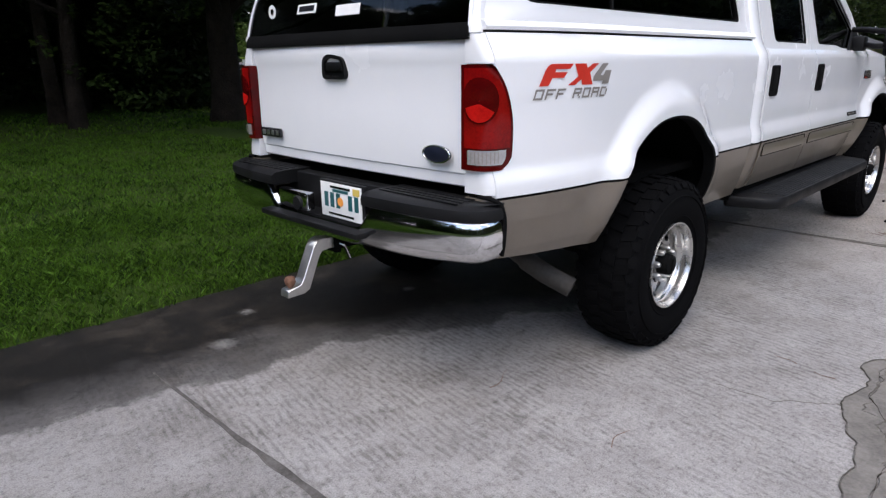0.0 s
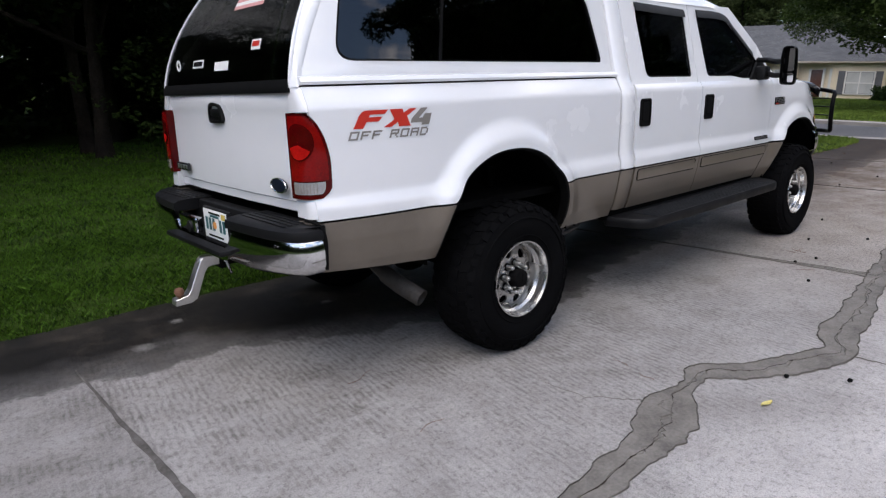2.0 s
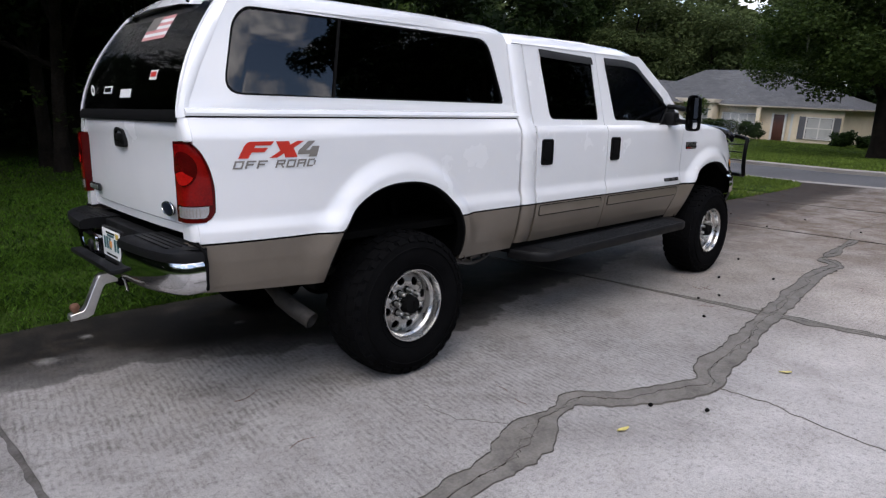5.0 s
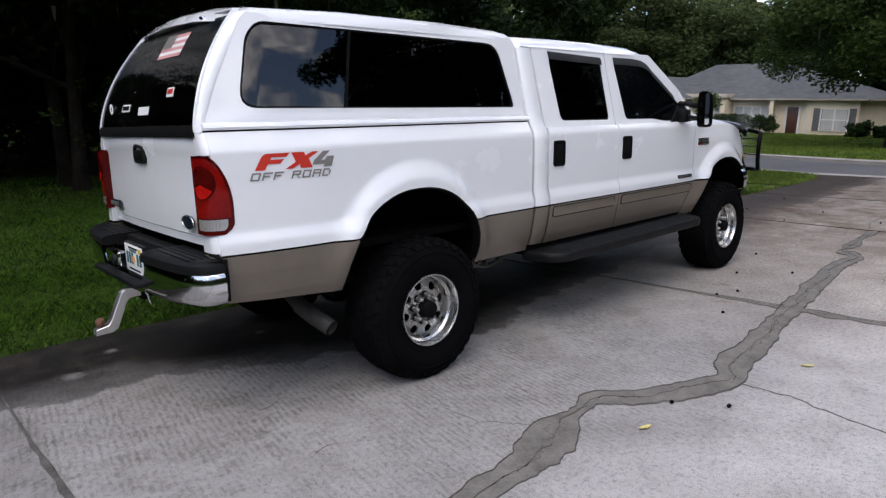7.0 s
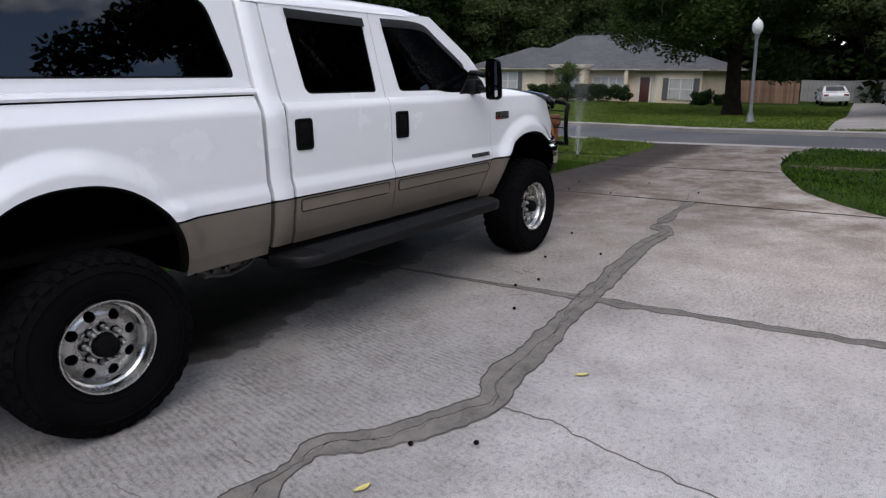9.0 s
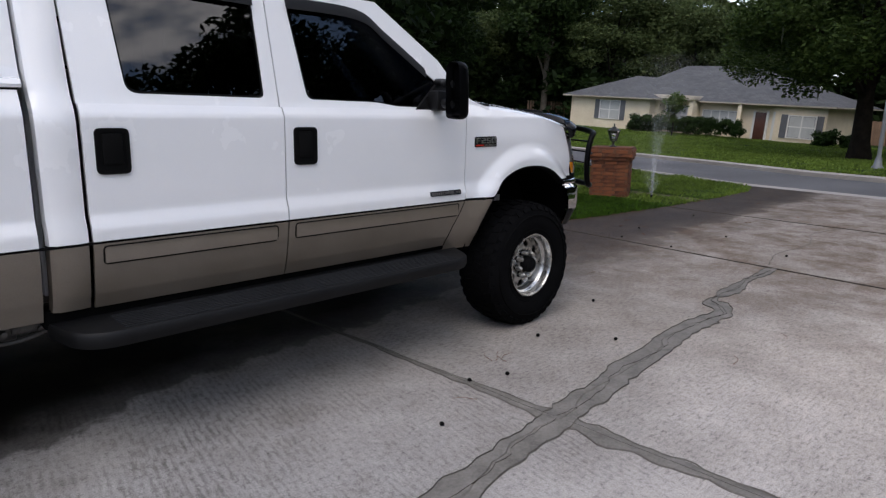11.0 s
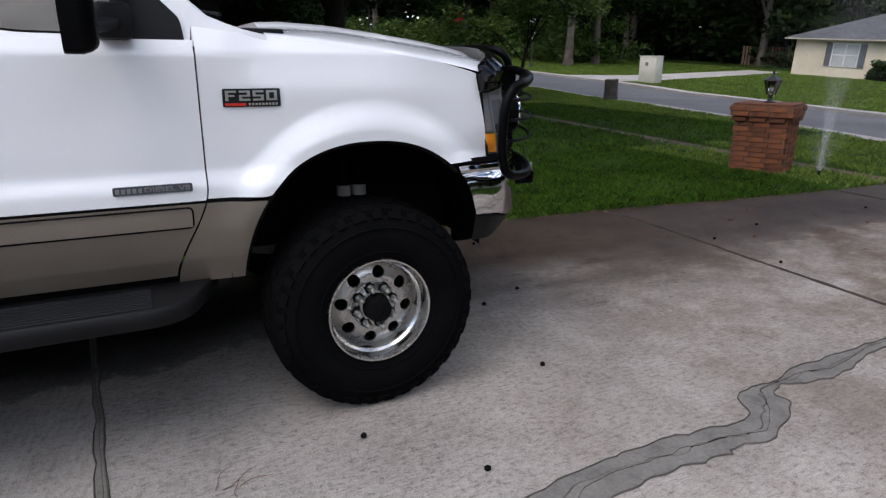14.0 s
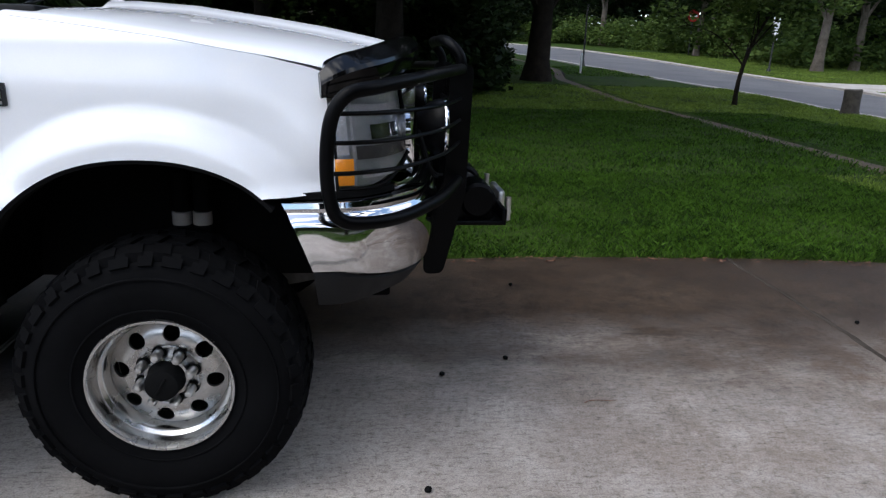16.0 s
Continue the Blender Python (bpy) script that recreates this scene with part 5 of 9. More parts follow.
def truck_rear():
    yc = SCENE_CENTRE
    tail = sub("tailgate", "white tailgate with black latch handle")
    tail.location = (0.035, 0, 0)
    y0, y1 = 0.222, 2 * yc - 0.222
    bm = bm_new()
    rings = []
    prof = [(0.965, 0.010), (0.972, 0.0), (1.015, -0.002), (1.022, -0.010), (1.10, -0.014), (1.25, -0.012), (1.40, -0.010), (1.435, -0.016), (1.47, -0.022), (1.51, -0.018), (1.528, -0.002), (1.532, 0.05)]
    for y in np.linspace(y0, y1, 30):
        u = (y - yc) / (y1 - yc)
        rings.append([(-1.255 + dx + 0.02 * u * u, y, z) for z, dx in prof])
    add_loft(bm, rings, False, False)
    for r in (rings[0], rings[-1]):
        a, b = [bm.verts.new(p) for p in r], [bm.verts.new((p[0] + 0.05, p[1], p[2])) for p in r]
        for i in range(len(a) - 1):
            bm.faces.new((a[i], a[i + 1], b[i + 1], b[i]))
    bmesh.ops.remove_doubles(bm, verts=bm.verts, dist=1e-5)
    bmesh.ops.recalc_face_normals(bm, faces=bm.faces)
    part("tailgate_skin", bm, WHITE_PAINT, tail)
    bm = bm_new()
    pts = rounded([(0.915, 1.365), (1.09, 1.365), (1.085, 1.455), (1.04, 1.475), (0.93, 1.46)], 0.03)
    inner = [(1.002 + (p[0] - 1.002) * 0.78, 1.415 + (p[1] - 1.415) * 0.72) for p in pts]
    add_frame(bm, pts, inner, lambda y, z: (-1.286, y, z), 1, lambda y, z: (-1.262, y, z))
    add_plate(bm, inner, lambda y, z: (-1.270, y, z), lambda y, z: (-1.26, y, z))
    add_box(bm, -1.288, -1.268, 0.945, 1.06, 1.40, 1.44, 0.008)
    part("latch_handle", bm, PLASTIC, tail, "black tailgate latch handle")
    bm = bm_new()
    add_lathe(bm, [(0.0001, -0.012), (0.03, -0.012), (0.036, -0.008), (0.036, 0.0)], 28, (-1.272, 0.355, 1.09), "x")
    for v in bm.verts:
        v.co.y = 0.355 + (v.co.y - 0.355) * 2.1
        v.co.z = 1.09 + (v.co.z - 1.09) * 0.95
    part("oval_emblem", bm, DECAL_BLUE, tail, "dark blue oval emblem with a chrome rim")
    bm = bm_new()
    ring = [(-1.282, 0.355 + 0.074 * math.cos(t), 1.09 + 0.033 * math.sin(t)) for t in np.linspace(0, 2 * math.pi, 32, endpoint=False)]
    add_tube(bm, ring, 0.0035, 6, closed=True)
    part("emblem_rim", bm, CHROME, tail)
    bm = bm_new()
    add_box(bm, -1.282, -1.266, 1.50, 1.69, 1.07, 1.115, 0.004)
    part("model_badge", bm, DECAL_BLACK, tail, "black and chrome model badge")
    for k in range(4):
        bm = bm_new()
        add_box(bm, -1.284, -1.28, 1.515 + 0.043 * k, 1.54 + 0.043 * k, 1.08, 1.105, 0.001)
        part("badge_bar", bm, BRUSHED, tail)
    # tail lamps
    for s in (0, 1):
        lamp = sub("tail_lamp", "tall red tail lamp with a clear lower lens")
        lamp.location = (0.035, 0, 0)
        def sec(z, grow=0.0, shrink=0.0):
            """Outline at a height: from the front edge on the side, round the corner, to the tailgate."""
            t = (z - 1.046) / 0.379
            up = max(0.0, (t - 0.38) / 0.62)
            low = max(0.0, (0.15 - t) / 0.15)
            xf = -1.146 - 0.055 * up ** 1.6 - 0.05 * (1 - math.sqrt(max(0.0, 1 - up ** 3))) - 0.045 * low ** 2.2 - shrink
            y0 = side_y(-1.20, z) - 0.010
            corner = [(-1.286 + 0.075 * (1 - math.sin(a)), y0 + 0.075 * (1 - math.cos(a))) for a in np.linspace(0.0, math.pi / 2, 9)]
            pts = [(xf, side_y(xf, z) + 0.004), (xf - 0.012, side_y(xf, z) - 0.008)] + [(min(x, xf - 0.02), y) for x, y in corner] + [(-1.287, 0.214 - shrink), (-1.236, 0.217 - shrink)]
            return [(x - grow * 0.6, y - grow, z) for x, y in pts]

        def band(za, zb, grow, shrink=0.0, n=26):
            bm = bm_new()
            rows = [sec(za + (zb - za) * math.sin(math.pi / 2 * i / n), grow, shrink) for i in range(n + 1)]
            add_loft(bm, rows, False, False)
            bmesh.ops.recalc_face_normals(bm, faces=bm.faces)
            return bm
        for nm, za, zb, g, sh, mt in (("lamp_housing", 1.046, 1.425, 0.0, 0.0, DEEP_RED), ("red_lens", 1.128, 1.414, 0.004, 0.013, RED_LENS), ("clear_lens", 1.068, 1.122, 0.004, 0.030, CLEAR_LENS)):
            bm = band(za, zb, g, sh)
            part(nm, bm if s == 0 else mirrored(bm), mt, lamp)
        # round inner reflector bent over the corner
        bm = bm_new()
        y0 = side_y(-1.20, 1.28) - 0.010
        def bend(u, z):
            """u along the lamp's skin from the tailgate edge."""
            flat = 0.214 - (y0 + 0.075)
            arc = 0.075 * math.pi / 2
            if u < flat:
                return Vector((-1.2925, 0.214 - u, z))
            if u < flat + arc:
                a = math.pi / 2 - (u - flat) / 0.075
                return Vector((-1.2925 + 0.077 * (1 - math.sin(a)), y0 - 0.006 + 0.077 * (1 - math.cos(a)), z))
            return Vector((-1.215 + (u - flat - arc), y0 - 0.006, z))
        bm.free()
        # the bright red crescent paints the lit lower half of the reflector
        for nm, mt, a0, a1, mid_z, grow in (("inner_reflector", DEEP_RED, 0.0, 2 * math.pi, 1.30, 0.0), ("lit_reflector", BRIGHT_RED, 1.08 * math.pi, 1.86 * math.pi, 1.290, 0.0015)):
            bm = bm_new()
            rows = []
            for rr in (0.002, 0.03, 0.052, 0.074 if grow == 0 else 0.060):
                rows.append([bend(max(0.006, 0.085 + rr * math.cos(a)), mid_z + rr * 1.1 * math.sin(a)) + Vector((-grow, -grow, 0)) for a in np.linspace(a0, a1, 28)])
            add_loft(bm, rows, False, False)
            bmesh.ops.recalc_face_normals(bm, faces=bm.faces)
            part(nm, bm if s == 0 else mirrored(bm), mt, lamp)
        for k in range(9):
            bm = bm_new()
            p, q = bend(0.036 + 0.015 * k, 1.074), bend(0.040 + 0.015 * k, 1.074)
            add_loft(bm, [[p, q], [p + Vector((0, 0, 0.044)), q + Vector((0, 0, 0.044))]], False, False)
            part("lens_rib", bm if s == 0 else mirrored(bm), DECAL_GREY, lamp)
        # painted corner of the bed above and below the lamp
        for za, zb, mt in ((0.955, 1.052, WHITE_PAINT), (1.428, 1.535, WHITE_PAINT), (0.88, 0.940, TAN_PAINT)):
            bm = bm_new()
            rows = []
            for i in range(5):
                z = za + (zb - za) * i / 4
                b = side_y(-1.19, z)
                rows.append([(-1.17, b + 0.002, z)] + [(-1.232 + 0.06 * (1 - math.sin(a)), b + 0.06 * (1 - math.cos(a)), z) for a in np.linspace(0.0, math.pi / 2, 7)] + [(-1.232, 0.214, z), (-1.17, 0.214, z)])
            add_loft(bm, rows, False, False)
            bmesh.ops.recalc_face_normals(bm, faces=bm.faces)
            part("bed_corner", bm if s == 0 else mirrored(bm), mt, TRUCK)
    # bumper: chrome shell, black tread on top, lower centre step
    bump = sub("rear_bumper", "chrome step bumper with black tread top")
    bump.location = (0.03, 0, 0)
    ends = smooth_path([(-1.225, 0.048, 0), (-1.29, 0.050, 0), (-1.345, 0.075, 0), (-1.385, 0.14, 0), (-1.415, 0.28, 0), (-1.435, 0.50, 0), (-1.442, 0.70, 0), (-1.445, yc, 0)], 6)

    def inward(i):
        d = (ends[min(i + 1, len(ends) - 1)] - ends[max(i - 1, 0)]).normalized()
        return Vector((d.y, -d.x, 0)) if d.y > 0 else Vector((abs(d.y), -d.x, 0))
    rings = []
    for i, p in enumerate(ends):
        n = inward(i)
        n = n if n.length > 0.1 else Vector((0, 1, 0))
        u = abs(p.y - yc)
        drop = 0.085 * (1 - ease(0.30, 0.42, u))
        zt, zb = 0.868 - drop * 1.2, 0.705 - 0.02 * (1 - ease(0.5, 0.9, u))
        rings.append([p + n * 0.03 + Vector((0, 0, zt + 0.002)), p + n * 0.006 + Vector((0, 0, zt)), p + Vector((0, 0, zt - 0.012)), p - n * 0.005 + Vector((0, 0, (zt + zb) / 2 + 0.02)), p - n * 0.002 + Vector((0, 0, (zt + zb) / 2 - 0.03)),
                      p + n * 0.012 + Vector((0, 0, zb + 0.02)), p + n * 0.04 + Vector((0, 0, zb)), p + n * 0.10 + Vector((0, 0, zb - 0.004))])
    for s in (0, 1):
        bm = bm_new()
        add_loft(bm, rings, False, False)
        bmesh.ops.recalc_face_normals(bm, faces=bm.faces)
        part("chrome_face", bm if s == 0 else mirrored(bm), CHROME, bump, "scuffed chrome bumper face")
        bm = bm_new()
        rows = []
        for i, p in enumerate(ends):
            if p.y > 0.66:
                break
            n = inward(i)
            rows.append([Vector((-1.215, max(p.y, 0.058), 0.930)), p.lerp(Vector((-1.215, p.y, 0)), 0.35) + Vector((0, 0, 0.931)), p + n * 0.02 + Vector((0, 0, 0.926)), p - n * 0.002 + Vector((0, 0, 0.914)), p - n * 0.007 + Vector((0, 0, 0.895)), p - n * 0.004 + Vector((0, 0, 0.872)), p + n * 0.012 + Vector((0, 0, 0.866)), Vector((-1.215, max(p.y, 0.058), 0.866))])
        add_loft(bm, rows, True, True)
        bmesh.ops.recalc_face_normals(bm, faces=bm.faces)
        part("step_tread", bm if s == 0 else mirrored(bm), PLASTIC, bump, "black ribbed step tread")
        for k in range(4):
            bm = bm_new()
            add_box(bm, -1.37 + 0.033 * k, -1.356 + 0.033 * k, 0.16, 0.60, 0.929, 0.935, 0.002)
            part("tread_rib", bm if s == 0 else mirrored(bm), PLASTIC, bump)
        # rubber seam between bumper and bed
        bm = bm_new()
        add_tube(bm, smooth_path([(-1.222, 0.058, 0.725), (-1.226, 0.046, 0.78), (-1.226, 0.044, 0.87), (-1.24, 0.055, 0.925), (-1.255, 0.09, 0.944), (-1.258, 0.15, 0.946)], 4), 0.008, 8)
        part("bumper_seam", bm if s == 0 else mirrored(bm), SEAM, bump)
    bm = bm_new()
    add_box(bm, -1.50, -1.22, 0.60, 2 * yc - 0.60, 0.735, 0.762, 0.008)
    add_box(bm, -1.30, -1.22, 0.55, 2 * yc - 0.55, 0.74, 0.92, 0.008)
    part("centre_step", bm, PLASTIC, bump, "black centre step")
    bm = bm_new()
    add_box(bm, -1.425, -1.405, 0.63, 0.95, 0.765, 0.945, 0.004)
    part("plate_holder", bm, PLASTIC, bump)
    plate = sub("licence_plate", "white licence plate with dark bars and orange print")
    plate.location = (0.03, 0, 0)
    bm = bm_new()
    add_box(bm, -1.430, -1.426, 0.645, 0.935, 0.785, 0.937, 0.001)
    part("plate_sheet", bm, DECAL_WHITE, plate)
    for k in range(6):
        if k in (2,):
            continue
        bm = bm_new()
        yk = 0.665 + 0.043 * k
        add_box(bm, -1.4325, -1.4298, yk, yk + 0.026, 0.83, 0.895)
        part("plate_bar", bm, DECAL_GREEN, plate)
    bm = bm_new()
    add_lathe(bm, [(0.0001, 0), (0.02, 0.0), (0.02, 0.002)], 14, (-1.433, 0.79, 0.86), "x")
    part("plate_print", bm, ORANGE, plate)
    bm = bm_new()
    add_box(bm, -1.4325, -1.4298, 0.70, 0.88, 0.797, 0.806)
    part("plate_strip", bm, DECAL_BLACK, plate)
    bm = bm_new()
    add_box(bm, -1.4325, -1.4298, 0.72, 0.86, 0.915, 0.925)
    part("plate_strip", bm, DECAL_BLACK, plate)
    bm = bm_new()
    add_box(bm, -1.4325, -1.4298, 0.655, 0.700, 0.900, 0.928)
    part("plate_sticker", bm, YELLOW_PAINT, plate, "small yellow validation sticker")
    bm = bm_new()
    add_box(bm, -1.4318, -1.4296, 0.735, 0.845, 0.899, 0.911)
    part("plate_strip", bm, DECAL_GREEN, plate)
    # chrome plate lamp panel on the other side of the middle
    bm = bm_new()
    add_box(bm, -1.447, -1.40, 1.03, 1.27, 0.785, 0.868, 0.010)
    part("socket_panel", bm, CHROME, bump)
    bm = bm_new()
    add_lathe(bm, [(0.0001, -0.006), (0.03, -0.006), (0.034, 0.0), (0.034, 0.03)], 20, (-1.452, 1.10, 0.815), "x")
    part("trailer_socket", bm, PLASTIC, bump, "black round trailer socket")
    # hitch receiver and the dropped ball mount
    bm = bm_new()
    add_box(bm, -1.33, -1.0, yc - 0.04, yc + 0.04, 0.60, 0.68, 0.006)
    add_box(bm, -1.34, -1.31, yc - 0.052, yc + 0.052, 0.588, 0.692, 0.006)
    part("hitch_receiver", bm, UNDER, TRUCK, "black square hitch receiver")
    hitch = sub("ball_mount", "aluminium drop ball mount with rusty ball")
    bm = bm_new()
    add_box(bm, -1.39, -1.28, yc - 0.03, yc + 0.03, 0.612, 0.664, 0.004)
    prof = [(-1.37, 0.666), (-1.415, 0.668), (-1.437, 0.656), (-1.452, 0.63), (-1.512, 0.50), (-1.53, 0.475), (-1.595, 0.462), (-1.60, 0.428), (-1.515, 0.43), (-1.482, 0.445), (-1.422, 0.585), (-1.405, 0.608), (-1.37, 0.612)]
    add_plate(bm, [(a, b) for a, b in prof], lambda x, z: (x, yc - 0.032, z), lambda x, z: (x, yc + 0.032, z))
    bmesh.ops.bevel(bm, geom=bm.edges[:], offset=0.003, segments=1, affect="EDGES")
    part("drop_shank", bm, BRUSHED, hitch, "brushed aluminium drop shank")
    bm = bm_new()
    add_lathe(bm, [(0.0001, 0.0), (0.012, 0.0), (0.02, 0.004), (0.024, 0.012), (0.026, 0.024), (0.02, 0.04), (0.012, 0.048), (0.011, 0.058), (0.022, 0.060), (0.022, 0.068), (0.0001, 0.068)][::-1], 20, (-1.565, yc, 0.45), "z")
    for v in bm.verts:
        v.co.z = 0.45 + (0.518 - v.co.z)
    part("tow_ball", bm, RUST, hitch, "rusty tow ball")
    bm = bm_new()
    add_tube(bm, [(-1.32, yc - 0.13, 0.575), (-1.32, yc - 0.09, 0.63), (-1.32, yc + 0.07, 0.64)], 0.008, 8)
    part("hitch_pin", bm, CHROME, hitch, "bent steel hitch pin")


def truck_wheel():
    """A wheel with its middle at the origin, the outer face towards -y."""
    wheel = new("wheel")
    wheel["label"] = "polished eight-hole alloy wheel on a tall mud tyre"
    wheel.parent = TRUCK
    R = 0.442
    bm = bm_new()
    prof = [(0.208, -0.062), (0.222, -0.074), (0.236, -0.078), (0.27, -0.092), (0.31, -0.098), (0.345, -0.096), (0.375, -0.086), (0.392, -0.078), (0.398, -0.074), (0.402, -0.066), (R - 0.014, -0.05), (R - 0.008, 0.0), (R - 0.006, 0.08), (R - 0.008, 0.15), (R - 0.014, 0.20), (0.40, 0.216), (0.37, 0.235), (0.30, 0.248), (0.24, 0.228), (0.21, 0.21)]
    add_lathe(bm, prof, 72)
    # sidewall rings and raised lettering blocks
    for r0 in (0.252, 0.352):
        add_lathe(bm, [(r0, -0.090), (r0 + 0.002, -0.1005 if r0 > 0.3 else -0.092), (r0 + 0.006, -0.1005 if r0 > 0.3 else -0.092), (r0 + 0.008, -0.090)], 72)
    part("tyre", bm, RUBBER, wheel, "black tyre with worn mud tread")
    # tread blocks: two centre rows and shoulder lugs down the sidewall
    bm = bm_new()
    n = 34
    for k in range(n):
        for row, (ya, yb, off, skew) in enumerate(((-0.068, -0.005, 0.0, 0.25), (0.0, 0.07, 0.5, -0.25), (0.075, 0.14, 0.0, 0.25), (0.145, 0.21, 0.5, -0.25))):
            a0 = 2 * math.pi * (k + off) / n
            wdt = 2 * math.pi / n * 0.62
            quad = []
            for rr in (R - 0.03, R + (0.002 if row in (1, 2) else -0.002)):
                for y, s in ((ya, -skew), (yb, skew)):
                    for e in (-0.5, 0.5):
                        a = a0 + wdt * (e + s * 0.6)
                        q = rr - (0.010 if (row in (0, 3) and y in (-0.068, 0.21)) else 0)
                        quad.append(bm.verts.new((q * math.cos(a), y, q * math.sin(a))))
            for f in ((0, 1, 3, 2), (4, 6, 7, 5), (0, 4, 5, 1), (2, 3, 7, 6), (1, 5, 7, 3), (0, 2, 6, 4)):
                bm.faces.new([quad[i] for i in f])
        # shoulder lug
        a0 = 2 * math.pi * (k + 0.5) / n
        wdt = 2 * math.pi / n * (0.55 if k % 2 else 0.75)
        quad = []
        for rr, y in ((R - 0.012, -0.060), (R - 0.046, -0.088), (R - 0.024, -0.040), (R - 0.060, -0.070)):
            for e in (-0.5, 0.5):
                a = a0 + wdt * e
                quad.append(bm.verts.new((rr * math.cos(a), y, rr * math.sin(a))))
        for f in ((0, 1, 3, 2), (4, 6, 7, 5), (0, 4, 5, 1), (2, 3, 7, 6), (1, 5, 7, 3), (0, 2, 6, 4)):
            bm.faces.new([quad[i] for i in f])
    bmesh.ops.recalc_face_normals(bm, faces=bm.faces)
    part("tread", bm, RUBBER, wheel, smooth=False)
    # rim: outer lip and barrel
    bm = bm_new()
    add_lathe(bm, [(0.218, -0.066), (0.224, -0.078), (0.2215, -0.086), (0.214, -0.085), (0.209, -0.074), (0.2045, -0.050), (0.204, -0.036), (0.201, -0.030), (0.193, -0.026), (0.188, -0.016), (0.1845, 0.0), (0.1825, 0.030), (0.176, 0.11), (0.19, 0.20), (0.21, 0.21)], 64)
    part("rim_barrel", bm, ALLOY, wheel, "polished alloy rim lip")
    # disc with eight holes
    bm = bm_new()
    r_in, r_out, r_mid, r_hole = 0.100, 0.1825, 0.144, 0.0265
    dish = lambda r: 0.004 + 0.020 * ((r - 0.12) / 0.075) - 0.012 * math.sin(max(0, min(1, (r - r_in) / (r_out - r_in))) * math.pi)
    for k in range(8):
        a0 = 2 * math.pi * (k + 0.5) / 8
        wedge = []
        for i in range(7):
            a = a0 + (i / 6 - 0.5) * math.pi / 4
            wedge.append((r_out * math.cos(a), r_out * math.sin(a)))
        for i in range(7):
            a = a0 - (i / 6 - 0.5) * math.pi / 4
            wedge.append((r_in * math.cos(a), r_in * math.sin(a)))
        hole = [(r_mid * math.cos(a0) + r_hole * math.cos(t), r_mid * math.sin(a0) + r_hole * math.sin(t)) for t in np.linspace(0, 2 * math.pi, 20, endpoint=False)]
        add_frame(bm, wedge, hole, lambda x, z: (x, dish(math.hypot(x, z)), z), 2, lambda x, z: (x, dish(math.hypot(x, z)) + 0.012, z))
    bmesh.ops.remove_doubles(bm, verts=bm.verts, dist=1e-4)
    part("wheel_disc", bm, HUB_ALLOY, wheel, "polished disc with eight round holes")
    bm = bm_new()
    add_lathe(bm, [(0.1005, dish(0.1005)), (0.0995, -0.006), (0.097, -0.009), (0.0945, -0.008), (0.093, -0.001), (0.072, 0.002), (0.067, -0.022), (0.060, -0.024), (0.060, 0.03)], 48)
    part("hub_face", bm, HUB_ALLOY, wheel)
    bm = bm_new()
    add_lathe(bm, [(0.0001, -0.082), (0.042, -0.082), (0.050, -0.078), (0.053, -0.068), (0.056, -0.028), (0.060, -0.018)], 32)
    add_box(bm, -0.004, 0.004, -0.087, -0.080, -0.032, 0.032, 0.003)
    part("hub_cap", bm, SEAM, wheel, "black hub cap")
    # flat black disc added behind the holes to stand in for shade inside
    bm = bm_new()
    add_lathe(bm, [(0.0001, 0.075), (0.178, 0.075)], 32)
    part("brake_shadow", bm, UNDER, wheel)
    for k in range(8):
        a = 2 * math.pi * k / 8
        bm = bm_new()
        add_lathe(bm, [(0.0001, -0.060), (0.009, -0.058), (0.0150, -0.048), (0.0155, -0.012), (0.0155, -0.006)], 12, (0.0825 * math.cos(a), 0, 0.0825 * math.sin(a)))
        part("lug_nut", bm, BRUSHED, wheel)
        # black disc below each nut, standing in for the shade round it
        bm = bm_new()
        add_lathe(bm, [(0.0001, -0.0105), (0.021, -0.0105), (0.0225, -0.004)], 16, (0.0825 * math.cos(a), 0, 0.0825 * math.sin(a)))
        part("nut_seat", bm, SEAM, wheel)
    return wheel


def truck_wheels():
    yc = SCENE_CENTRE
    w = truck_wheel()
    w.matrix_basis = pose(0, 0.015, 0.436, 0, 9, 0)
    copy_thing(w, pose(3.966, 0.015, 0.436, 0, 31, 0))
    copy_thing(w, pose(0, 2 * yc - 0.015, 0.436, 0, 14, 180))
    copy_thing(w, pose(3.966, 2 * yc - 0.015, 0.436, 0, 40, 180))


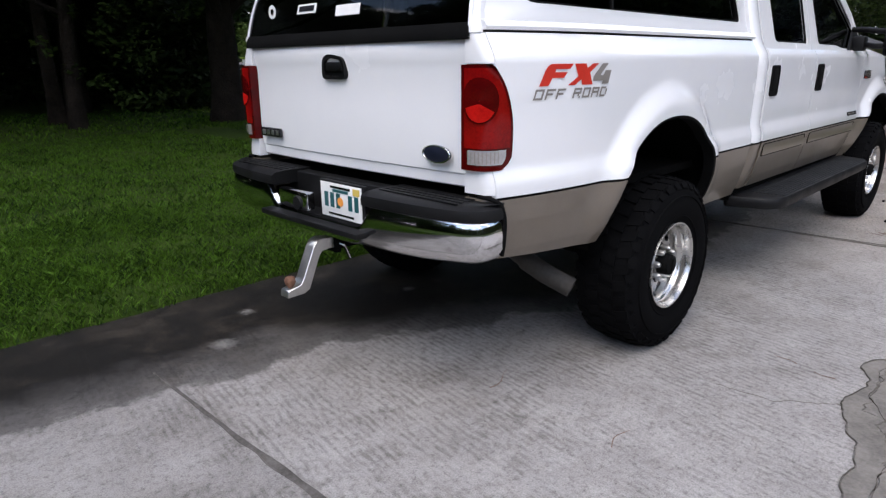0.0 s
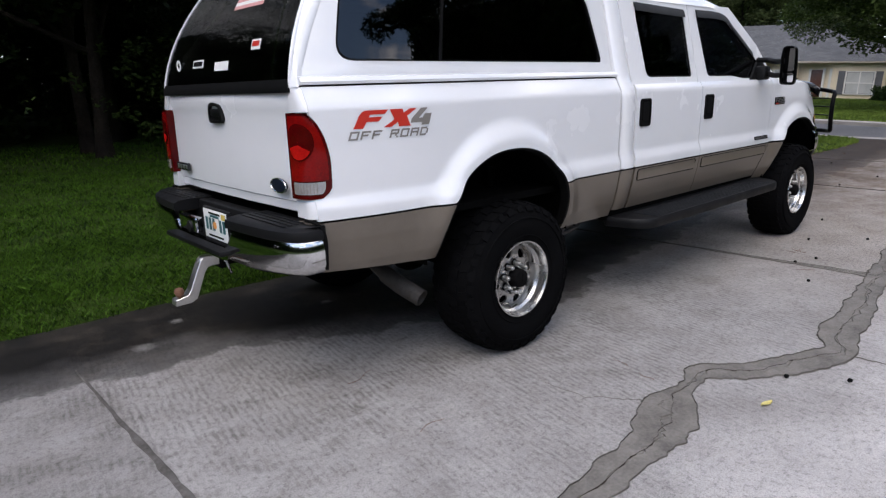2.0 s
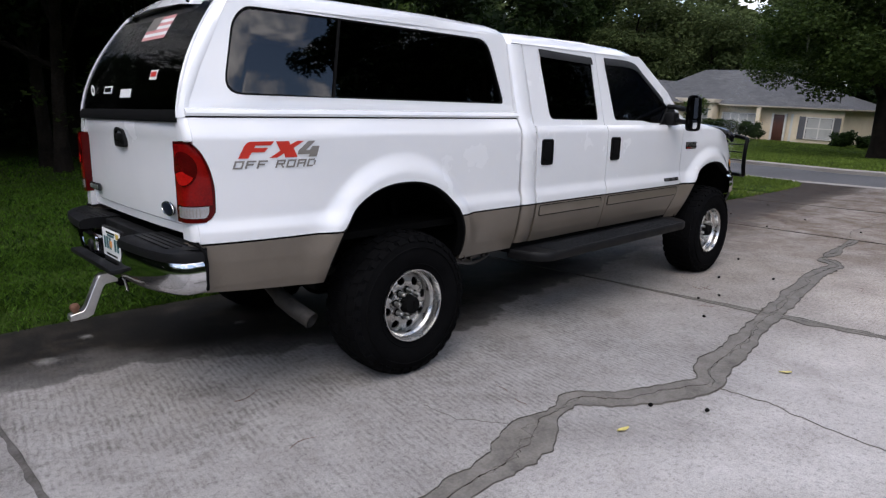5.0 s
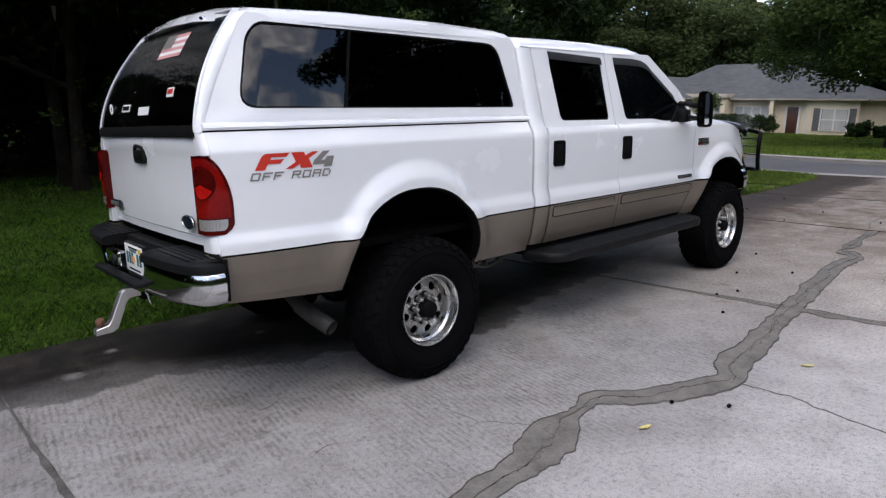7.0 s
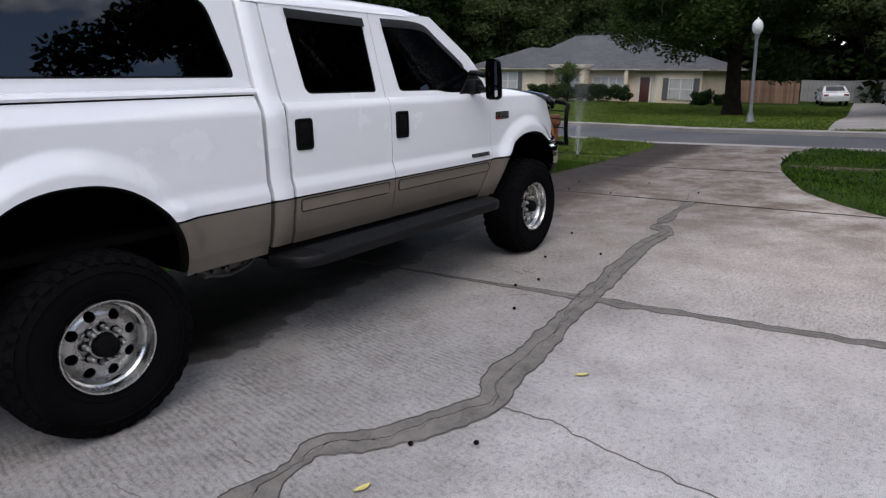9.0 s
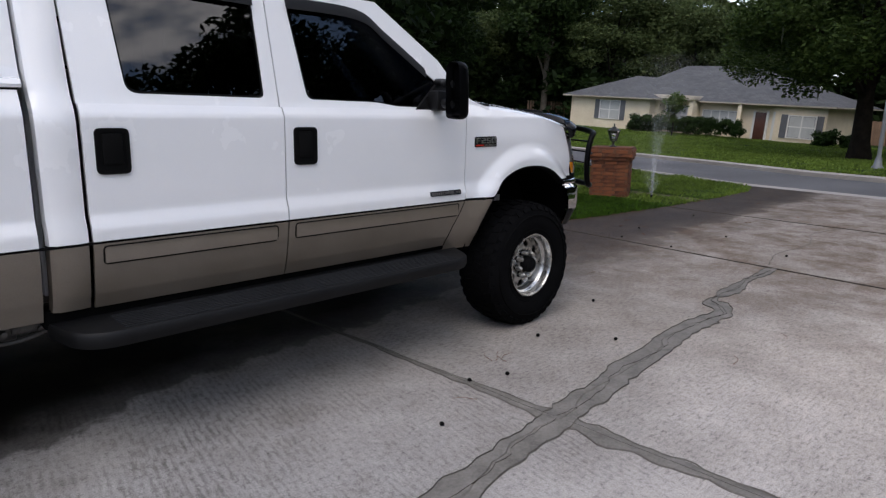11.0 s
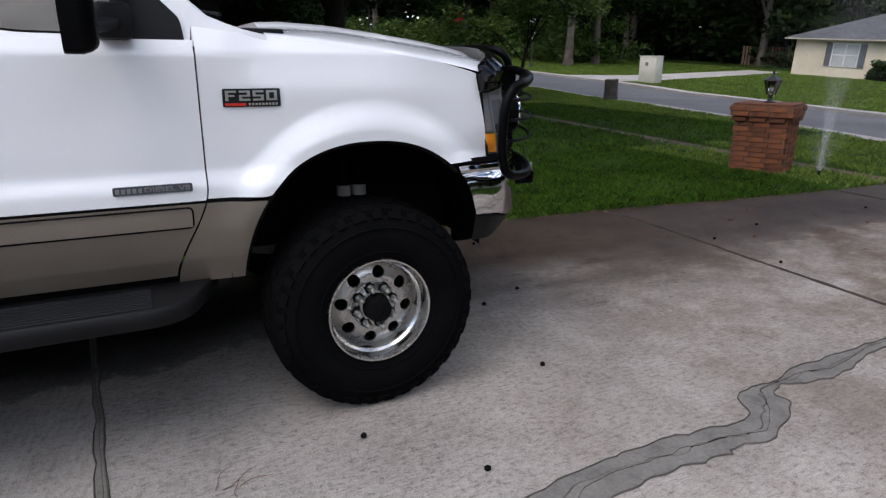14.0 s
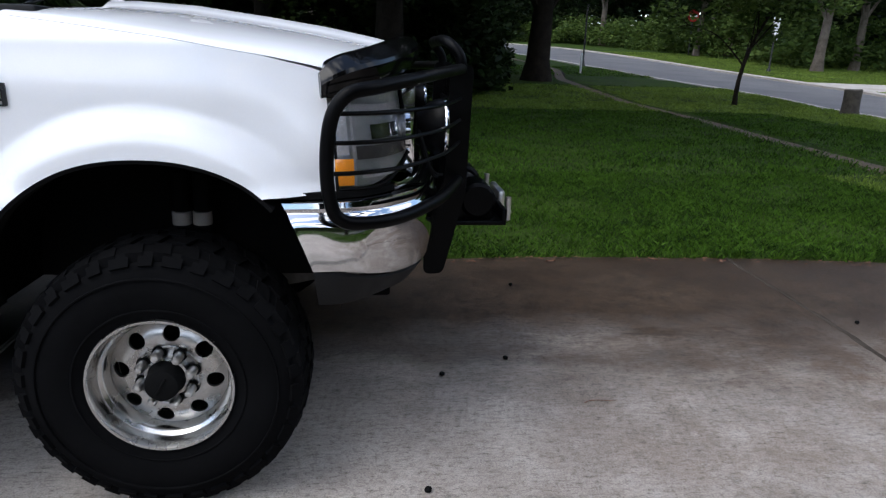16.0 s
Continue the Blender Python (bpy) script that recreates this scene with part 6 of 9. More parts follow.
def truck_under():
    yc = SCENE_CENTRE
    for x in (0.0, 3.966):
        bm = bm_new()
        add_tube(bm, [(x, 0.2, 0.436), (x, 2 * yc - 0.2, 0.436)], 0.048, 12)
        d = bmesh.ops.create_uvsphere(bm, u_segments=16, v_segments=10, radius=0.15)["verts"]
        for v in d:
            v.co += Vector((x, yc + (0.0 if x == 0 else 0.3), 0.436))
        part("axle", bm, UNDER, TRUCK, "black solid axle with round housing")
    for s in (0, 1):
        y = 0.50 if s == 0 else 2 * yc - 0.50
        bm = bm_new()
        add_box(bm, -1.30, 4.5, y - 0.035, y + 0.035, 0.66, 0.83, 0.008)
        part("frame_rail", bm, UNDER, TRUCK, "black chassis rail")
        for x in (0.0, 3.966):
            bm = bm_new()
            add_loft(bm, [[(x + t, y - 0.035 - 0.1 * 0, 0.545 + 0.10 * (t / 0.62) ** 2 + dz) for dz in (0.0, 0.05)] + [(x + t, y + 0.035, 0.545 + 0.10 * (t / 0.62) ** 2 + dz) for dz in (0.05, 0.0)] for t in np.linspace(-0.62, 0.62, 15)], True, True)
            part("leaf_spring", bm, STEEL, TRUCK)
    # pale shock absorbers in the front wells, dark ones behind
    for x, mt, y in ((3.94, UNDER, 0.35), (4.01, UNDER, 0.35), (0.22, UNDER, 0.40)):
        bm = bm_new()
        add_tube(bm, [(x, y, 0.50), (x + 0.01, y, 0.72)], 0.022, 10)
        add_tube(bm, [(x + 0.01, y, 0.72), (x + 0.015, y + 0.02, 1.02)], 0.032, 12)
        both("shock_absorber", bm, mt, (TRUCK, TRUCK), "black shock absorber")
        if x > 1:
            bm = bm_new()
            add_tube(bm, [(x + 0.012, y, 0.845), (x + 0.013, y, 0.89)], 0.0325, 14)
            both("shock_collar", bm, DECAL_GREY, (TRUCK, TRUCK), "pale shock absorber collar")
    # exhaust
    bm = bm_new()
    add_tube(bm, smooth_path([(1.2, 0.62, 0.60), (0.4, 0.62, 0.62), (-0.35, 0.60, 0.64), (-0.62, 0.52, 0.60), (-0.64, 0.36, 0.515), (-0.60, 0.20, 0.435)], 6), 0.043, 16, cap=False)
    part("exhaust_pipe", bm, STEEL, TRUCK, "dull steel exhaust pipe turned out behind the wheel")
    bm = bm_new()
    add_tube(bm, [(-0.645, 0.37, 0.52), (-0.62, 0.27, 0.468), (-0.575, 0.145, 0.412)], 0.048, 20, cap=False)
    add_tube(bm, [(-0.575, 0.145, 0.412), (-0.62, 0.27, 0.468)], 0.044, 20, cap=False)
    part("exhaust_tip", bm, STEEL, TRUCK, "scuffed steel exhaust tip")
    bm = bm_new()
    add_box(bm, 0.9, 1.7, 0.75, 1.2, 0.5, 0.72, 0.05)
    add_box(bm, 1.9, 2.8, 0.7, 1.25, 0.52, 0.75, 0.06)
    part("transmission", bm, UNDER, TRUCK)
    bm = bm_new()
    add_tube(bm, [(0.12, yc, 0.46), (1.0, yc, 0.58)], 0.05, 12)
    part("drive_shaft", bm, UNDER, TRUCK)
    # bed floor and cab floor close the underside
    bm = bm_new()
    add_box(bm, -1.22, 1.03, 0.10, 2 * yc - 0.10, 0.86, 0.90)
    part("bed_floor", bm, UNDER, TRUCK)
    # unseen boxes added to block light: tank-sized on the far side, smaller mid-floor
    bm = bm_new()
    add_box(bm, 0.75, 2.55, 1.28, 1.66, 0.50, 0.78, 0.05)
    part("fuel_tank", bm, UNDER, TRUCK)
    bm = bm_new()
    add_box(bm, 1.6, 2.2, 0.62, 1.2, 0.46, 0.60, 0.05)
    part("transfer_case", bm, UNDER, TRUCK)
    # spare wheel below the bed
    bm = bm_new()
    add_lathe(bm, [(0.15, 0.0), (0.36, -0.02), (0.38, 0.06), (0.36, 0.14), (0.15, 0.12), (0.15, 0.0)], 32, (-0.78, yc, 0.62), "z")
    part("spare_tyre", bm, RUBBER, TRUCK)
    # worn hanger and brake line below the cab's rear corner
    bm = bm_new()
    add_box(bm, 0.80, 0.98, 0.40, 0.43, 0.475, 0.56, 0.008)
    add_box(bm, 0.96, 1.13, 0.385, 0.41, 0.50, 0.535, 0.006)
    add_tube(bm, smooth_path([(0.70, 0.42, 0.58), (0.82, 0.37, 0.505), (0.95, 0.375, 0.475), (1.10, 0.37, 0.51), (1.22, 0.42, 0.58)], 5), 0.011, 8)
    for x in (0.85, 0.93, 1.07):
        add_tube(bm, [(x, 0.365, 0.515), (x, 0.40, 0.515)], 0.014, 6)
    part("spring_hanger", bm, WORN_STEEL, TRUCK, "scuffed steel hanger with bolts")
    # running boards
    for s in (0, 1):
        board = sub("running_board", "dark ribbed running board along the sill")
        pts = rounded([(1.03, 0.13), (1.10, -0.19), (3.23, -0.19), (3.345, 0.08), (3.30, 0.13)], [0.05, 0.24, 0.20, 0.05, 0.02], 10)
        bm = bm_new()
        zz = lambda x: 0.548 + 0.012 * (x - 1.0) / 2.2
        rings = []
        cx, cy = 2.1, 0.0
        for f, dz in ((0.96, 0.0), (0.99, 0.014), (1.0, 0.034), (0.992, 0.056), (0.95, 0.066)):
            rings.append([(cx + (p[0] - cx) * (1 - (1 - f) * 0.15), cy + (p[1] - cy) * f, zz(p[0]) + dz) for p in pts])
        add_loft(bm, rings, True, True)
        bmesh.ops.recalc_face_normals(bm, faces=bm.faces)
        part("board_body", bm if s == 0 else mirrored(bm), PLASTIC, board)
        bm = bm_new()
        for k in range(9):
            y = -0.165 + 0.023 * k
            add_loft(bm, [[(x, y, zz(x) + 0.064), (x, y, zz(x) + 0.070), (x, y + 0.011, zz(x) + 0.070), (x, y + 0.011, zz(x) + 0.064)] for x in (1.26, 3.12)], True, True)
        part("tread_strip", bm if s == 0 else mirrored(bm), STEP_RUBBER, board, "ribbed rubber tread")
        for x in (1.3, 2.1, 2.95):
            bm = bm_new()
            add_box(bm, x, x + 0.05, 0.0, 0.4, 0.525, 0.58, 0.008)
            part("board_bracket", bm if s == 0 else mirrored(bm), UNDER, board)


def truck_mirrors():
    for s in (0, 1):
        mir = sub("wing_mirror", "tall black towing mirror on double arms")
        # a tall head, narrow from behind, with rounded shoulders
        bm = bm_new()
        rings = []
        for x, f in ((3.034, 0.80), (3.032, 0.90), (2.990, 0.93), (2.984, 0.97), (2.990, 1.0), (3.030, 1.0), (3.052, 0.90), (3.068, 0.72), (3.074, 0.5)):
            pts = rounded([(-0.300, 1.438), (-0.188, 1.445), (-0.186, 1.66), (-0.196, 1.745), (-0.290, 1.748), (-0.302, 1.60)], [0.035, 0.03, 0.05, 0.035, 0.045, 0.08], 5)
            rings.append([(x + 0.012 * (1.6 - p[1]), -0.243 + (p[0] + 0.243) * f, 1.594 + (p[1] - 1.594) * (f + (1 - f) * 0.6)) for p in pts])
        add_loft(bm, rings, True, True)
        bmesh.ops.recalc_face_normals(bm, faces=bm.faces)
        part("mirror_shell", bm if s == 0 else mirrored(bm), GUARD_BLACK, mir)
        for z0, z1 in ((1.462, 1.535), (1.548, 1.725)):
            bm = bm_new()
            pts = rounded([(-0.290, z0), (-0.198, z0), (-0.198, z1), (-0.290, z1)], 0.02)
            add_plate(bm, pts, lambda y, z: (3.027 + 0.012 * (1.6 - z) + 0.36 * (y + 0.198), y, z), lambda y, z: (3.035 + 0.012 * (1.6 - z) + 0.36 * (y + 0.198), y, z))
            part("mirror_glass", bm if s == 0 else mirrored(bm), MIRROR, mir)
        bm = bm_new()
        add_box(bm, 3.06, 3.17, -0.045, 0.055, 1.485, 1.60, 0.022)
        part("mirror_bracket", bm if s == 0 else mirrored(bm), PLASTIC, mir)
        for z in (1.52, 1.63):
            bm = bm_new()
            add_tube(bm, smooth_path([(3.16, 0.07, z + 0.02), (3.12, -0.03, z + 0.015), (3.05, -0.12, z), (3.035, -0.20, z)], 4), 0.022, 10)
            part("mirror_arm", bm if s == 0 else mirrored(bm), PLASTIC, mir)


def truck_badges():
    side = lambda x, z, d: (x, side_y(x, z) - d, z)
    flat = pose(0, 0, 0, 90, 0, 0)
    # off-road decal on the bed side: slanted block letters
    def decal(polys, x0, x1, z0, z1, material, lab):
        """Flat shapes in a unit frame, laid over the curve of the bed side."""
        bm = bm_new()
        for poly in polys:
            bm.faces.new([bm.verts.new((x0 + u * (x1 - x0), 0, z0 + v * (z1 - z0))) for u, v in poly])
        bm.normal_update()
        bmesh.ops.triangulate(bm, faces=bm.faces[:])
        for k in range(1, 12):
            bmesh.ops.bisect_plane(bm, geom=bm.verts[:] + bm.edges[:] + bm.faces[:], plane_co=(x0 + (x1 - x0) * k / 12, 0, 0), plane_no=(1, 0, 0))
        for v in bm.verts:
            v.co.y = side_y(v.co.x, v.co.z) - 0.0035
        bmesh.ops.remove_doubles(bm, verts=bm.verts, dist=1e-5)
        bmesh.ops.recalc_face_normals(bm, faces=bm.faces)
        both("decal_letter", bm, material, (TRUCK, TRUCK), lab)
    letter_f = [(0, 0), (0.07, 0.70), (0.10, 0.90), (0.14, 1.0), (0.42, 1.0), (0.375, 0.76), (0.20, 0.76), (0.185, 0.62), (0.345, 0.62), (0.30, 0.36), (0.155, 0.36), (0.11, 0)]
    letter_x = [(0.355, 0), (0.445, 0), (0.535, 0.26), (0.545, 0), (0.70, 0), (0.655, 0.58), (0.79, 1.0), (0.70, 1.0), (0.615, 0.78), (0.60, 1.0), (0.44, 1.0), (0.49, 0.42)]
    numeral = [(0.70, 0.16), (0.715, 0.40), (0.85, 1.0), (0.945, 1.0), (0.815, 0.42), (0.865, 0.42), (0.90, 0.66), (1.0, 0.66), (0.955, 0.0), (0.845, 0.0), (0.86, 0.16)]
    for poly, mt, lab in ((letter_f, DECAL_RED, "red slanted decal letter"), (letter_x, DECAL_RED, "red slanted decal letter"), (numeral, DECAL_GREY, "grey slanted decal numeral")):
        decal([poly], -1.012, -0.583, 1.344, 1.424, mt, lab)
    # words in squared strokes, row by row from the top
    glyphs = {"O": ("#####", "#...#", "#...#", "#...#", "#####"), "F": ("#####", "#....", "####.", "#....", "#...."), "R": ("#####", "#...#", "#####", "#..#.", "#...#"),
              "A": ("#####", "#...#", "#####", "#...#", "#...#"), "D": ("####.", "#...#", "#...#", "#...#", "####.")}
    pos = 0.0
    for ch in "OFF ROAD":
        if ch == " ":
            pos += 4.0
            continue
        cells = []
        for r, row in enumerate(glyphs[ch]):
            for c, dot in enumerate(row):
                if dot == "#":
                    cells.append([((pos + c + i + 0.30 * (5 - r - 1 + j)) / 49.0, (4 - r + j) / 5) for i, j in ((0, 0), (1, 0), (1, 1), (0, 1))])
        decal(cells, -1.040, -0.592, 1.294, 1.333, DECAL_GREY, "grey squared decal letter")
        pos += 6.2
    # fender and door badges: dark plates with chrome strokes
    for nm, x0, x1, z0, z1 in (("model_badge", 3.425, 3.625, 1.267, 1.330), ("engine_badge", 3.045, 3.297, 0.984, 1.012)):
        bm = bm_new()
        add_plate(bm, rounded([(x0, z0), (x1, z0), (x1, z1), (x0, z1)], 0.006), lambda x, z: side(x, z, 0.007), lambda x, z: side(x, z, -0.004))
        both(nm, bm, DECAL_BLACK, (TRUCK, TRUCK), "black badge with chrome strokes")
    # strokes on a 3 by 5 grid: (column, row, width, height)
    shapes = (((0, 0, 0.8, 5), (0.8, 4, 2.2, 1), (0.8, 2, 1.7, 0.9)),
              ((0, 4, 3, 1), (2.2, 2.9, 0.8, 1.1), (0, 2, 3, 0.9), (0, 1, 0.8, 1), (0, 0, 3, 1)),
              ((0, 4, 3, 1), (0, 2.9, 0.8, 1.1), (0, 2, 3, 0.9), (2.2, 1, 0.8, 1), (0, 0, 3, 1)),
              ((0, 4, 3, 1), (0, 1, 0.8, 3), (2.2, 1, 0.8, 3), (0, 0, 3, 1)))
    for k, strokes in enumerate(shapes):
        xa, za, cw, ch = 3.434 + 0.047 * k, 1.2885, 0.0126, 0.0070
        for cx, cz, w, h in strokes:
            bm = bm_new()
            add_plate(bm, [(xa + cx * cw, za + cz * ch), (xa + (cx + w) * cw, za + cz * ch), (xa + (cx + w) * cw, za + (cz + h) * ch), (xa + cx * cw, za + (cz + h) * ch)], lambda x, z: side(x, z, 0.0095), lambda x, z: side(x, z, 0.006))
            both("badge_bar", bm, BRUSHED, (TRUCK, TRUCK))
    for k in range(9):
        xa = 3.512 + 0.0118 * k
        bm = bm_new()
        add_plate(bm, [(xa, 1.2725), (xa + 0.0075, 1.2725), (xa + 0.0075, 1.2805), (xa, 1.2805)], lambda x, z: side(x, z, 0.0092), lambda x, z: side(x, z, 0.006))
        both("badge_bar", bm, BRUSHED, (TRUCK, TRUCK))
    for k in range(5):
        xa = 3.053 + 0.0175 * k
        bm = bm_new()
        add_plate(bm, [(xa, 0.990), (xa + 0.012, 0.990), (xa + 0.012, 1.005), (xa, 1.005)], lambda x, z: side(x, z, 0.0092), lambda x, z: side(x, z, 0.006))
        both("badge_bar", bm, WORN_STEEL, (TRUCK, TRUCK))
    # words on the door badge
    ob = lettering("badge_words", "DIESEL V8", 0.02, flat, WORN_STEEL, TRUCK, 0.0006, 0.0, 1.0, 0.0006, "silver badge letters")
    vs = ob.data.vertices
    ax, bx = min(v.co.x for v in vs), max(v.co.x for v in vs)
    az, bz = min(v.co.z for v in vs), max(v.co.z for v in vs)
    for v in vs:
        v.co.x = 3.143 + (v.co.x - ax) / (bx - ax) * 0.146
        v.co.z = 0.9905 + (v.co.z - az) / (bz - az) * 0.0165
        v.co.y += side_y(v.co.x, v.co.z) - 0.0085
    bm = bm_new()
    add_plate(bm, [(3.432, 1.2715), (3.503, 1.2715), (3.503, 1.2805), (3.432, 1.2805)], lambda x, z: side(x, z, 0.0095), lambda x, z: side(x, z, 0.006))
    both("badge_stripe", bm, DECAL_RED, (TRUCK, TRUCK))


def along(pts, u):
    f = min(1.0, max(0.0, u)) * (len(pts) - 1)
    i = min(int(f), len(pts) - 2)
    return pts[i] + (pts[i + 1] - pts[i]) * (f - i)


def truck_front():
    yc = SCENE_CENTRE
    # chrome bumper wrapped round the corner
    bump = sub("front_bumper", "chrome front bumper with dark lower valance")
    line = smooth_path([(4.34, -0.02, 0), (4.48, -0.008, 0), (4.60, 0.04, 0), (4.70, 0.14, 0), (4.80, 0.30, 0), (4.86, 0.60, 0), (4.88, yc, 0)], 8)
    rear_edge = ((0.55, 4.455), (0.63, 4.45), (0.787, 4.434), (0.90, 4.395), (1.017, 4.34))

    def nose(u, z):
        """The bumper's line: u from 0 at the wheel arch to 1 at the middle."""
        p = along(line, u)
        if p.x < 4.62:
            e = lerp_table(rear_edge, z)
            p = Vector((e + (p.x - 4.34) * (4.62 - e) / 0.28, p.y, 0))
        return p
    bottom = lambda u: 0.785 - 0.055 * ease(0.1, 0.6, u)
    for nm, mt, prof, lab in (("chrome_face", CHROME, ((0.0, 0.03), (0.01, 0.006), (0.06, 0.0), (0.35, -0.010), (0.62, -0.010), (0.74, -0.004), (0.79, 0.010), (0.82, 0.014), (0.88, 0.006), (0.95, 0.010), (1.0, 0.03), (1.0, 0.08)), "polished chrome bumper face"),
                              ("valance", PLASTIC, ((0.0, 0.09), (0.02, 0.06), (0.4, 0.04), (0.9, 0.016), (1.0, 0.02)), "black lower valance")):
        bm = bm_new()
        rings = []
        for u in np.linspace(0, 1, 34):
            b = bottom(u)
            row = []
            for f, d0 in prof:
                z = b + (1.012 - b) * f if nm == "chrome_face" else 0.655 + (b - 0.006 - 0.655) * f
                p, q = nose(u, z), nose(min(1, u + 0.02), z) if u < 0.97 else nose(u, z) + Vector((0, 0.02, 0))
                d = (q - p).normalized()
                row.append(Vector((p.x - d.y * d0, p.y + d.x * d0, z)))
            rings.append(row)
        add_loft(bm, rings, False, False)
        far = mirrored(bm)
        bmesh.ops.recalc_face_normals(bm, faces=bm.faces)
        bmesh.ops.recalc_face_normals(far, faces=far.faces)
        part(nm, bm, mt, bump, lab)
        part(nm, far, mt, bump, lab)
    # frame horn and tow hook below
    for s in (0, 1):
        bm = bm_new()
        add_box(bm, 4.56, 4.68, 0.44, 0.50, 0.53, 0.62, 0.012)
        part("frame_horn", bm if s == 0 else mirrored(bm), UNDER, TRUCK)
        # dark gap over the bumper
        bm = bm_new()
        rings = []
        for u in np.linspace(0.0, 0.5, 14):
            p, q = nose(u, 1.017), nose(u + 0.02, 1.017)
            d = (q - p).normalized()
            n = Vector((-d.y, d.x, 0))
            rings.append([p + n * 0.022 + Vector((0, 0, 1.010)), p + n * 0.022 + Vector((0, 0, 1.030)), p + n * 0.09 + Vector((0, 0, 1.030)), p + n * 0.09 + Vector((0, 0, 1.010))])
        add_loft(bm, rings, True, True)
        bmesh.ops.recalc_face_normals(bm, faces=bm.faces)
        part("bumper_gap", bm if s == 0 else mirrored(bm), SEAM, TRUCK)
    # headlamps
    lip = smooth_path([(4.508, 0.036, 0), (4.58, 0.058, 0), (4.66, 0.12, 0), (4.72, 0.24, 0), (4.75, 0.40, 0)], 6)
    for s in (0, 1):
        lamp = sub("headlamp", "clear headlamp with amber corner")
        top = lambda u: 1.30 + 0.035 * ease(0.0, 0.8, u)

        def face(u, z):
            """u from the fender round the corner towards the grille."""
            p = along(lip, u)
            t = ease(1.06, 1.32, z)
            return Vector((p.x - 0.035 * t * (0.3 + u), p.y + 0.05 * t * (1 - u), z))

        def patch(u0, u1, z0, z1, off, n=14):
            bm = bm_new()
            rows = []
            for j in range(9):
                row = []
                for i in range(n + 1):
                    u = u0 + (u1 - u0) * i / n
                    t = z1(u) if callable(z1) else z1
                    b = z0 + 0.085 * ease(0.35, 1.0, u) if z0 < 1.04 else z0
                    row.append(face(u, b + (t - b) * j / 8) + Vector((-off, off * 0.5, 0)))
                rows.append(row)
            add_loft(bm, rows, False, False)
            bmesh.ops.recalc_face_normals(bm, faces=bm.faces)
            return bm
        # the steel band below the chrome patch paints a dark reflection
        for nm, bm, mt in (("reflector", patch(0.0, 1.0, 1.035, top, 0.030), HEAD_LENS), ("lens", patch(0.0, 1.0, 1.035, top, 0.0), CLEAR), ("amber_lens", patch(0.008, 0.205, 1.045, 1.125, 0.006), AMBER), ("corner_reflector", patch(0.02, 0.20, 1.135, 1.27, 0.016), CLEAR_LENS), ("lamp_divider", patch(0.215, 0.24, 1.042, 1.29, 0.010, 3), CLEAR_LENS), ("upper_band", patch(0.245, 0.95, 1.262, 1.284, 0.012), CLEAR_LENS), ("bright_reflector", patch(0.42, 0.74, 1.178, 1.222, 0.014, 6), CHROME), ("dark_bezel", patch(0.27, 0.90, 1.120, 1.160, 0.016), STEEL), ("lower_band", patch(0.30, 0.62, 1.064, 1.086, 0.012), CLEAR_LENS)):
            part(nm, bm if s == 0 else mirrored(bm), mt, lamp)
        bm = bm_new()
        edge = [face(u, 1.035 + 0.085 * ease(0.35, 1.0, u)) for u in np.linspace(0, 1, 14)] + [face(u, top(u)) for u in np.linspace(1, 0, 14)]
        add_tube(bm, edge, 0.006, 6, closed=True)
        part("lamp_rim", bm if s == 0 else mirrored(bm), SEAM, lamp)
        bm = bm_new()
        add_lathe(bm, [(0.0001, -0.055), (0.04, -0.045), (0.066, -0.012), (0.070, 0.006), (0.076, 0.006), (0.080, -0.01)], 28, (4.735, 0.36, 1.175), "x")
        part("lamp_bowl", bm if s == 0 else mirrored(bm), CHROME, lamp, "round chrome lamp bowl")
        # dark panel that closes the nose behind the lamp
        bm = bm_new()
        add_loft(bm, [[face(u, z) + Vector((-0.07, 0.04, 0)) for u in np.linspace(0, 1, 10)] for z in (0.98, 1.15, 1.37)], False, False)
        part("lamp_housing", bm if s == 0 else mirrored(bm), SEAM, lamp)
    # grille
    gr = sub("grille", "chrome-framed grille with dark bars")
    bm = bm_new()
    add_box(bm, 4.66, 4.70, 0.43, 2 * yc - 0.43, 1.0, 1.40, 0.01)
    part("grille_back", bm, UNDER, gr)
    for z in (1.07, 1.13, 1.19, 1.25, 1.31):
        bm = bm_new()
        add_box(bm, 4.70, 4.755, 0.46, 2 * yc - 0.46, z - 0.012, z + 0.012, 0.006)
        part("grille_bar", bm, CHROME, gr)
    for y in (0.43, 2 * yc - 0.46):
        bm = bm_new()
        add_box(bm, 4.68, 4.765, y, y + 0.03, 1.02, 1.37, 0.008)
        part("grille_frame", bm, CHROME, gr)
    for z in (1.02, 1.345):
        bm = bm_new()
        add_box(bm, 4.68, 4.763, 0.462, 2 * yc - 0.462, z, z + 0.026, 0.008)
        part("grille_frame", bm, CHROME, gr)
    # hood deflector: a folded glossy shield along the hood's edge
    way = smooth_path([(4.466, 0.022, 1.338), (4.50, 0.035, 1.362), (4.56, 0.085, 1.386), (4.63, 0.18, 1.404), (4.69, 0.32, 1.424), (4.74, 0.52, 1.444), (4.785, yc, 1.46)], 6)
    bm = bm_new()
    rings = []
    for i, p in enumerate(way):
        d = (way[min(i + 1, len(way) - 1)] - way[max(i - 1, 0)])
        d.z = 0
        d.normalize()
        o = Vector((d.y, -d.x, 0))
        g = ease(0, 8, i)
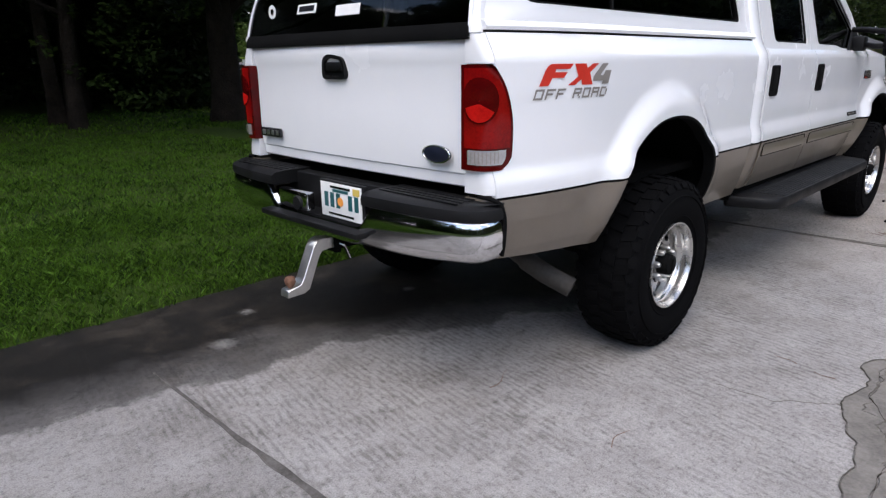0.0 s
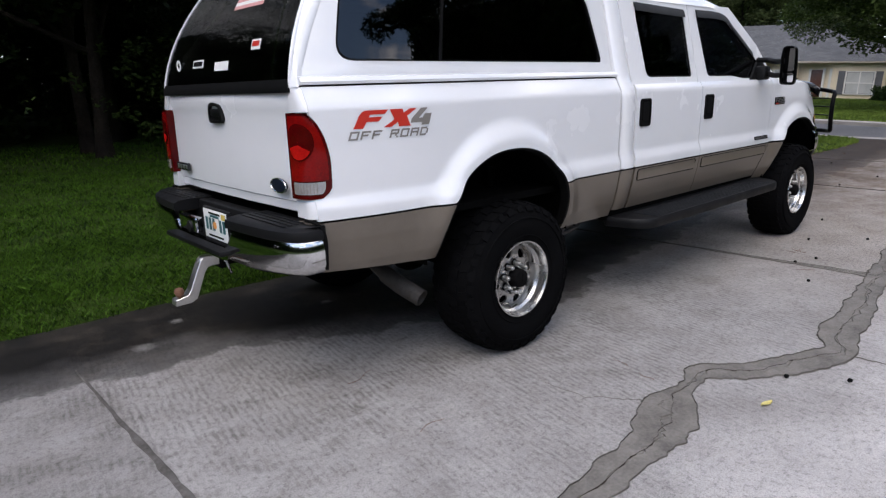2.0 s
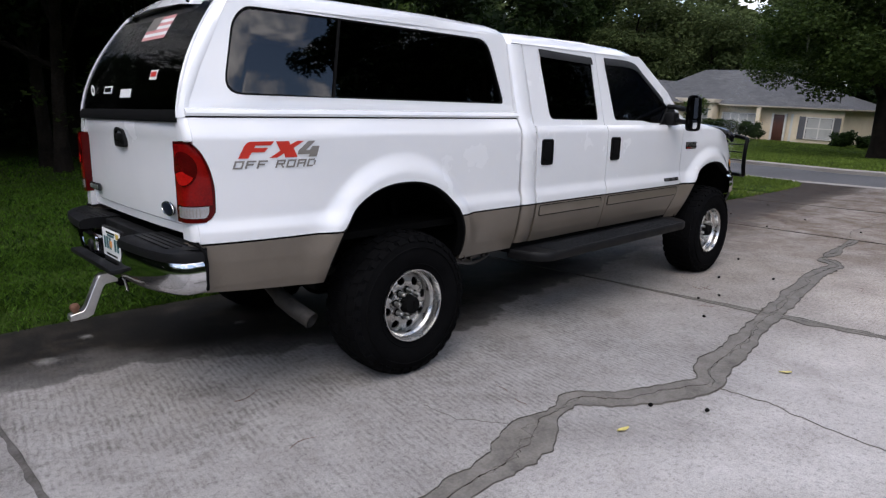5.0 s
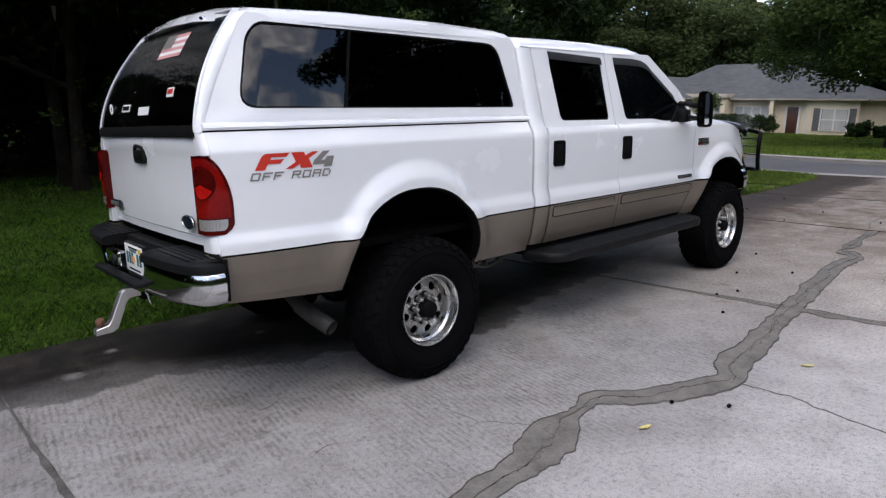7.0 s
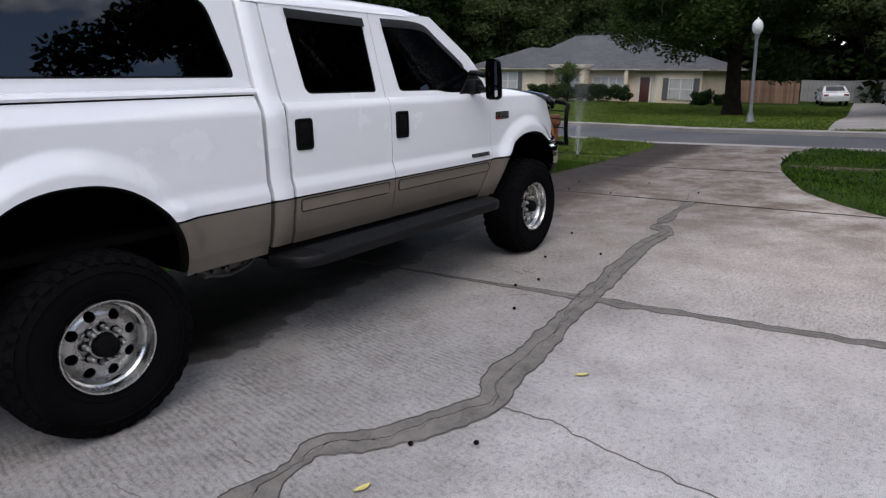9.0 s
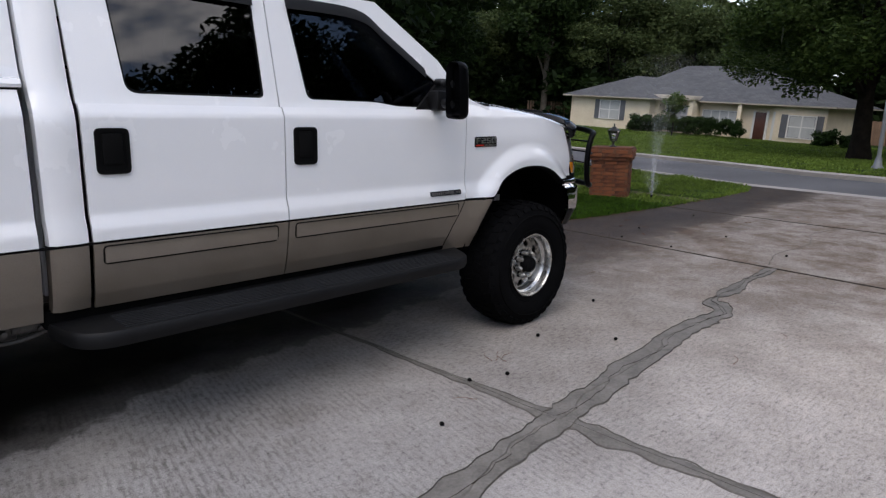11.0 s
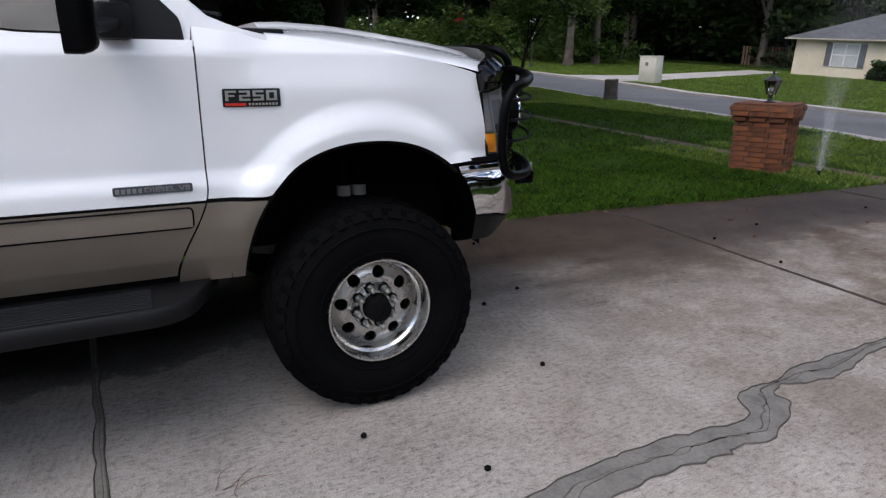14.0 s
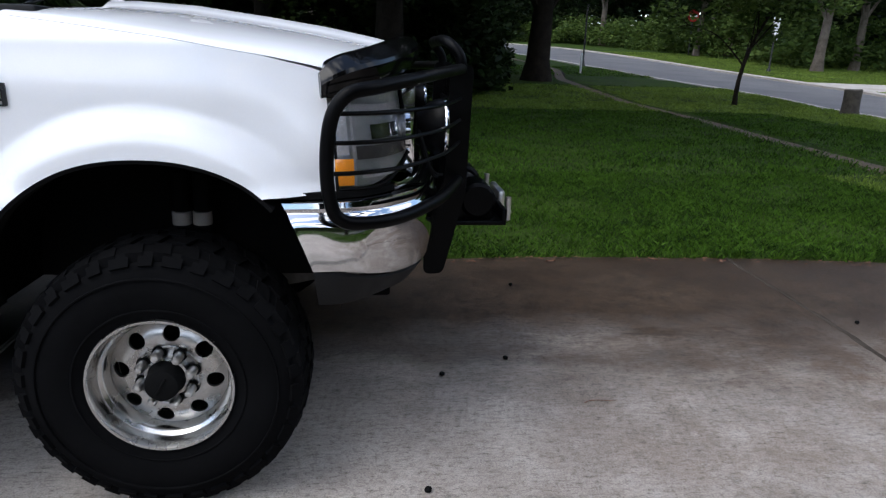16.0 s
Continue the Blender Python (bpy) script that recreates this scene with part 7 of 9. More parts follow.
        fold = ((-0.055, 0.036, 0.044), (-0.02, 0.040, 0.046), (0.006, 0.026, 0.030), (0.026, 0.010, 0.014), (0.030, 0.002, 0.002), (0.022, -0.028, -0.040), (0.012, -0.034, -0.056), (-0.02, -0.024, -0.040))
        rings.append([p + o * (out * (0.5 + 0.5 * g)) + Vector((0, 0, z0 + (z1 - z0) * g)) for out, z0, z1 in fold])
    add_loft(bm, rings, True, True)
    bmesh.ops.recalc_face_normals(bm, faces=bm.faces)
    both("hood_deflector", bm, GLOSS_BLACK, (TRUCK, TRUCK), "glossy black deflector on the hood's edge", 25)
    # brush guard
    guard = sub("brush_guard", "black tubular brush guard with winch tray")
    sweep = smooth_path([(4.482, -0.03, 0), (4.56, -0.01, 0), (4.70, 0.07, 0), (4.85, 0.28, 0), (4.95, 0.60, 0)], 6)
    def flare(p):
        """The guard bows out past the fender at its corners."""
        k = 1 - ease(4.55, 4.90, p[0])
        return Vector((p[0] + 0.012 * k, p[1] - 0.085 * k, p[2]))
    sweep = [flare(p) for p in sweep]
    for s in (0, 1):
        bm = bm_new()
        loop = smooth_path([(4.95, 0.60, 1.385), (4.88, 0.40, 1.38), (4.75, 0.15, 1.365), (4.62, 0.02, 1.345), (4.545, -0.02, 1.33), (4.502, -0.03, 1.285), (4.482, -0.032, 1.21), (4.477, -0.032, 1.10), (4.488, -0.032, 1.02), (4.508, -0.028, 0.982), (4.56, -0.005, 0.962), (4.70, 0.075, 0.955), (4.85, 0.29, 0.955), (4.95, 0.60, 0.96)], 5)
        add_tube(bm, [flare(p) for p in loop], 0.0205, 12)
        part("guard_loop", bm if s == 0 else mirrored(bm), GUARD_BLACK, guard)
        for z in (1.11, 1.195, 1.275):
            bm = bm_new()
            add_tube(bm, [(p.x, p.y, z) for p in sweep], 0.0065, 8)
            part("guard_bar", bm if s == 0 else mirrored(bm), GUARD_BLACK, guard)
        bm = bm_new()
        prof = rounded([(4.82, 0.56), (4.90, 0.56), (4.985, 0.90), (5.00, 1.40), (4.91, 1.40), (4.90, 0.95), (4.82, 0.80)], 0.03)
        add_plate(bm, prof, lambda x, z: (x, 0.615, z), lambda x, z: (x, 0.635, z))
        part("guard_upright", bm if s == 0 else mirrored(bm), GUARD_BLACK, guard)
        bm = bm_new()
        add_tube(bm, smooth_path([(4.955, 0.62, 1.37), (4.945, 0.62, 1.43), (4.91, 0.65, 1.475), (4.89, 0.76, 1.49), (4.89, yc, 1.49)], 5), 0.0205, 12)
        part("guard_hoop", bm if s == 0 else mirrored(bm), GUARD_BLACK, guard)
    for z in (1.0, 1.12, 1.24, 1.36):
        bm = bm_new()
        add_tube(bm, [(4.955, 0.62, z), (4.955, 2 * yc - 0.62, z)], 0.014, 10)
        part("guard_cross_bar", bm, GUARD_BLACK, guard)
    for y in (0.47, 2 * yc - 0.47):
        dl = sub("driving_lamp", "round black driving lamp with a chrome ring", guard)
        bm = bm_new()
        add_lathe(bm, [(0.0001, -0.11), (0.06, -0.10), (0.10, -0.03), (0.105, 0.0), (0.098, 0.004)], 28, (4.87, y, 1.18), "x")
        part("lamp_shell", bm, GUARD_BLACK, dl)
        bm = bm_new()
        add_tube(bm, [(4.875, y + 0.098 * math.cos(a), 1.18 + 0.098 * math.sin(a)) for a in np.linspace(0, 2 * math.pi, 32, endpoint=False)], 0.009, 8, closed=True)
        part("chrome_ring", bm, CHROME, dl)
        bm = bm_new()
        add_lathe(bm, [(0.0001, 0.004), (0.07, 0.002), (0.094, -0.006)], 28, (4.87, y, 1.18), "x")
        part("lamp_lens", bm, CLEAR_LENS, dl)
    for s in (0, 1):
        for k, pts in enumerate((((4.78, 0.47, 1.16), (4.80, 0.40, 1.08), (4.84, 0.42, 1.02), (4.88, 0.55, 0.99)), ((4.77, 0.46, 1.20), (4.79, 0.36, 1.14), (4.82, 0.34, 1.04), (4.85, 0.45, 1.0)))):
            bm = bm_new()
            add_tube(bm, smooth_path(pts, 5), 0.006, 6)
            part("lamp_wire", bm if s == 0 else mirrored(bm), SEAM, guard)
    for k in range(9):
        y = 0.70 + 0.07 * k
        bm = bm_new()
        add_tube(bm, [(4.955, y, 1.0), (4.955, y, 1.36)], 0.006, 6)
        part("guard_rod", bm, GUARD_BLACK, guard)
    tray = sub("winch", "black winch on its tray", guard)
    bm = bm_new()
    add_box(bm, 4.90, 5.17, 0.66, 2 * yc - 0.66, 0.755, 0.775, 0.006)
    part("winch_tray", bm, GUARD_BLACK, tray)
    bm = bm_new()
    add_box(bm, 5.15, 5.17, 0.66, 2 * yc - 0.66, 0.765, 0.825, 0.006)
    part("tray_lip", bm, GUARD_BLACK, tray)
    bm = bm_new()
    add_tube(bm, [(5.05, 0.86, 0.855), (5.05, 2 * yc - 0.86, 0.855)], 0.05, 18)
    part("winch_drum", bm, STEEL, tray, "steel winch drum with wound cable")
    for y0, y1 in ((0.68, 0.86), (2 * yc - 0.86, 2 * yc - 0.68)):
        bm = bm_new()
        add_tube(bm, [(5.05, y0, 0.855), (5.05, y0 + 0.012, 0.855), (5.05, y1 - 0.012, 0.855), (5.05, y1, 0.855)], [0.062, 0.076, 0.076, 0.062], 20)
        add_box(bm, 4.985, 5.115, y0 + 0.02, y1 - 0.02, 0.775, 0.80, 0.005)
        part("gear_box", bm, GUARD_BLACK, tray)
    for y in (0.70, 2 * yc - 0.715):
        bm = bm_new()
        add_plate(bm, rounded([(4.93, 0.77), (5.00, 0.77), (4.99, 0.96), (4.945, 0.985)], 0.012), lambda x, z: (x, y, z), lambda x, z: (x, y + 0.015, z))
        part("tray_bracket", bm, GUARD_BLACK, tray)
        bm = bm_new()
        add_tube(bm, [(5.185, y + 0.02, 0.765), (5.185, y + 0.02, 0.865)], 0.013, 10)
        add_tube(bm, [(5.16, y + 0.02, 0.80), (5.20, y + 0.02, 0.80)], 0.008, 8)
        part("tow_pin", bm, BRUSHED, tray, "worn steel tow pin")
    bm = bm_new()
    add_box(bm, 5.17, 5.20, yc - 0.12, yc + 0.12, 0.78, 0.86, 0.01)
    part("fairlead", bm, BRUSHED, guard, "grey fairlead")


truck_sides()
truck_top()
truck_shell()
truck_rear()
truck_wheels()
truck_under()
truck_mirrors()
truck_badges()
truck_front()


# ---- plants ----
def mesh_of(name, verts, faces, material, smooth=False):
    me = bpy.data.meshes.new(name)
    me.from_pydata(verts, [], faces)
    me.materials.append(material)
    if smooth:
        me.polygons.foreach_set("use_smooth", [True] * len(me.polygons))
    return me


def leaf_mesh(name, centres, spread, count, size, material, rng, flat=0.5, floor=None):
    """Many small folded leaves scattered round the centres."""
    c = np.asarray(centres)[rng.integers(0, len(centres), count)]
    sp = np.asarray(spread)
    r = rng.normal(size=(count, 3))
    r /= np.linalg.norm(r, axis=1)[:, None]
    p = c + r * (rng.random((count, 1)) ** 0.45) * sp
    if floor is not None:
        p[:, 2] = np.maximum(p[:, 2], floor + rng.random(count) * 0.6)
    a = rng.normal(size=(count, 3)) * np.array([1, 1, flat])
    a /= np.linalg.norm(a, axis=1)[:, None]
    b = np.cross(a, rng.normal(size=(count, 3)))
    b /= np.linalg.norm(b, axis=1)[:, None]
    s = size * (0.6 + 0.8 * rng.random((count, 1)))
    v = np.empty((count, 4, 3))
    v[:, 0], v[:, 2] = p - a * s, p + a * s
    v[:, 1], v[:, 3] = p + b * s * 0.45, p - b * s * 0.45
    me = bpy.data.meshes.new(name)
    me.vertices.add(count * 4)
    me.vertices.foreach_set("co", v.reshape(-1))
    me.loops.add(count * 4)
    me.loops.foreach_set("vertex_index", np.arange(count * 4, dtype=np.int32))
    me.polygons.add(count)
    me.polygons.foreach_set("loop_start", np.arange(0, count * 4, 4, dtype=np.int32))
    me.materials.append(material)
    me.update(calc_edges=True)
    return me


def tree(name, at, tall, reach, trunk_r, clear, leaves, leaf, seed, label, material, lean=0.0, clump=1.1, moss=0, squash=0.55, group="", shift=(0, 0), bark=BARK):
    """A tapered, forked trunk with limbs and a crown of small leaves in uneven clumps."""
    rng = np.random.default_rng(seed)
    root = thing(name, label, "tree", group, at=at)
    bm = bm_new()
    top = tall * 0.62
    line = [Vector((lean * t * t * tall * 0.4 + 0.08 * math.sin(4 * t + seed), 0.08 * math.cos(3 * t + seed), top * t - 0.15)) for t in np.linspace(0, 1, 9)]
    add_tube(bm, line, [trunk_r * (1.35 if i == 0 else 1.0) * (1 - 0.62 * i / 8) for i in range(9)], 12)
    ends = []
    n = 9
    for k in range(n):
        t = 0.38 + 0.6 * k / n
        base = line[int(t * 8)]
        ang = 2.4 * k + rng.random()
        out = reach * (0.55 + 0.4 * rng.random()) * (1.0 - 0.35 * (t - 0.4))
        rise = tall * (0.16 + 0.22 * rng.random())
        tip = base + Vector((math.cos(ang) * out + shift[0] * 0.6, math.sin(ang) * out + shift[1] * 0.6, rise))
        mid = base.lerp(tip, 0.5) + Vector((0, 0, rise * 0.25))
        pts = smooth_path([base, mid, tip], 5)
        r0 = trunk_r * (0.48 - 0.2 * t)
        add_tube(bm, pts, [max(0.012, r0 * (1 - 0.85 * i / (len(pts) - 1))) for i in range(len(pts))], 7)
        for q in (mid, tip):
            for j in range(3):
                e = q + Vector(rng.normal(size=3) * np.array([0.22, 0.22, 0.12]) * reach)
                add_tube(bm, [q, q.lerp(e, 0.5) + Vector((0, 0, 0.1)), e], [r0 * 0.25 + 0.008, r0 * 0.15 + 0.006, 0.006], 5)
                ends.append(e)
        ends.append(tip)
    part("trunk", bm, bark, root, "grey-brown forked trunk")
    # clumps fill an uneven dome about the limbs
    cs = [tuple(e) for e in ends]
    while len(cs) < 90:
        d = rng.normal(size=3)
        d /= np.linalg.norm(d)
        f = rng.random() ** 0.4
        z = clear + (tall - clear) * (0.5 + 0.5 * d[2] * f)
        cs.append((d[0] * f * reach + shift[0], d[1] * f * reach + shift[1], z))
    cs = [c for c in cs if c[2] > clear * 0.8]
    me = leaf_mesh("crown", cs, (clump, clump, clump * squash), leaves, leaf, material, rng)
    cr = new("crown", me)
    cr.parent = root
    if moss:
        vs, fs = [], []
        for k in range(moss):
            c = cs[rng.integers(0, len(cs))]
            x, y, z = c[0] + rng.normal() * clump * 0.6, c[1] + rng.normal() * clump * 0.6, max(clear + 0.5, c[2] - clump * 0.3)
            h, w = 0.3 + 0.6 * rng.random(), 0.015 + 0.03 * rng.random()
            a = rng.random() * 3.14
            dx, dy = math.cos(a) * w, math.sin(a) * w
            i = len(vs)
            vs += [(x - dx, y - dy, z), (x + dx, y + dy, z), (x + dx * 0.6, y + dy * 0.6 + 0.03, z - h * 0.6), (x, y, z - h), (x - dx * 0.7, y - dy * 0.7, z - h * 0.5)]
            fs.append((i, i + 1, i + 2, i + 3, i + 4))
        mo = new("hanging_moss", mesh_of("hanging_moss", vs, fs, MOSS))
        mo.parent = root
        mo["kind"] = "stuff"
        mo["label"] = "grey moss hanging from the limbs"
    return root


def build_trees():
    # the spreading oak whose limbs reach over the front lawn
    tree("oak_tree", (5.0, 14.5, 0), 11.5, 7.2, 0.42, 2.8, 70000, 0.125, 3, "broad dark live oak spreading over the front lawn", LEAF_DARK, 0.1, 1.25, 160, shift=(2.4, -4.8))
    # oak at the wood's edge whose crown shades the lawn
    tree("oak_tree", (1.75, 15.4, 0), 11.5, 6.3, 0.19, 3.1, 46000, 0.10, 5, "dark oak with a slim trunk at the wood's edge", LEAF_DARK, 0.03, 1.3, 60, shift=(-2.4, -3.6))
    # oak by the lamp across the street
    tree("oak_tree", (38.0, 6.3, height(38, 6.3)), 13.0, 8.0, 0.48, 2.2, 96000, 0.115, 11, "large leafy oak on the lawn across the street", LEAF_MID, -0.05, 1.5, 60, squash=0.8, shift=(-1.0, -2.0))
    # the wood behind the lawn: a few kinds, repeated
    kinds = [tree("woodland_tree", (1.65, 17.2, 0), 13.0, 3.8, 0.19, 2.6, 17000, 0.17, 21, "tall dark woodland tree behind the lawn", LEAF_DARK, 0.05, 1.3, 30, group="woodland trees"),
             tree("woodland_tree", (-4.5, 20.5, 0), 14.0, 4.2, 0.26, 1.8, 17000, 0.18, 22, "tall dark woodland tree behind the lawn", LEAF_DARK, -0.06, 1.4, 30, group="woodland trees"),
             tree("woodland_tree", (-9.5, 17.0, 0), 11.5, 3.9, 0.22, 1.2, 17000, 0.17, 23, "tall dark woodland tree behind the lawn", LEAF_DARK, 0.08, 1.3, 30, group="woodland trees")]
    rng = random.Random(5)
    spots = [(-1.6, 19.0), (3.4, 21.0), (-13.5, 21.0), (6.5, 24.0), (-7.0, 25.0), (0.6, 25.5), (-18.0, 16.0), (-22.0, 22.0), (-16.0, 12.0), (9.0, 28.5), (4.0, 30.0), (-3.0, 31.0), (-12.0, 29.0), (-24.0, 14.0), (12.0, 41.0), (8.0, 38.0), (6.2, 33.0), (9.5, 48.0), (13.0, 58.0)]
    for i, (x, y) in enumerate(spots):
        k = kinds[i % 3]
        s = rng.uniform(0.85, 1.25)
        t = copy_thing(k, pose(x, y, height(x, y), 0, 0, rng.uniform(0, 360)))
        t.scale = (s, s, s * rng.uniform(0.9, 1.15))
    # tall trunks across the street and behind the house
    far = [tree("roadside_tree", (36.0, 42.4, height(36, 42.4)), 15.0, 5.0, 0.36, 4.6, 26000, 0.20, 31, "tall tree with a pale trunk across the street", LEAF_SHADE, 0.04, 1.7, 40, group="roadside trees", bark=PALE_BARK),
           tree("roadside_tree", (40.6, 44.8, height(40.6, 44.8)), 16.0, 5.6, 0.32, 4.2, 26000, 0.215, 32, "tall tree with a pale trunk across the street", LEAF_DARK, -0.05, 1.8, 40, group="roadside trees", bark=PALE_BARK),
           tree("mossy_tree", (66.0, 29.0, height(66, 29)), 14.0, 5.2, 0.36, 2.0, 24000, 0.185, 33, "grey-green moss-hung tree behind the house", LEAF_PALE, 0.03, 1.7, 160, group="mossy trees")]
    spots = [(37.6, 64), (40.9, 64), (44.6, 74.4), (48.7, 77), (37.6, 93), (43.6, 103), (52, 66), (50, 52), (58, 60), (60, 80), (30, 118), (54, 112), (62, 100), (14, 128), (26, 140), (40, 135), (56, 140), (6, 75), (4, 62), (-4, 92), (46, -22), (40, -30), (57, 41)]
    mossy = [(62, 46), (62, 36), (70, 20), (69, 10), (64, 2), (72, -6), (58, -10), (52, -14), (76, 40), (80, 26), (70, 60), (80, 52)]
    for i, (x, y) in enumerate(spots + mossy):
        k = far[i % 2] if i < len(spots) else far[2]
        s = rng.uniform(0.9, 1.3) if i < len(spots) else rng.uniform(0.92, 1.15)
        t = copy_thing(k, pose(x, y, height(x, y) - 0.1, 0, 0, rng.uniform(0, 360)))
        t.scale = (s, s, s * rng.uniform(0.9, 1.2))
    # trees on the camera's side, which the windows mirror
    tree("oak_tree", (12.4, -10.2, 0), 15.0, 5.4, 0.4, 2.4, 80000, 0.11, 61, "tall dark oak on the lawn beside the drive", LEAF_DARK, 0.0, 1.2, 0)
    for i, (x, y, s) in enumerate(((21.5, -12.0, 1.3), (28.0, -16.0, 1.2), (33, -9, 1.1), (-34.0, -20.0, 0.8))):
        t = copy_thing(kinds[i % 3], pose(x, y, 0, 0, 0, 50 * i))
        t.scale = (s, s, s)
    # sapling by the walk, the big oak trunk beyond it
    tree("young_tree", (17.0, 19.6, 0.0), 6.4, 2.4, 0.085, 2.7, 7000, 0.11, 41, "slim young tree leaning on the verge", LEAF, 0.5, 0.7)
    tree("oak_tree", (12.2, 28.4, height(12.2, 28.4)), 13.0, 6.5, 0.62, 4.6, 22000, 0.16, 43, "stout old oak beside the pavement", LEAF_DARK, 0.02, 1.5, 50)
    # undergrowth below the wood
    rng = np.random.default_rng(8)
    cs = []
    for x in np.arange(-26, 9, 0.8):
        for k in range(8):
            y = 21.5 + 6.5 * rng.random() + (1.5 if x > 2 else 0) - 3.0 * (x < -8)
            cs.append((x, y, 0.3 + 6.5 * rng.random() ** 1.2))
    for y in np.arange(19.5, 36, 0.5):
        edge = 4.3 + 0.207 * (y + 1.9)
        for k in range(7):
            cs.append((edge - 0.4 - 5.0 * rng.random() ** 1.5, y + 0.3 * rng.normal(), 0.3 + 4.5 * rng.random() ** 1.3))
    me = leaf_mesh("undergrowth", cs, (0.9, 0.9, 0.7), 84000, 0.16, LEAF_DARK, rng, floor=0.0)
    tagged(new("undergrowth", me), "dark tangled undergrowth below the wood", "undergrowth", kind="stuff")
    cs = []
    for t in np.linspace(0, 1, 110):
        for k in range(5):
            y = 44 + 95 * t
            x = lerp_table(KERB_FAR, y) + 9 + 9 * rng.random()
            cs.append((x, y, height(x, y) + 0.3 + 3.2 * rng.random() ** 1.4))
    # paler leaf than the wood's: the light on this shrub is in its colour
    me = leaf_mesh("understorey_shrub", [(3.0 + 0.7 * rng.normal(), 15.2 + 0.5 * rng.normal(), 0.5 + 2.4 * rng.random()) for k in range(26)], (0.30, 0.30, 0.26), 620, 0.085, LEAF_MID, rng)
    tagged(new("understorey_shrub", me), "sparse broad-leaved shrub catching light in the wood", "shrub")
    me = leaf_mesh("roadside_shrubs", cs, (1.5, 1.5, 0.9), 40000, 0.26, LEAF, rng)
    tagged(new("roadside_shrubs", me), "green shrubs along the far side of the street", "shrubs", kind="stuff")
    cs = []
    for t in np.linspace(0, 1, 60):
        y = 46 - 70 * t
        for k in range(6):
            x = 62 + 12 * rng.random() + (-6 if y > 34 else 0)
            cs.append((x, y, height(x, y) + 0.3 + 5.0 * rng.random() ** 1.3))
    cs += [(58 + 14 * rng.random(), 38 + 40 * rng.random(), height(62, 50) + 0.3 + 8 * rng.random()) for k in range(260)]
    cs += [(66 + 14 * rng.random(), -16 + 28 * rng.random(), 1.5 + 11 * rng.random()) for k in range(220)]
    far_cs = []
    for t in np.linspace(0, 1, 130):
        for k in range(8):
            a = radians(-12 + 140 * t)
            d = 105 + 25 * rng.random()
            far_cs.append((12 + d * math.cos(a) * 0.85, 20 + d * math.sin(a), 25.0 * rng.random() ** 1.05))
    # unseen low belt behind the camera, added to block sky light near the ground
    for t in np.linspace(0, 1, 150):
        for k in range(7):
            a, d = radians(150 + 205 * t), 40 + 14 * rng.random()
            far_cs.append((2 + d * math.cos(a), d * math.sin(a), 9.5 * rng.random()))
    me = leaf_mesh("far_wood", far_cs, (3.2, 3.2, 1.8), 120000, 0.95, LEAF_PALE, rng)
    tagged(new("far_wood", me), "dark belt of woodland closing the distance, with an unseen part added behind", "wood", kind="stuff")
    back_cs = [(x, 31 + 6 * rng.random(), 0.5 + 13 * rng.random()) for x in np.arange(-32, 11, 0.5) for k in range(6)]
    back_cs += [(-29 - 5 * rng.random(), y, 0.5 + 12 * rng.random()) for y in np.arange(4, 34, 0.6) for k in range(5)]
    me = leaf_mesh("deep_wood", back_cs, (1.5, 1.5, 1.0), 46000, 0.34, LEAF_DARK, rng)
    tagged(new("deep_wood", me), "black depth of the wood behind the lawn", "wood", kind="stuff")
    for t in np.linspace(0, 1, 120):
        for k in range(6):
            a, d = radians(10 + 110 * t), 84 + 12 * rng.random()
            cs.append((12 + d * math.cos(a) * 0.85, 20 + d * math.sin(a), 1.0 + 11.0 * rng.random()))
    me = leaf_mesh("far_shrubs", cs, (1.9, 1.9, 1.3), 110000, 0.44, LEAF_DARK, rng)
    tagged(new("far_shrubs", me), "dark shrubs behind the house and the wood", "shrubs", kind="stuff")


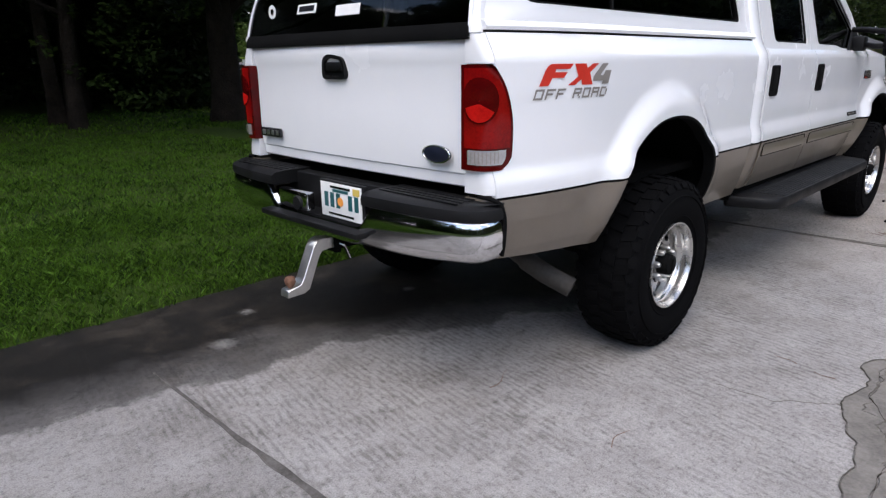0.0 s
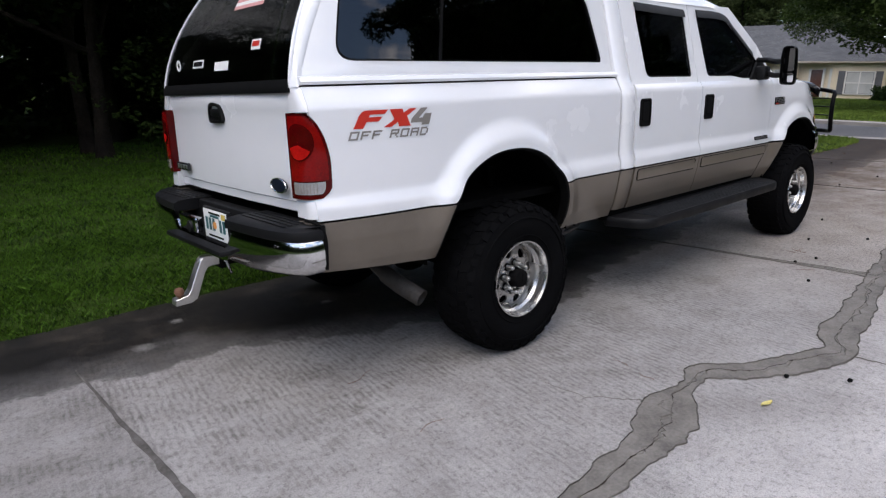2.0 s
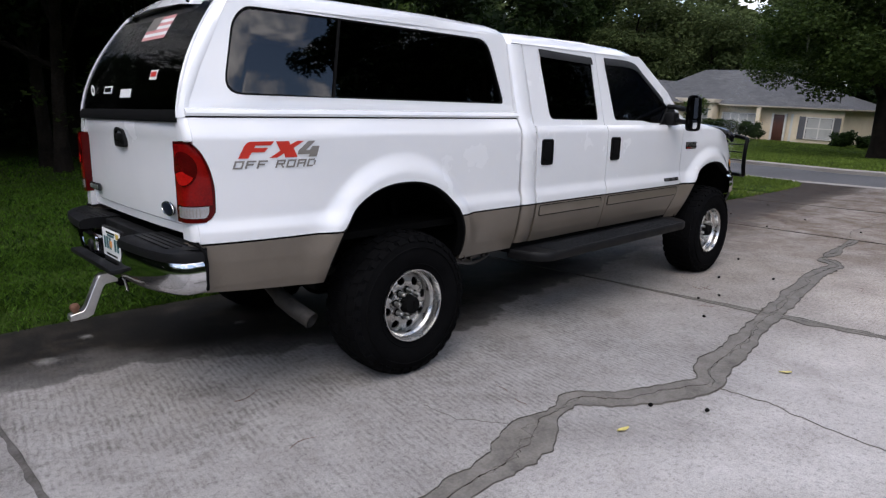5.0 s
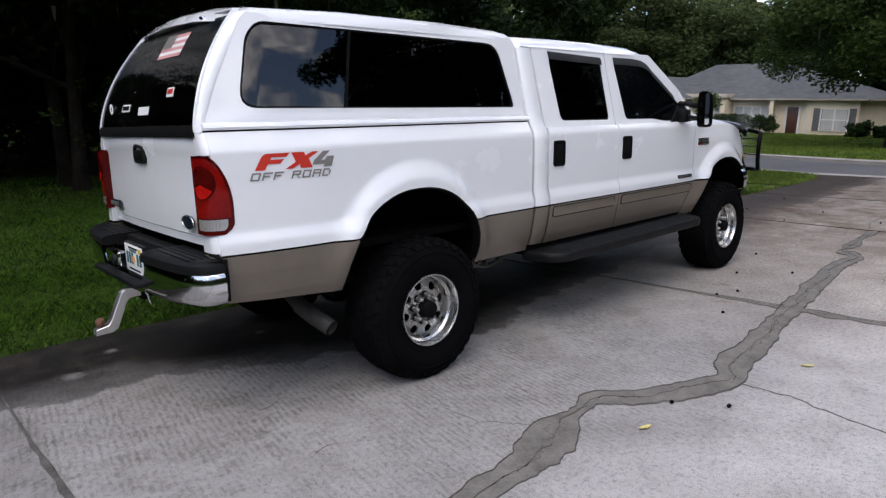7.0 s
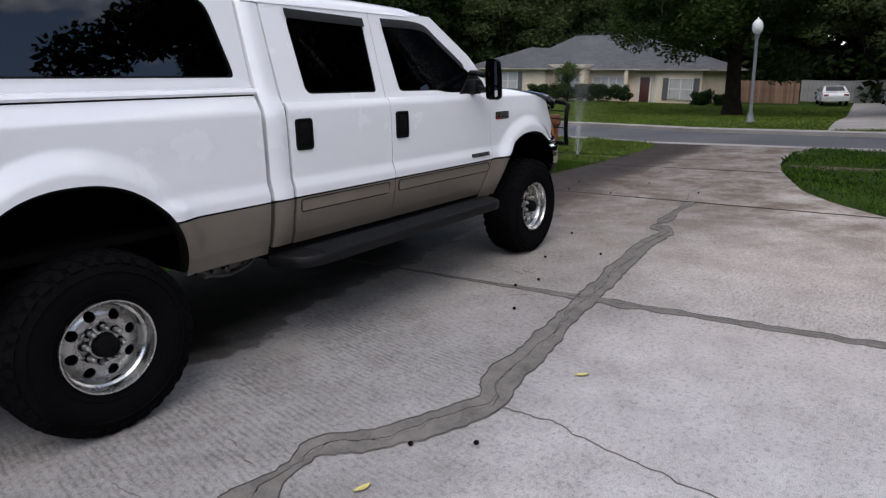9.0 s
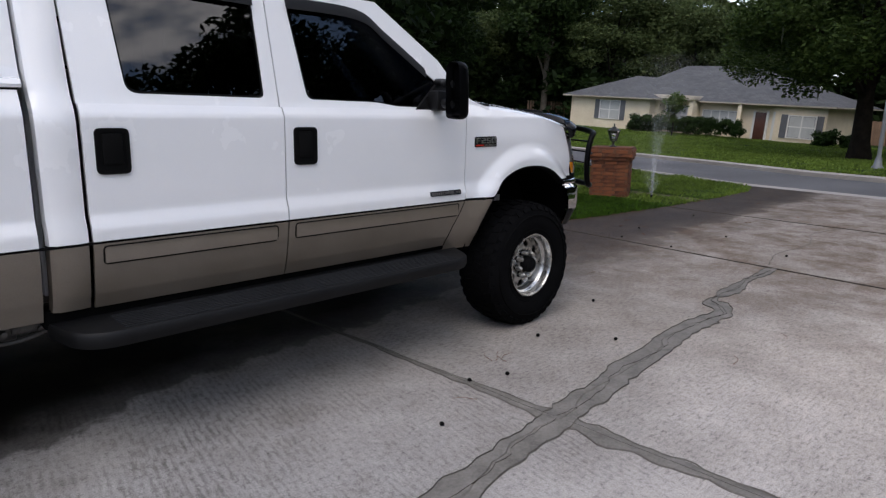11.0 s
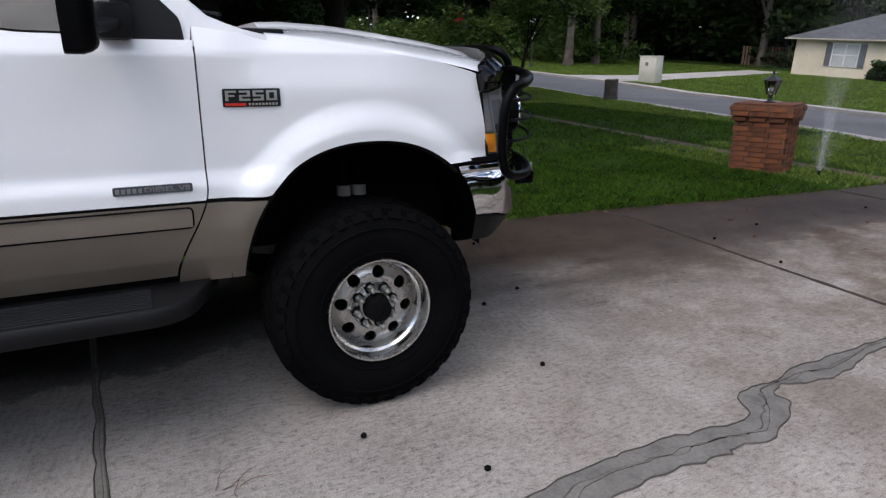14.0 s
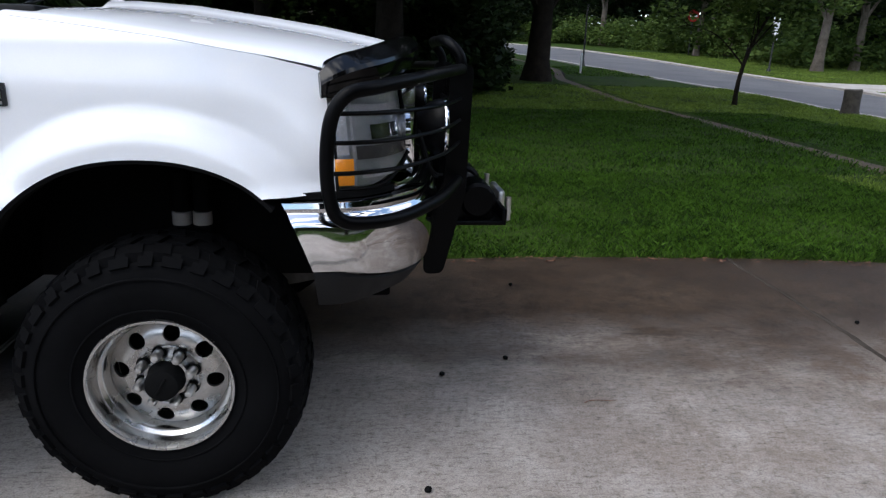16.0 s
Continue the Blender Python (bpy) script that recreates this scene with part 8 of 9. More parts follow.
def grass_patch(name, x0, x1, y0, y1, per_m2, tall, wide, seed, label, blade=None):
    """Single blades, dense enough to hide the ground."""
    rng = np.random.default_rng(seed)
    n = int((x1 - x0) * (y1 - y0) * per_m2)
    x, y = rng.uniform(x0, x1, n), rng.uniform(y0, y1, n)
    le = np.interp(x, [a for a, _ in LAWN_EDGE], [b for _, b in LAWN_EDGE]) + 0.03 * np.sin(x * 9) * np.sin(x * 23 + 1) - 0.015
    re = np.interp(x, [a for a, _ in RIGHT_EDGE], [b for _, b in RIGHT_EDGE]) + 0.015
    kb = np.interp(y, [a for a, _ in KERB], [b for _, b in KERB]) - 0.45
    kf = np.interp(y, [a for a, _ in KERB_FAR], [b for _, b in KERB_FAR]) + 0.65
    wk = np.interp(y, [a for a, _ in WALK], [b for _, b in WALK])
    drive = (y < le) & (y > re) & (x < kb) if y0 < 16 and x1 < 20 else np.zeros(n, bool)
    drive |= (x < 5.2) & (y < le)
    keep = ~drive & ~((x > kb) & (x < kf)) & (~((x > wk + 0.02) & (x < wk + 0.62)) | ((rng.random(n) < 0.1) & (x < wk + 0.4)))
    if x1 > 20:
        keep &= ~((y > -6.5) & (y < -0.55 + 0.075 * (x - 19.9))) & ~((y > np.interp(x, [a for a, _ in NORTH_RIGHT], [b for _, b in NORTH_RIGHT])) & (y < np.interp(x, [a for a, _ in NORTH_LEFT], [b for _, b in NORTH_LEFT])) & (x < 50))
    tuft = np.array([noise.noise((a * 1.3, b * 1.3, 7.0)) for a, b in zip(x, y)]) if n < 60000 else np.sin(x * 2.1 + 1.3 * np.sin(y * 1.7)) * np.sin(y * 2.4 + np.sin(x * 1.1)) * 0.5
    size = 0.085 if per_m2 > 3000 else 0.16
    wx, wy = x + 0.3 * size * np.sin(y * 31), y + 0.3 * size * np.sin(x * 27)
    cell = np.sin(np.floor(wx / size) * 127.1 + np.floor(wy / size) * 311.7) * 43758.5
    cell = cell - np.floor(cell) - 0.5
    tuft = tuft + (0.75 if x1 < 20 else 0.0) * cell
    keep &= rng.random(n) < 0.72 + 0.5 * tuft
    x, y, tuft = x[keep], y[keep], tuft[keep]
    n = len(x)
    z = np.array([height(a, b) for a, b in zip(x, y)]) + 0.004
    h = tall * (0.55 + 0.7 * rng.random(n)) * (1 + 0.5 * tuft)
    a = rng.uniform(0, 2 * math.pi, n)
    lx, ly = rng.normal(0, 0.55, n) * h, rng.normal(0, 0.55, n) * h
    w = wide * (0.6 + 0.8 * rng.random(n))
    v = np.empty((n, 4, 3))
    v[:, 0] = np.stack([x - np.cos(a) * w, y - np.sin(a) * w, z], 1)
    v[:, 1] = np.stack([x + np.cos(a) * w, y + np.sin(a) * w, z], 1)
    v[:, 2] = np.stack([x + lx * 0.45 + np.cos(a) * w * 0.7, y + ly * 0.45 + np.sin(a) * w * 0.7, z + h * 0.65], 1)
    v[:, 3] = np.stack([x + lx, y + ly, z + h], 1)
    me = bpy.data.meshes.new(name)
    me.vertices.add(n * 4)
    me.vertices.foreach_set("co", v.reshape(-1))
    me.loops.add(n * 4)
    me.loops.foreach_set("vertex_index", np.arange(n * 4, dtype=np.int32))
    me.polygons.add(n)
    me.polygons.foreach_set("loop_start", np.arange(0, n * 4, 4, dtype=np.int32))
    me.materials.append(blade or GRASS)
    me.update(calc_edges=True)
    return tagged(new(name, me), label, "grass", kind="stuff")


def build_grass():
    L = "mown green lawn grass"
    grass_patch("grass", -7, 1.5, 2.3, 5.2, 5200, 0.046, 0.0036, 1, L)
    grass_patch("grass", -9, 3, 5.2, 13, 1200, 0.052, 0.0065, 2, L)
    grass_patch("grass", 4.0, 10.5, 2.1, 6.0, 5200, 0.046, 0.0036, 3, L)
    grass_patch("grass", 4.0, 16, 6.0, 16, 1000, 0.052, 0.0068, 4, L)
    grass_patch("grass", 10.5, 16, 2.1, 6.0, 1300, 0.055, 0.007, 5, L, LIT_YELLOW_GRASS)
    grass_patch("grass", 5.5, 16, -7, -0.6, 900, 0.055, 0.007, 6, L)
    grass_patch("grass", 16, 19.9, -2, 16, 700, 0.055, 0.009, 10, L, LIT_YELLOW_GRASS)
    grass_patch("grass", 6, 26, 16, 26, 420, 0.06, 0.011, 11, L, LIT_YELLOW_GRASS)
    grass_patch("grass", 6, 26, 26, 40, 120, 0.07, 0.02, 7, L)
    grass_patch("grass", 19, 52, -1, 70, 170, 0.06, 0.024, 8, "mown yellow-green lawn across the street", LIT_YELLOW_GRASS)
    grass_patch("grass", -12, 6, 13, 21, 120, 0.07, 0.016, 9, L)


# ---- things on the lawns and across the street ----
def build_pillar():
    p = thing("brick_pillar", "square red brick pillar with a corbelled top, on the lawn", "pillar", at=(10.86, 3.62, 0))
    p.rotation_euler = (0, 0, radians(25))
    bm = bm_new()
    add_box(bm, -0.324, 0.324, -0.324, 0.324, -0.05, 0.86)
    add_box(bm, -0.376, 0.376, -0.376, 0.376, 0.735, 0.875)
    part("mortar_core", bm, BRICK_MORTAR, p)
    bm = bm_new()
    add_box(bm, -0.098, 0.098, -0.03, 0.03, -0.0285, 0.0285, 0.004, 1)
    src = part("brick", bm, BRICK, p)
    rng = random.Random(3)
    first = True
    for c in range(13):
        grow = 0.0 if c < 10 else (0.03 if c == 10 else 0.055)
        half = 0.318 + grow
        z = 0.033 + 0.0665 * c
        for s in range(4):
            turn = Matrix.Rotation(math.pi / 2 * s, 4, "Z")
            off = 0.0 if (c + s) % 2 else 0.104
            count = 3
            for k in range(count):
                x = -half + 0.107 + k * (2 * half - 0.0) / 3.0 + (off - 0.052) * 0.5
                m = turn @ Matrix.Translation((min(x, half - 0.09), -half + 0.012 + rng.uniform(-0.003, 0.003), z)) @ Matrix.Rotation(rng.uniform(-0.015, 0.015), 4, "Y")
                if first:
                    ob, first = src, False
                else:
                    ob = new("brick", src.data)
                    ob.parent = p
                ob.matrix_basis = m
    bm = bm_new()
    add_box(bm, -0.36, 0.36, -0.36, 0.36, 0.872, 0.90, 0.006)
    part("cap_course", bm, BRICK, p)
    # lantern
    t = thing("post_lantern", "black iron lantern with clear panes on the brick pillar", "lantern", at=(10.86, 3.62, 0.90))
    bm = bm_new()
    add_lathe(bm, [(0.0001, 0.0), (0.07, 0.0), (0.07, 0.012), (0.03, 0.03), (0.02, 0.05), (0.022, 0.09), (0.04, 0.10), (0.0001, 0.105)], 16, (0, 0, 0), "z")
    part("lantern_base", bm, POLE_BLACK, t)
    for k in range(6):
        a, b = math.pi / 3 * k, math.pi / 3 * (k + 1)
        bm = bm_new()
        add_tube(bm, [(0.055 * math.cos(a), 0.055 * math.sin(a), 0.10), (0.105 * math.cos(a), 0.105 * math.sin(a), 0.29)], 0.006, 6)
        part("lantern_rib", bm, POLE_BLACK, t)
        bm = bm_new()
        q = [(0.053 * math.cos(a), 0.053 * math.sin(a), 0.105), (0.053 * math.cos(b), 0.053 * math.sin(b), 0.105), (0.102 * math.cos(b), 0.102 * math.sin(b), 0.287), (0.102 * math.cos(a), 0.102 * math.sin(a), 0.287)]
        add_loft(bm, [[Vector(v) for v in q], [Vector(v) * 0.96 + Vector((0, 0, 0.008)) for v in q]], True, True)
        part("lantern_pane", bm, CLEAR, t)
    bm = bm_new()
    add_lathe(bm, [(0.0001, 0.42), (0.012, 0.41), (0.016, 0.39), (0.01, 0.375), (0.03, 0.35), (0.07, 0.325), (0.118, 0.295), (0.122, 0.287), (0.0001, 0.287)], 6, (0, 0, 0), "z")
    part("lantern_roof", bm, POLE_BLACK, t, smooth=False)


def build_sprinkler():
    t = thing("lawn_sprinkler", "small black pop-up lawn sprinkler head beside the drive", "sprinkler", at=(11.0, 2.86, 0))
    bm = bm_new()
    add_lathe(bm, [(0.0001, 0.09), (0.018, 0.09), (0.022, 0.08), (0.022, 0.055), (0.016, 0.05), (0.016, 0.02), (0.032, 0.015), (0.034, 0.0)], 16, (0, 0, 0), "z")
    part("sprinkler_head", bm, PLASTIC, t)
    m, nt, p = nodes_of("water_droplet")
    p.inputs["Base Color"].default_value = (0.92, 0.94, 0.95, 1)
    p.inputs["Roughness"].default_value = 0.25
    tr = nt.nodes.new("ShaderNodeBsdfTransparent")
    mx = nt.nodes.new("ShaderNodeMixShader")
    mx.inputs[0].default_value = 0.90
    nt.links.new(p.outputs[0], mx.inputs[1])
    nt.links.new(tr.outputs[0], mx.inputs[2])
    nt.links.new(mx.outputs[0], nt.nodes["Material Output"].inputs["Surface"])
    rng = np.random.default_rng(4)
    n = 64000
    h = rng.random(n) ** 1.35 * 2.4
    a = rng.random(n) * 2 * math.pi
    r = (0.008 + 0.17 * (h / 1.4) ** 1.4) * np.sqrt(rng.random(n))
    fall = rng.random(n) < 0.45
    r = np.where(fall, r + 0.62 * rng.random(n) * h, r)
    c = np.stack([11.0 + r * np.cos(a) + 0.03 * h ** 2, 2.86 + r * np.sin(a) - 0.02 * h ** 2, 0.09 + h], 1)
    s = 0.0012 + 0.0014 * rng.random(n)
    d = np.array([(1, 0, -0.6), (-0.5, 0.87, -0.6), (-0.5, -0.87, -0.6), (0, 0, 1.8)])
    v = (c[:, None, :] + d[None] * s[:, None, None]).reshape(-1, 3)
    f = []
    for i in range(n):
        k = 4 * i
        f += [(k, k + 2, k + 1), (k, k + 1, k + 3), (k + 1, k + 2, k + 3), (k + 2, k, k + 3)]
    ob = new("water_spray", mesh_of("water_spray", v.tolist(), f, m))
    tagged(ob, "thin upright plume of water drops above the sprinkler", "water spray", kind="stuff")


def build_lamps():
    def post(name, at, tall, label, mt, head=True):
        t = thing(name, label, "street lamp", at=at)
        bm = bm_new()
        add_lathe(bm, [(0.17, 0.0), (0.17, 0.06), (0.12, 0.12), (0.10, 0.30), (0.07, 0.38), (0.062, 0.45), (0.055, tall * 0.8), (0.06, tall * 0.81), (0.09, tall * 0.83), (0.10, tall * 0.85)], 16, (0, 0, 0), "z")
        part("lamp_post", bm, mt, t)
        if head:
            bm = bm_new()
            add_lathe(bm, [(0.08, tall * 0.85), (0.15, tall * 0.875), (0.18, tall * 0.91), (0.165, tall * 0.95), (0.10, tall * 0.98), (0.03, tall * 0.99), (0.03, tall * 1.0), (0.0001, tall * 1.01)], 20, (0, 0, 0), "z")
            part("lamp_globe", bm, GLOBE, t, "white acorn globe")
        return t
    post("street_lamp", (23.9, 2.35, height(23.9, 2.35)), 3.55, "grey street lamp with a white acorn globe on the verge", POLE_GREY)
    post("street_lamp", (18.5, 41.5, height(18.5, 41.5)), 5.2, "dark street lamp on a curved base by the pavement", POLE_BLACK)
    # pale marker post beside the walk
    t = thing("marker_post", "short pale marker post in the verge", "post", at=(16.0, 34.0, height(16.0, 34.0)))
    bm = bm_new()
    add_box(bm, -0.05, 0.05, -0.05, 0.05, -0.05, 1.1, 0.01)
    part("post", bm, DECAL_WHITE, t)
    # stop sign
    t = thing("stop_sign", "red octagonal stop sign on a thin post far down the street", "sign", at=(36.7, 63.9, height(36.7, 63.9)))
    bm = bm_new()
    add_tube(bm, [(0, 0, 0), (0, 0, 3.4)], 0.05, 8)
    part("sign_post", bm, POLE_BLACK, t)
    bm = bm_new()
    oct8 = [(0.62 * math.cos(math.pi / 8 + k * math.pi / 4), 3.9 + 0.62 * math.sin(math.pi / 8 + k * math.pi / 4)) for k in range(8)]
    add_plate(bm, oct8, lambda x, z: (x, -0.07, z), lambda x, z: (x, -0.05, z))
    part("sign_plate", bm, SIGN_RED, t)
    bm = bm_new()
    add_box(bm, -0.4, 0.4, -0.076, -0.072, 3.8, 4.0)
    part("sign_bar", bm, DECAL_WHITE, t)
    # white plates on a dark post across the street
    t = thing("street_sign", "two small white sign plates on a dark post", "sign", at=(31.2, 40.6, height(31.2, 40.6)))
    bm = bm_new()
    add_lathe(bm, [(0.16, -0.05), (0.16, 0.08), (0.08, 0.2), (0.055, 0.3), (0.05, 3.6), (0.0001, 3.62)], 12, (0, 0, 0), "z")
    part("sign_post", bm, POLE_BLACK, t)
    for z0, z1 in ((2.05, 2.72), (2.78, 3.52)):
        bm = bm_new()
        add_box(bm, -0.20, 0.20, -0.085, -0.06, z0, z1, 0.01)
        for v in bm.verts:
            v.co.x, v.co.y = v.co.x * 0.8 - v.co.y * -0.6, v.co.x * -0.6 + v.co.y * 0.8
        part("sign_plate", bm, DECAL_WHITE, t, "white plate")
    # utility cabinet and stump
    t = thing("utility_cabinet", "pale green-grey metal utility cabinet on the verge", "utility box", at=(29.2, 25.6, height(29.2, 25.6) - 0.05))
    t.rotation_euler = (0, 0, radians(15))
    bm = bm_new()
    add_box(bm, -0.36, 0.36, -0.52, 0.52, 0.0, 1.44, 0.05)
    part("cabinet_body", bm, BOX_GREEN, t)
    bm = bm_new()
    add_box(bm, -0.38, 0.38, -0.54, 0.54, 1.43, 1.48, 0.02)
    part("cabinet_lid", bm, BOX_GREEN, t)
    bm = bm_new()
    add_box(bm, -0.376, -0.36, -0.05, 0.13, 0.95, 1.15, 0.003)
    part("warning_label", bm, DECAL_GREY, t)
    t = thing("tree_stump", "weathered grey tree stump on the verge", "stump", at=(19.1, 16.7, 0))
    bm = bm_new()
    rings = []
    for z, r in ((-0.05, 0.33), (0.04, 0.28), (0.12, 0.25), (0.45, 0.24), (0.72, 0.25), (0.75, 0.22)):
        rings.append([(r * (1 + 0.14 * noise.noise((math.cos(a) * 1.6, math.sin(a) * 1.6, z))) * math.cos(a), r * (1 + 0.14 * noise.noise((math.cos(a) * 1.6, math.sin(a) * 1.6, z + 3))) * math.sin(a), z + (0.06 * noise.noise((math.cos(a), math.sin(a), 5)) if z > 0.6 else 0)) for a in np.linspace(0, 2 * math.pi, 22, endpoint=False)])
    add_loft(bm, rings, True, True)
    part("stump_wood", bm, STUMP, t)


def build_house():
    h = thing("house", "single-storey cream brick house with a grey hipped roof across the street", "house", at=(50.0, 20.0, 0.0))
    h.rotation_euler = (radians(2.6), 0, 0)

    def wall(name, x0, x1, y0, y1, z1=2.5, mt=CREAM_WALL):
        bm = bm_new()
        add_box(bm, x0, x1, y0, y1, -0.6, z1)
        return part(name, bm, mt, h, smooth=False)
    wall("wing_wall", -1.2, 9.0, 4.1, 11.7)
    wall("main_wall", 0.9, 11.5, -8.35, 4.1, 2.48)
    wall("entry_wall", -0.4, 0.9, 0.9, 1.25, 2.75)
    wall("entry_wall", -0.4, 0.9, 3.75, 4.1, 2.75)
    wall("entry_back", 0.6, 0.88, 1.25, 3.75, 2.6)
    bm = bm_new()
    add_box(bm, -0.62, 0.95, 0.75, 4.15, 2.6, 2.92, 0.01)
    part("entry_fascia", bm, EAVE, h)
    wall("porch_post", 0.25, 0.55, -2.6, -2.3, 2.45)
    wall("window_bay_wall", 0.55, 0.9, -8.35, -4.95, 2.46)

    def hip(name, x0, x1, y0, y1, ra, rb, ze, zr):
        bm = bm_new()
        c = [bm.verts.new(p) for p in ((x0, y0, ze), (x1, y0, ze), (x1, y1, ze), (x0, y1, ze))]
        low = [bm.verts.new((v.co.x, v.co.y, ze - 0.10)) for v in c]
        a, b = bm.verts.new((*ra, zr)), bm.verts.new((*rb, zr))
        bm.faces.new((c[0], a, b, c[3]))
        bm.faces.new((c[1], c[2], b, a))
        bm.faces.new((c[0], c[1], a))
        bm.faces.new((c[2], c[3], b))
        for i in range(4):
            j = (i + 1) % 4
            bm.faces.new((c[i], low[i], low[j], c[j]))
        bm.faces.new(low)
        bmesh.ops.recalc_face_normals(bm, faces=bm.faces)
        r = part(name, bm, SHINGLE, h, "grey shingle hipped roof", smooth=False)
        bm = bm_new()
        for p, q in (((x0, y0), (x0, y1)), ((x0, y0), (x1, y0)), ((x0, y1), (x1, y1))):
            add_box(bm, min(p[0], q[0]) - 0.03, max(p[0], q[0]) + 0.03, min(p[1], q[1]) - 0.03, max(p[1], q[1]) + 0.03, ze - 0.11, ze - 0.02)
        part("eave_fascia", bm, EAVE, h, smooth=False)
        return r
    hip("roof", 0.2, 12.2, -8.95, 9.0, (6.2, -0.7), (6.2, 5.0), 2.58, 5.5)
    hip("wing_roof", -1.75, 9.5, 3.5, 12.3, (3.0, 7.9), (6.5, 7.9), 2.60, 4.45)

    def window(x, y0, y1, z0, z1, shutters=True, cols=2):
        w = new("window")
        w.parent = h
        w["label"] = "white-framed window with pale blinds"
        bm = bm_new()
        add_box(bm, x - 0.03, x + 0.05, y0, y1, z0, z1)
        part("pane", bm, HOUSE_GLASS, w, smooth=False)
        bm = bm_new()
        add_box(bm, x - 0.045, x - 0.032, y0 + 0.08, y1 - 0.08, z0 + 0.06, z1 - 0.06)
        part("blind", bm, BLIND, w, smooth=False)
        bm = bm_new()
        for i in range(cols + 1):
            y = y0 + (y1 - y0) * i / cols
            add_box(bm, x - 0.07, x + 0.0, y - 0.045, y + 0.045, z0 - 0.04, z1 + 0.04)
        for z in (z0, (z0 + z1) / 2, z1):
            add_box(bm, x - 0.066, x + 0.0, y0, y1, z - 0.04, z + 0.04)
        part("window_frame", bm, TRIM_WHITE, w, smooth=False)
        if shutters:
            for ya, yb in ((y0 - 0.5, y0 - 0.07), (y1 + 0.07, y1 + 0.5)):
                bm = bm_new()
                add_box(bm, x - 0.07, x - 0.01, ya, yb, z0 - 0.05, z1 + 0.05)
                for k in range(12):
                    z = z0 + (z1 - z0) * (k + 0.5) / 12
                    add_box(bm, x - 0.085, x - 0.065, ya + 0.05, yb - 0.05, z - 0.03, z + 0.025)
                part("shutter", bm, SHUTTER, w, "dark grey louvred shutter", smooth=False)
    window(-1.2, 6.8, 8.7, 0.75, 2.25)
    window(0.55, -7.7, -5.9, 0.30, 1.85)
    window(0.6, 1.5, 3.5, 0.7, 2.1, False, 3)
    window(0.9, -2.1, 0.6, 0.5, 1.9, False, 4)
    bm = bm_new()
    add_box(bm, 0.80, 0.90, -4.25, -3.45, -0.2, 1.95, 0.01)
    part("front_door", bm, DOOR_RED, h, "red-brown front door")
    bm = bm_new()
    for ya, yb in ((-4.4, -4.25), (-3.45, -3.30), (-4.9, -4.7)):
        add_box(bm, 0.78, 0.92, ya, yb, -0.2, 2.05)
    part("door_frame", bm, TRIM_WHITE, h, smooth=False)
    bm = bm_new()
    add_box(bm, -0.8, 0.85, -5.0, -2.4, -0.6, -0.2, 0.02)
    part("porch_step", bm, WALKWAY, h)
    # hedge and shrubs before the house
    rng = np.random.default_rng(6)
    cs = [(48.7 + 0.45 * rng.normal() * 0.6, y, height(48, y) + 0.25 + 1.0 * rng.random()) for y in np.arange(16.6, 25.4, 0.22) for k in range(4)]
    me = leaf_mesh("hedge", cs, (0.4, 0.3, 0.28), 22000, 0.075, HEDGE, rng)
    tagged(new("hedge", me), "clipped dark green hedge before the house", "hedge")
    for x, y, r in ((48.6, 10.9, 0.75), (48.2, 24.6, 0.8), (49.6, 9.8, 0.6)):
        me = leaf_mesh("shrub", [(x + rng.normal() * r * 0.4, y + rng.normal() * r * 0.4, height(x, y) + 0.2 + rng.random() * r) for k in range(12)], (r * 0.5, r * 0.5, r * 0.4), 2600, 0.09, HEDGE, rng)
        tagged(new("shrub", me), "round dark shrub against the house", "shrub")
    tree("young_tree", (45.8, 20.4, height(45.8, 20.4)), 3.5, 0.62, 0.06, 1.0, 1700, 0.10, 51, "small leafy tree before the house", LEAF, 0.0, 0.45)


def build_fence():
    f = thing("wooden_fence", "weathered brown board fence beside the house", "fence")
    bm = bm_new()
    add_box(bm, -0.012, 0.012, -0.068, 0.068, 0.0, 1.75, 0.004, 1)
    src = None
    y = 10.2
    k = 0
    while y > 5.9:
        if src is None:
            src = part("board", bm, FENCE_WOOD, f)
            ob = src
        else:
            ob = new("board", src.data)
            ob.parent = f
        ob.location = (56.5, y, height(56.5, y) + 0.02 * math.sin(k * 2.3))
        y -= 0.142
        k += 1
    for z in (0.4, 1.4):
        bm = bm_new()
        add_loft(bm, [[(56.52, yy, height(56.5, yy) + z + d) for d in (-0.04, 0.04)] + [(56.56, yy, height(56.5, yy) + z + d) for d in (0.04, -0.04)] for yy in (5.8, 10.3)], True, True)
        part("fence_rail", bm, FENCE_WOOD, f)
    # pale boards behind the parked cars
    g = thing("pale_fence", "pale weathered board fence behind the parked cars", "fence")
    src = None
    for i in range(38):
        yb = 6.4 - 0.28 * i
        if src is None:
            bm = bm_new()
            add_box(bm, -0.02, 0.02, -0.135, 0.135, -0.2, 1.75, 0.008, 1)
            src = ob = part("board", bm, PALE_BOARD, g)
        else:
            ob = new("board", src.data)
            ob.parent = g
        ob.location = (61.5, yb, height(61.5, yb))
    # pale fence panel beyond the north drive
    g = thing("board_fence", "low grey board fence beyond the far driveway", "fence")
    for i in range(26):
        bm = bm_new()
        x, yb = 58.0 + 0.1 * i, 44.0 - 0.28 * i
        add_box(bm, x - 0.02, x + 0.02, yb - 0.13, yb + 0.13, height(x, yb) - 0.2, height(x, yb) + 1.8, 0.01, 1)
        part("board", bm, FENCE_WOOD, g)


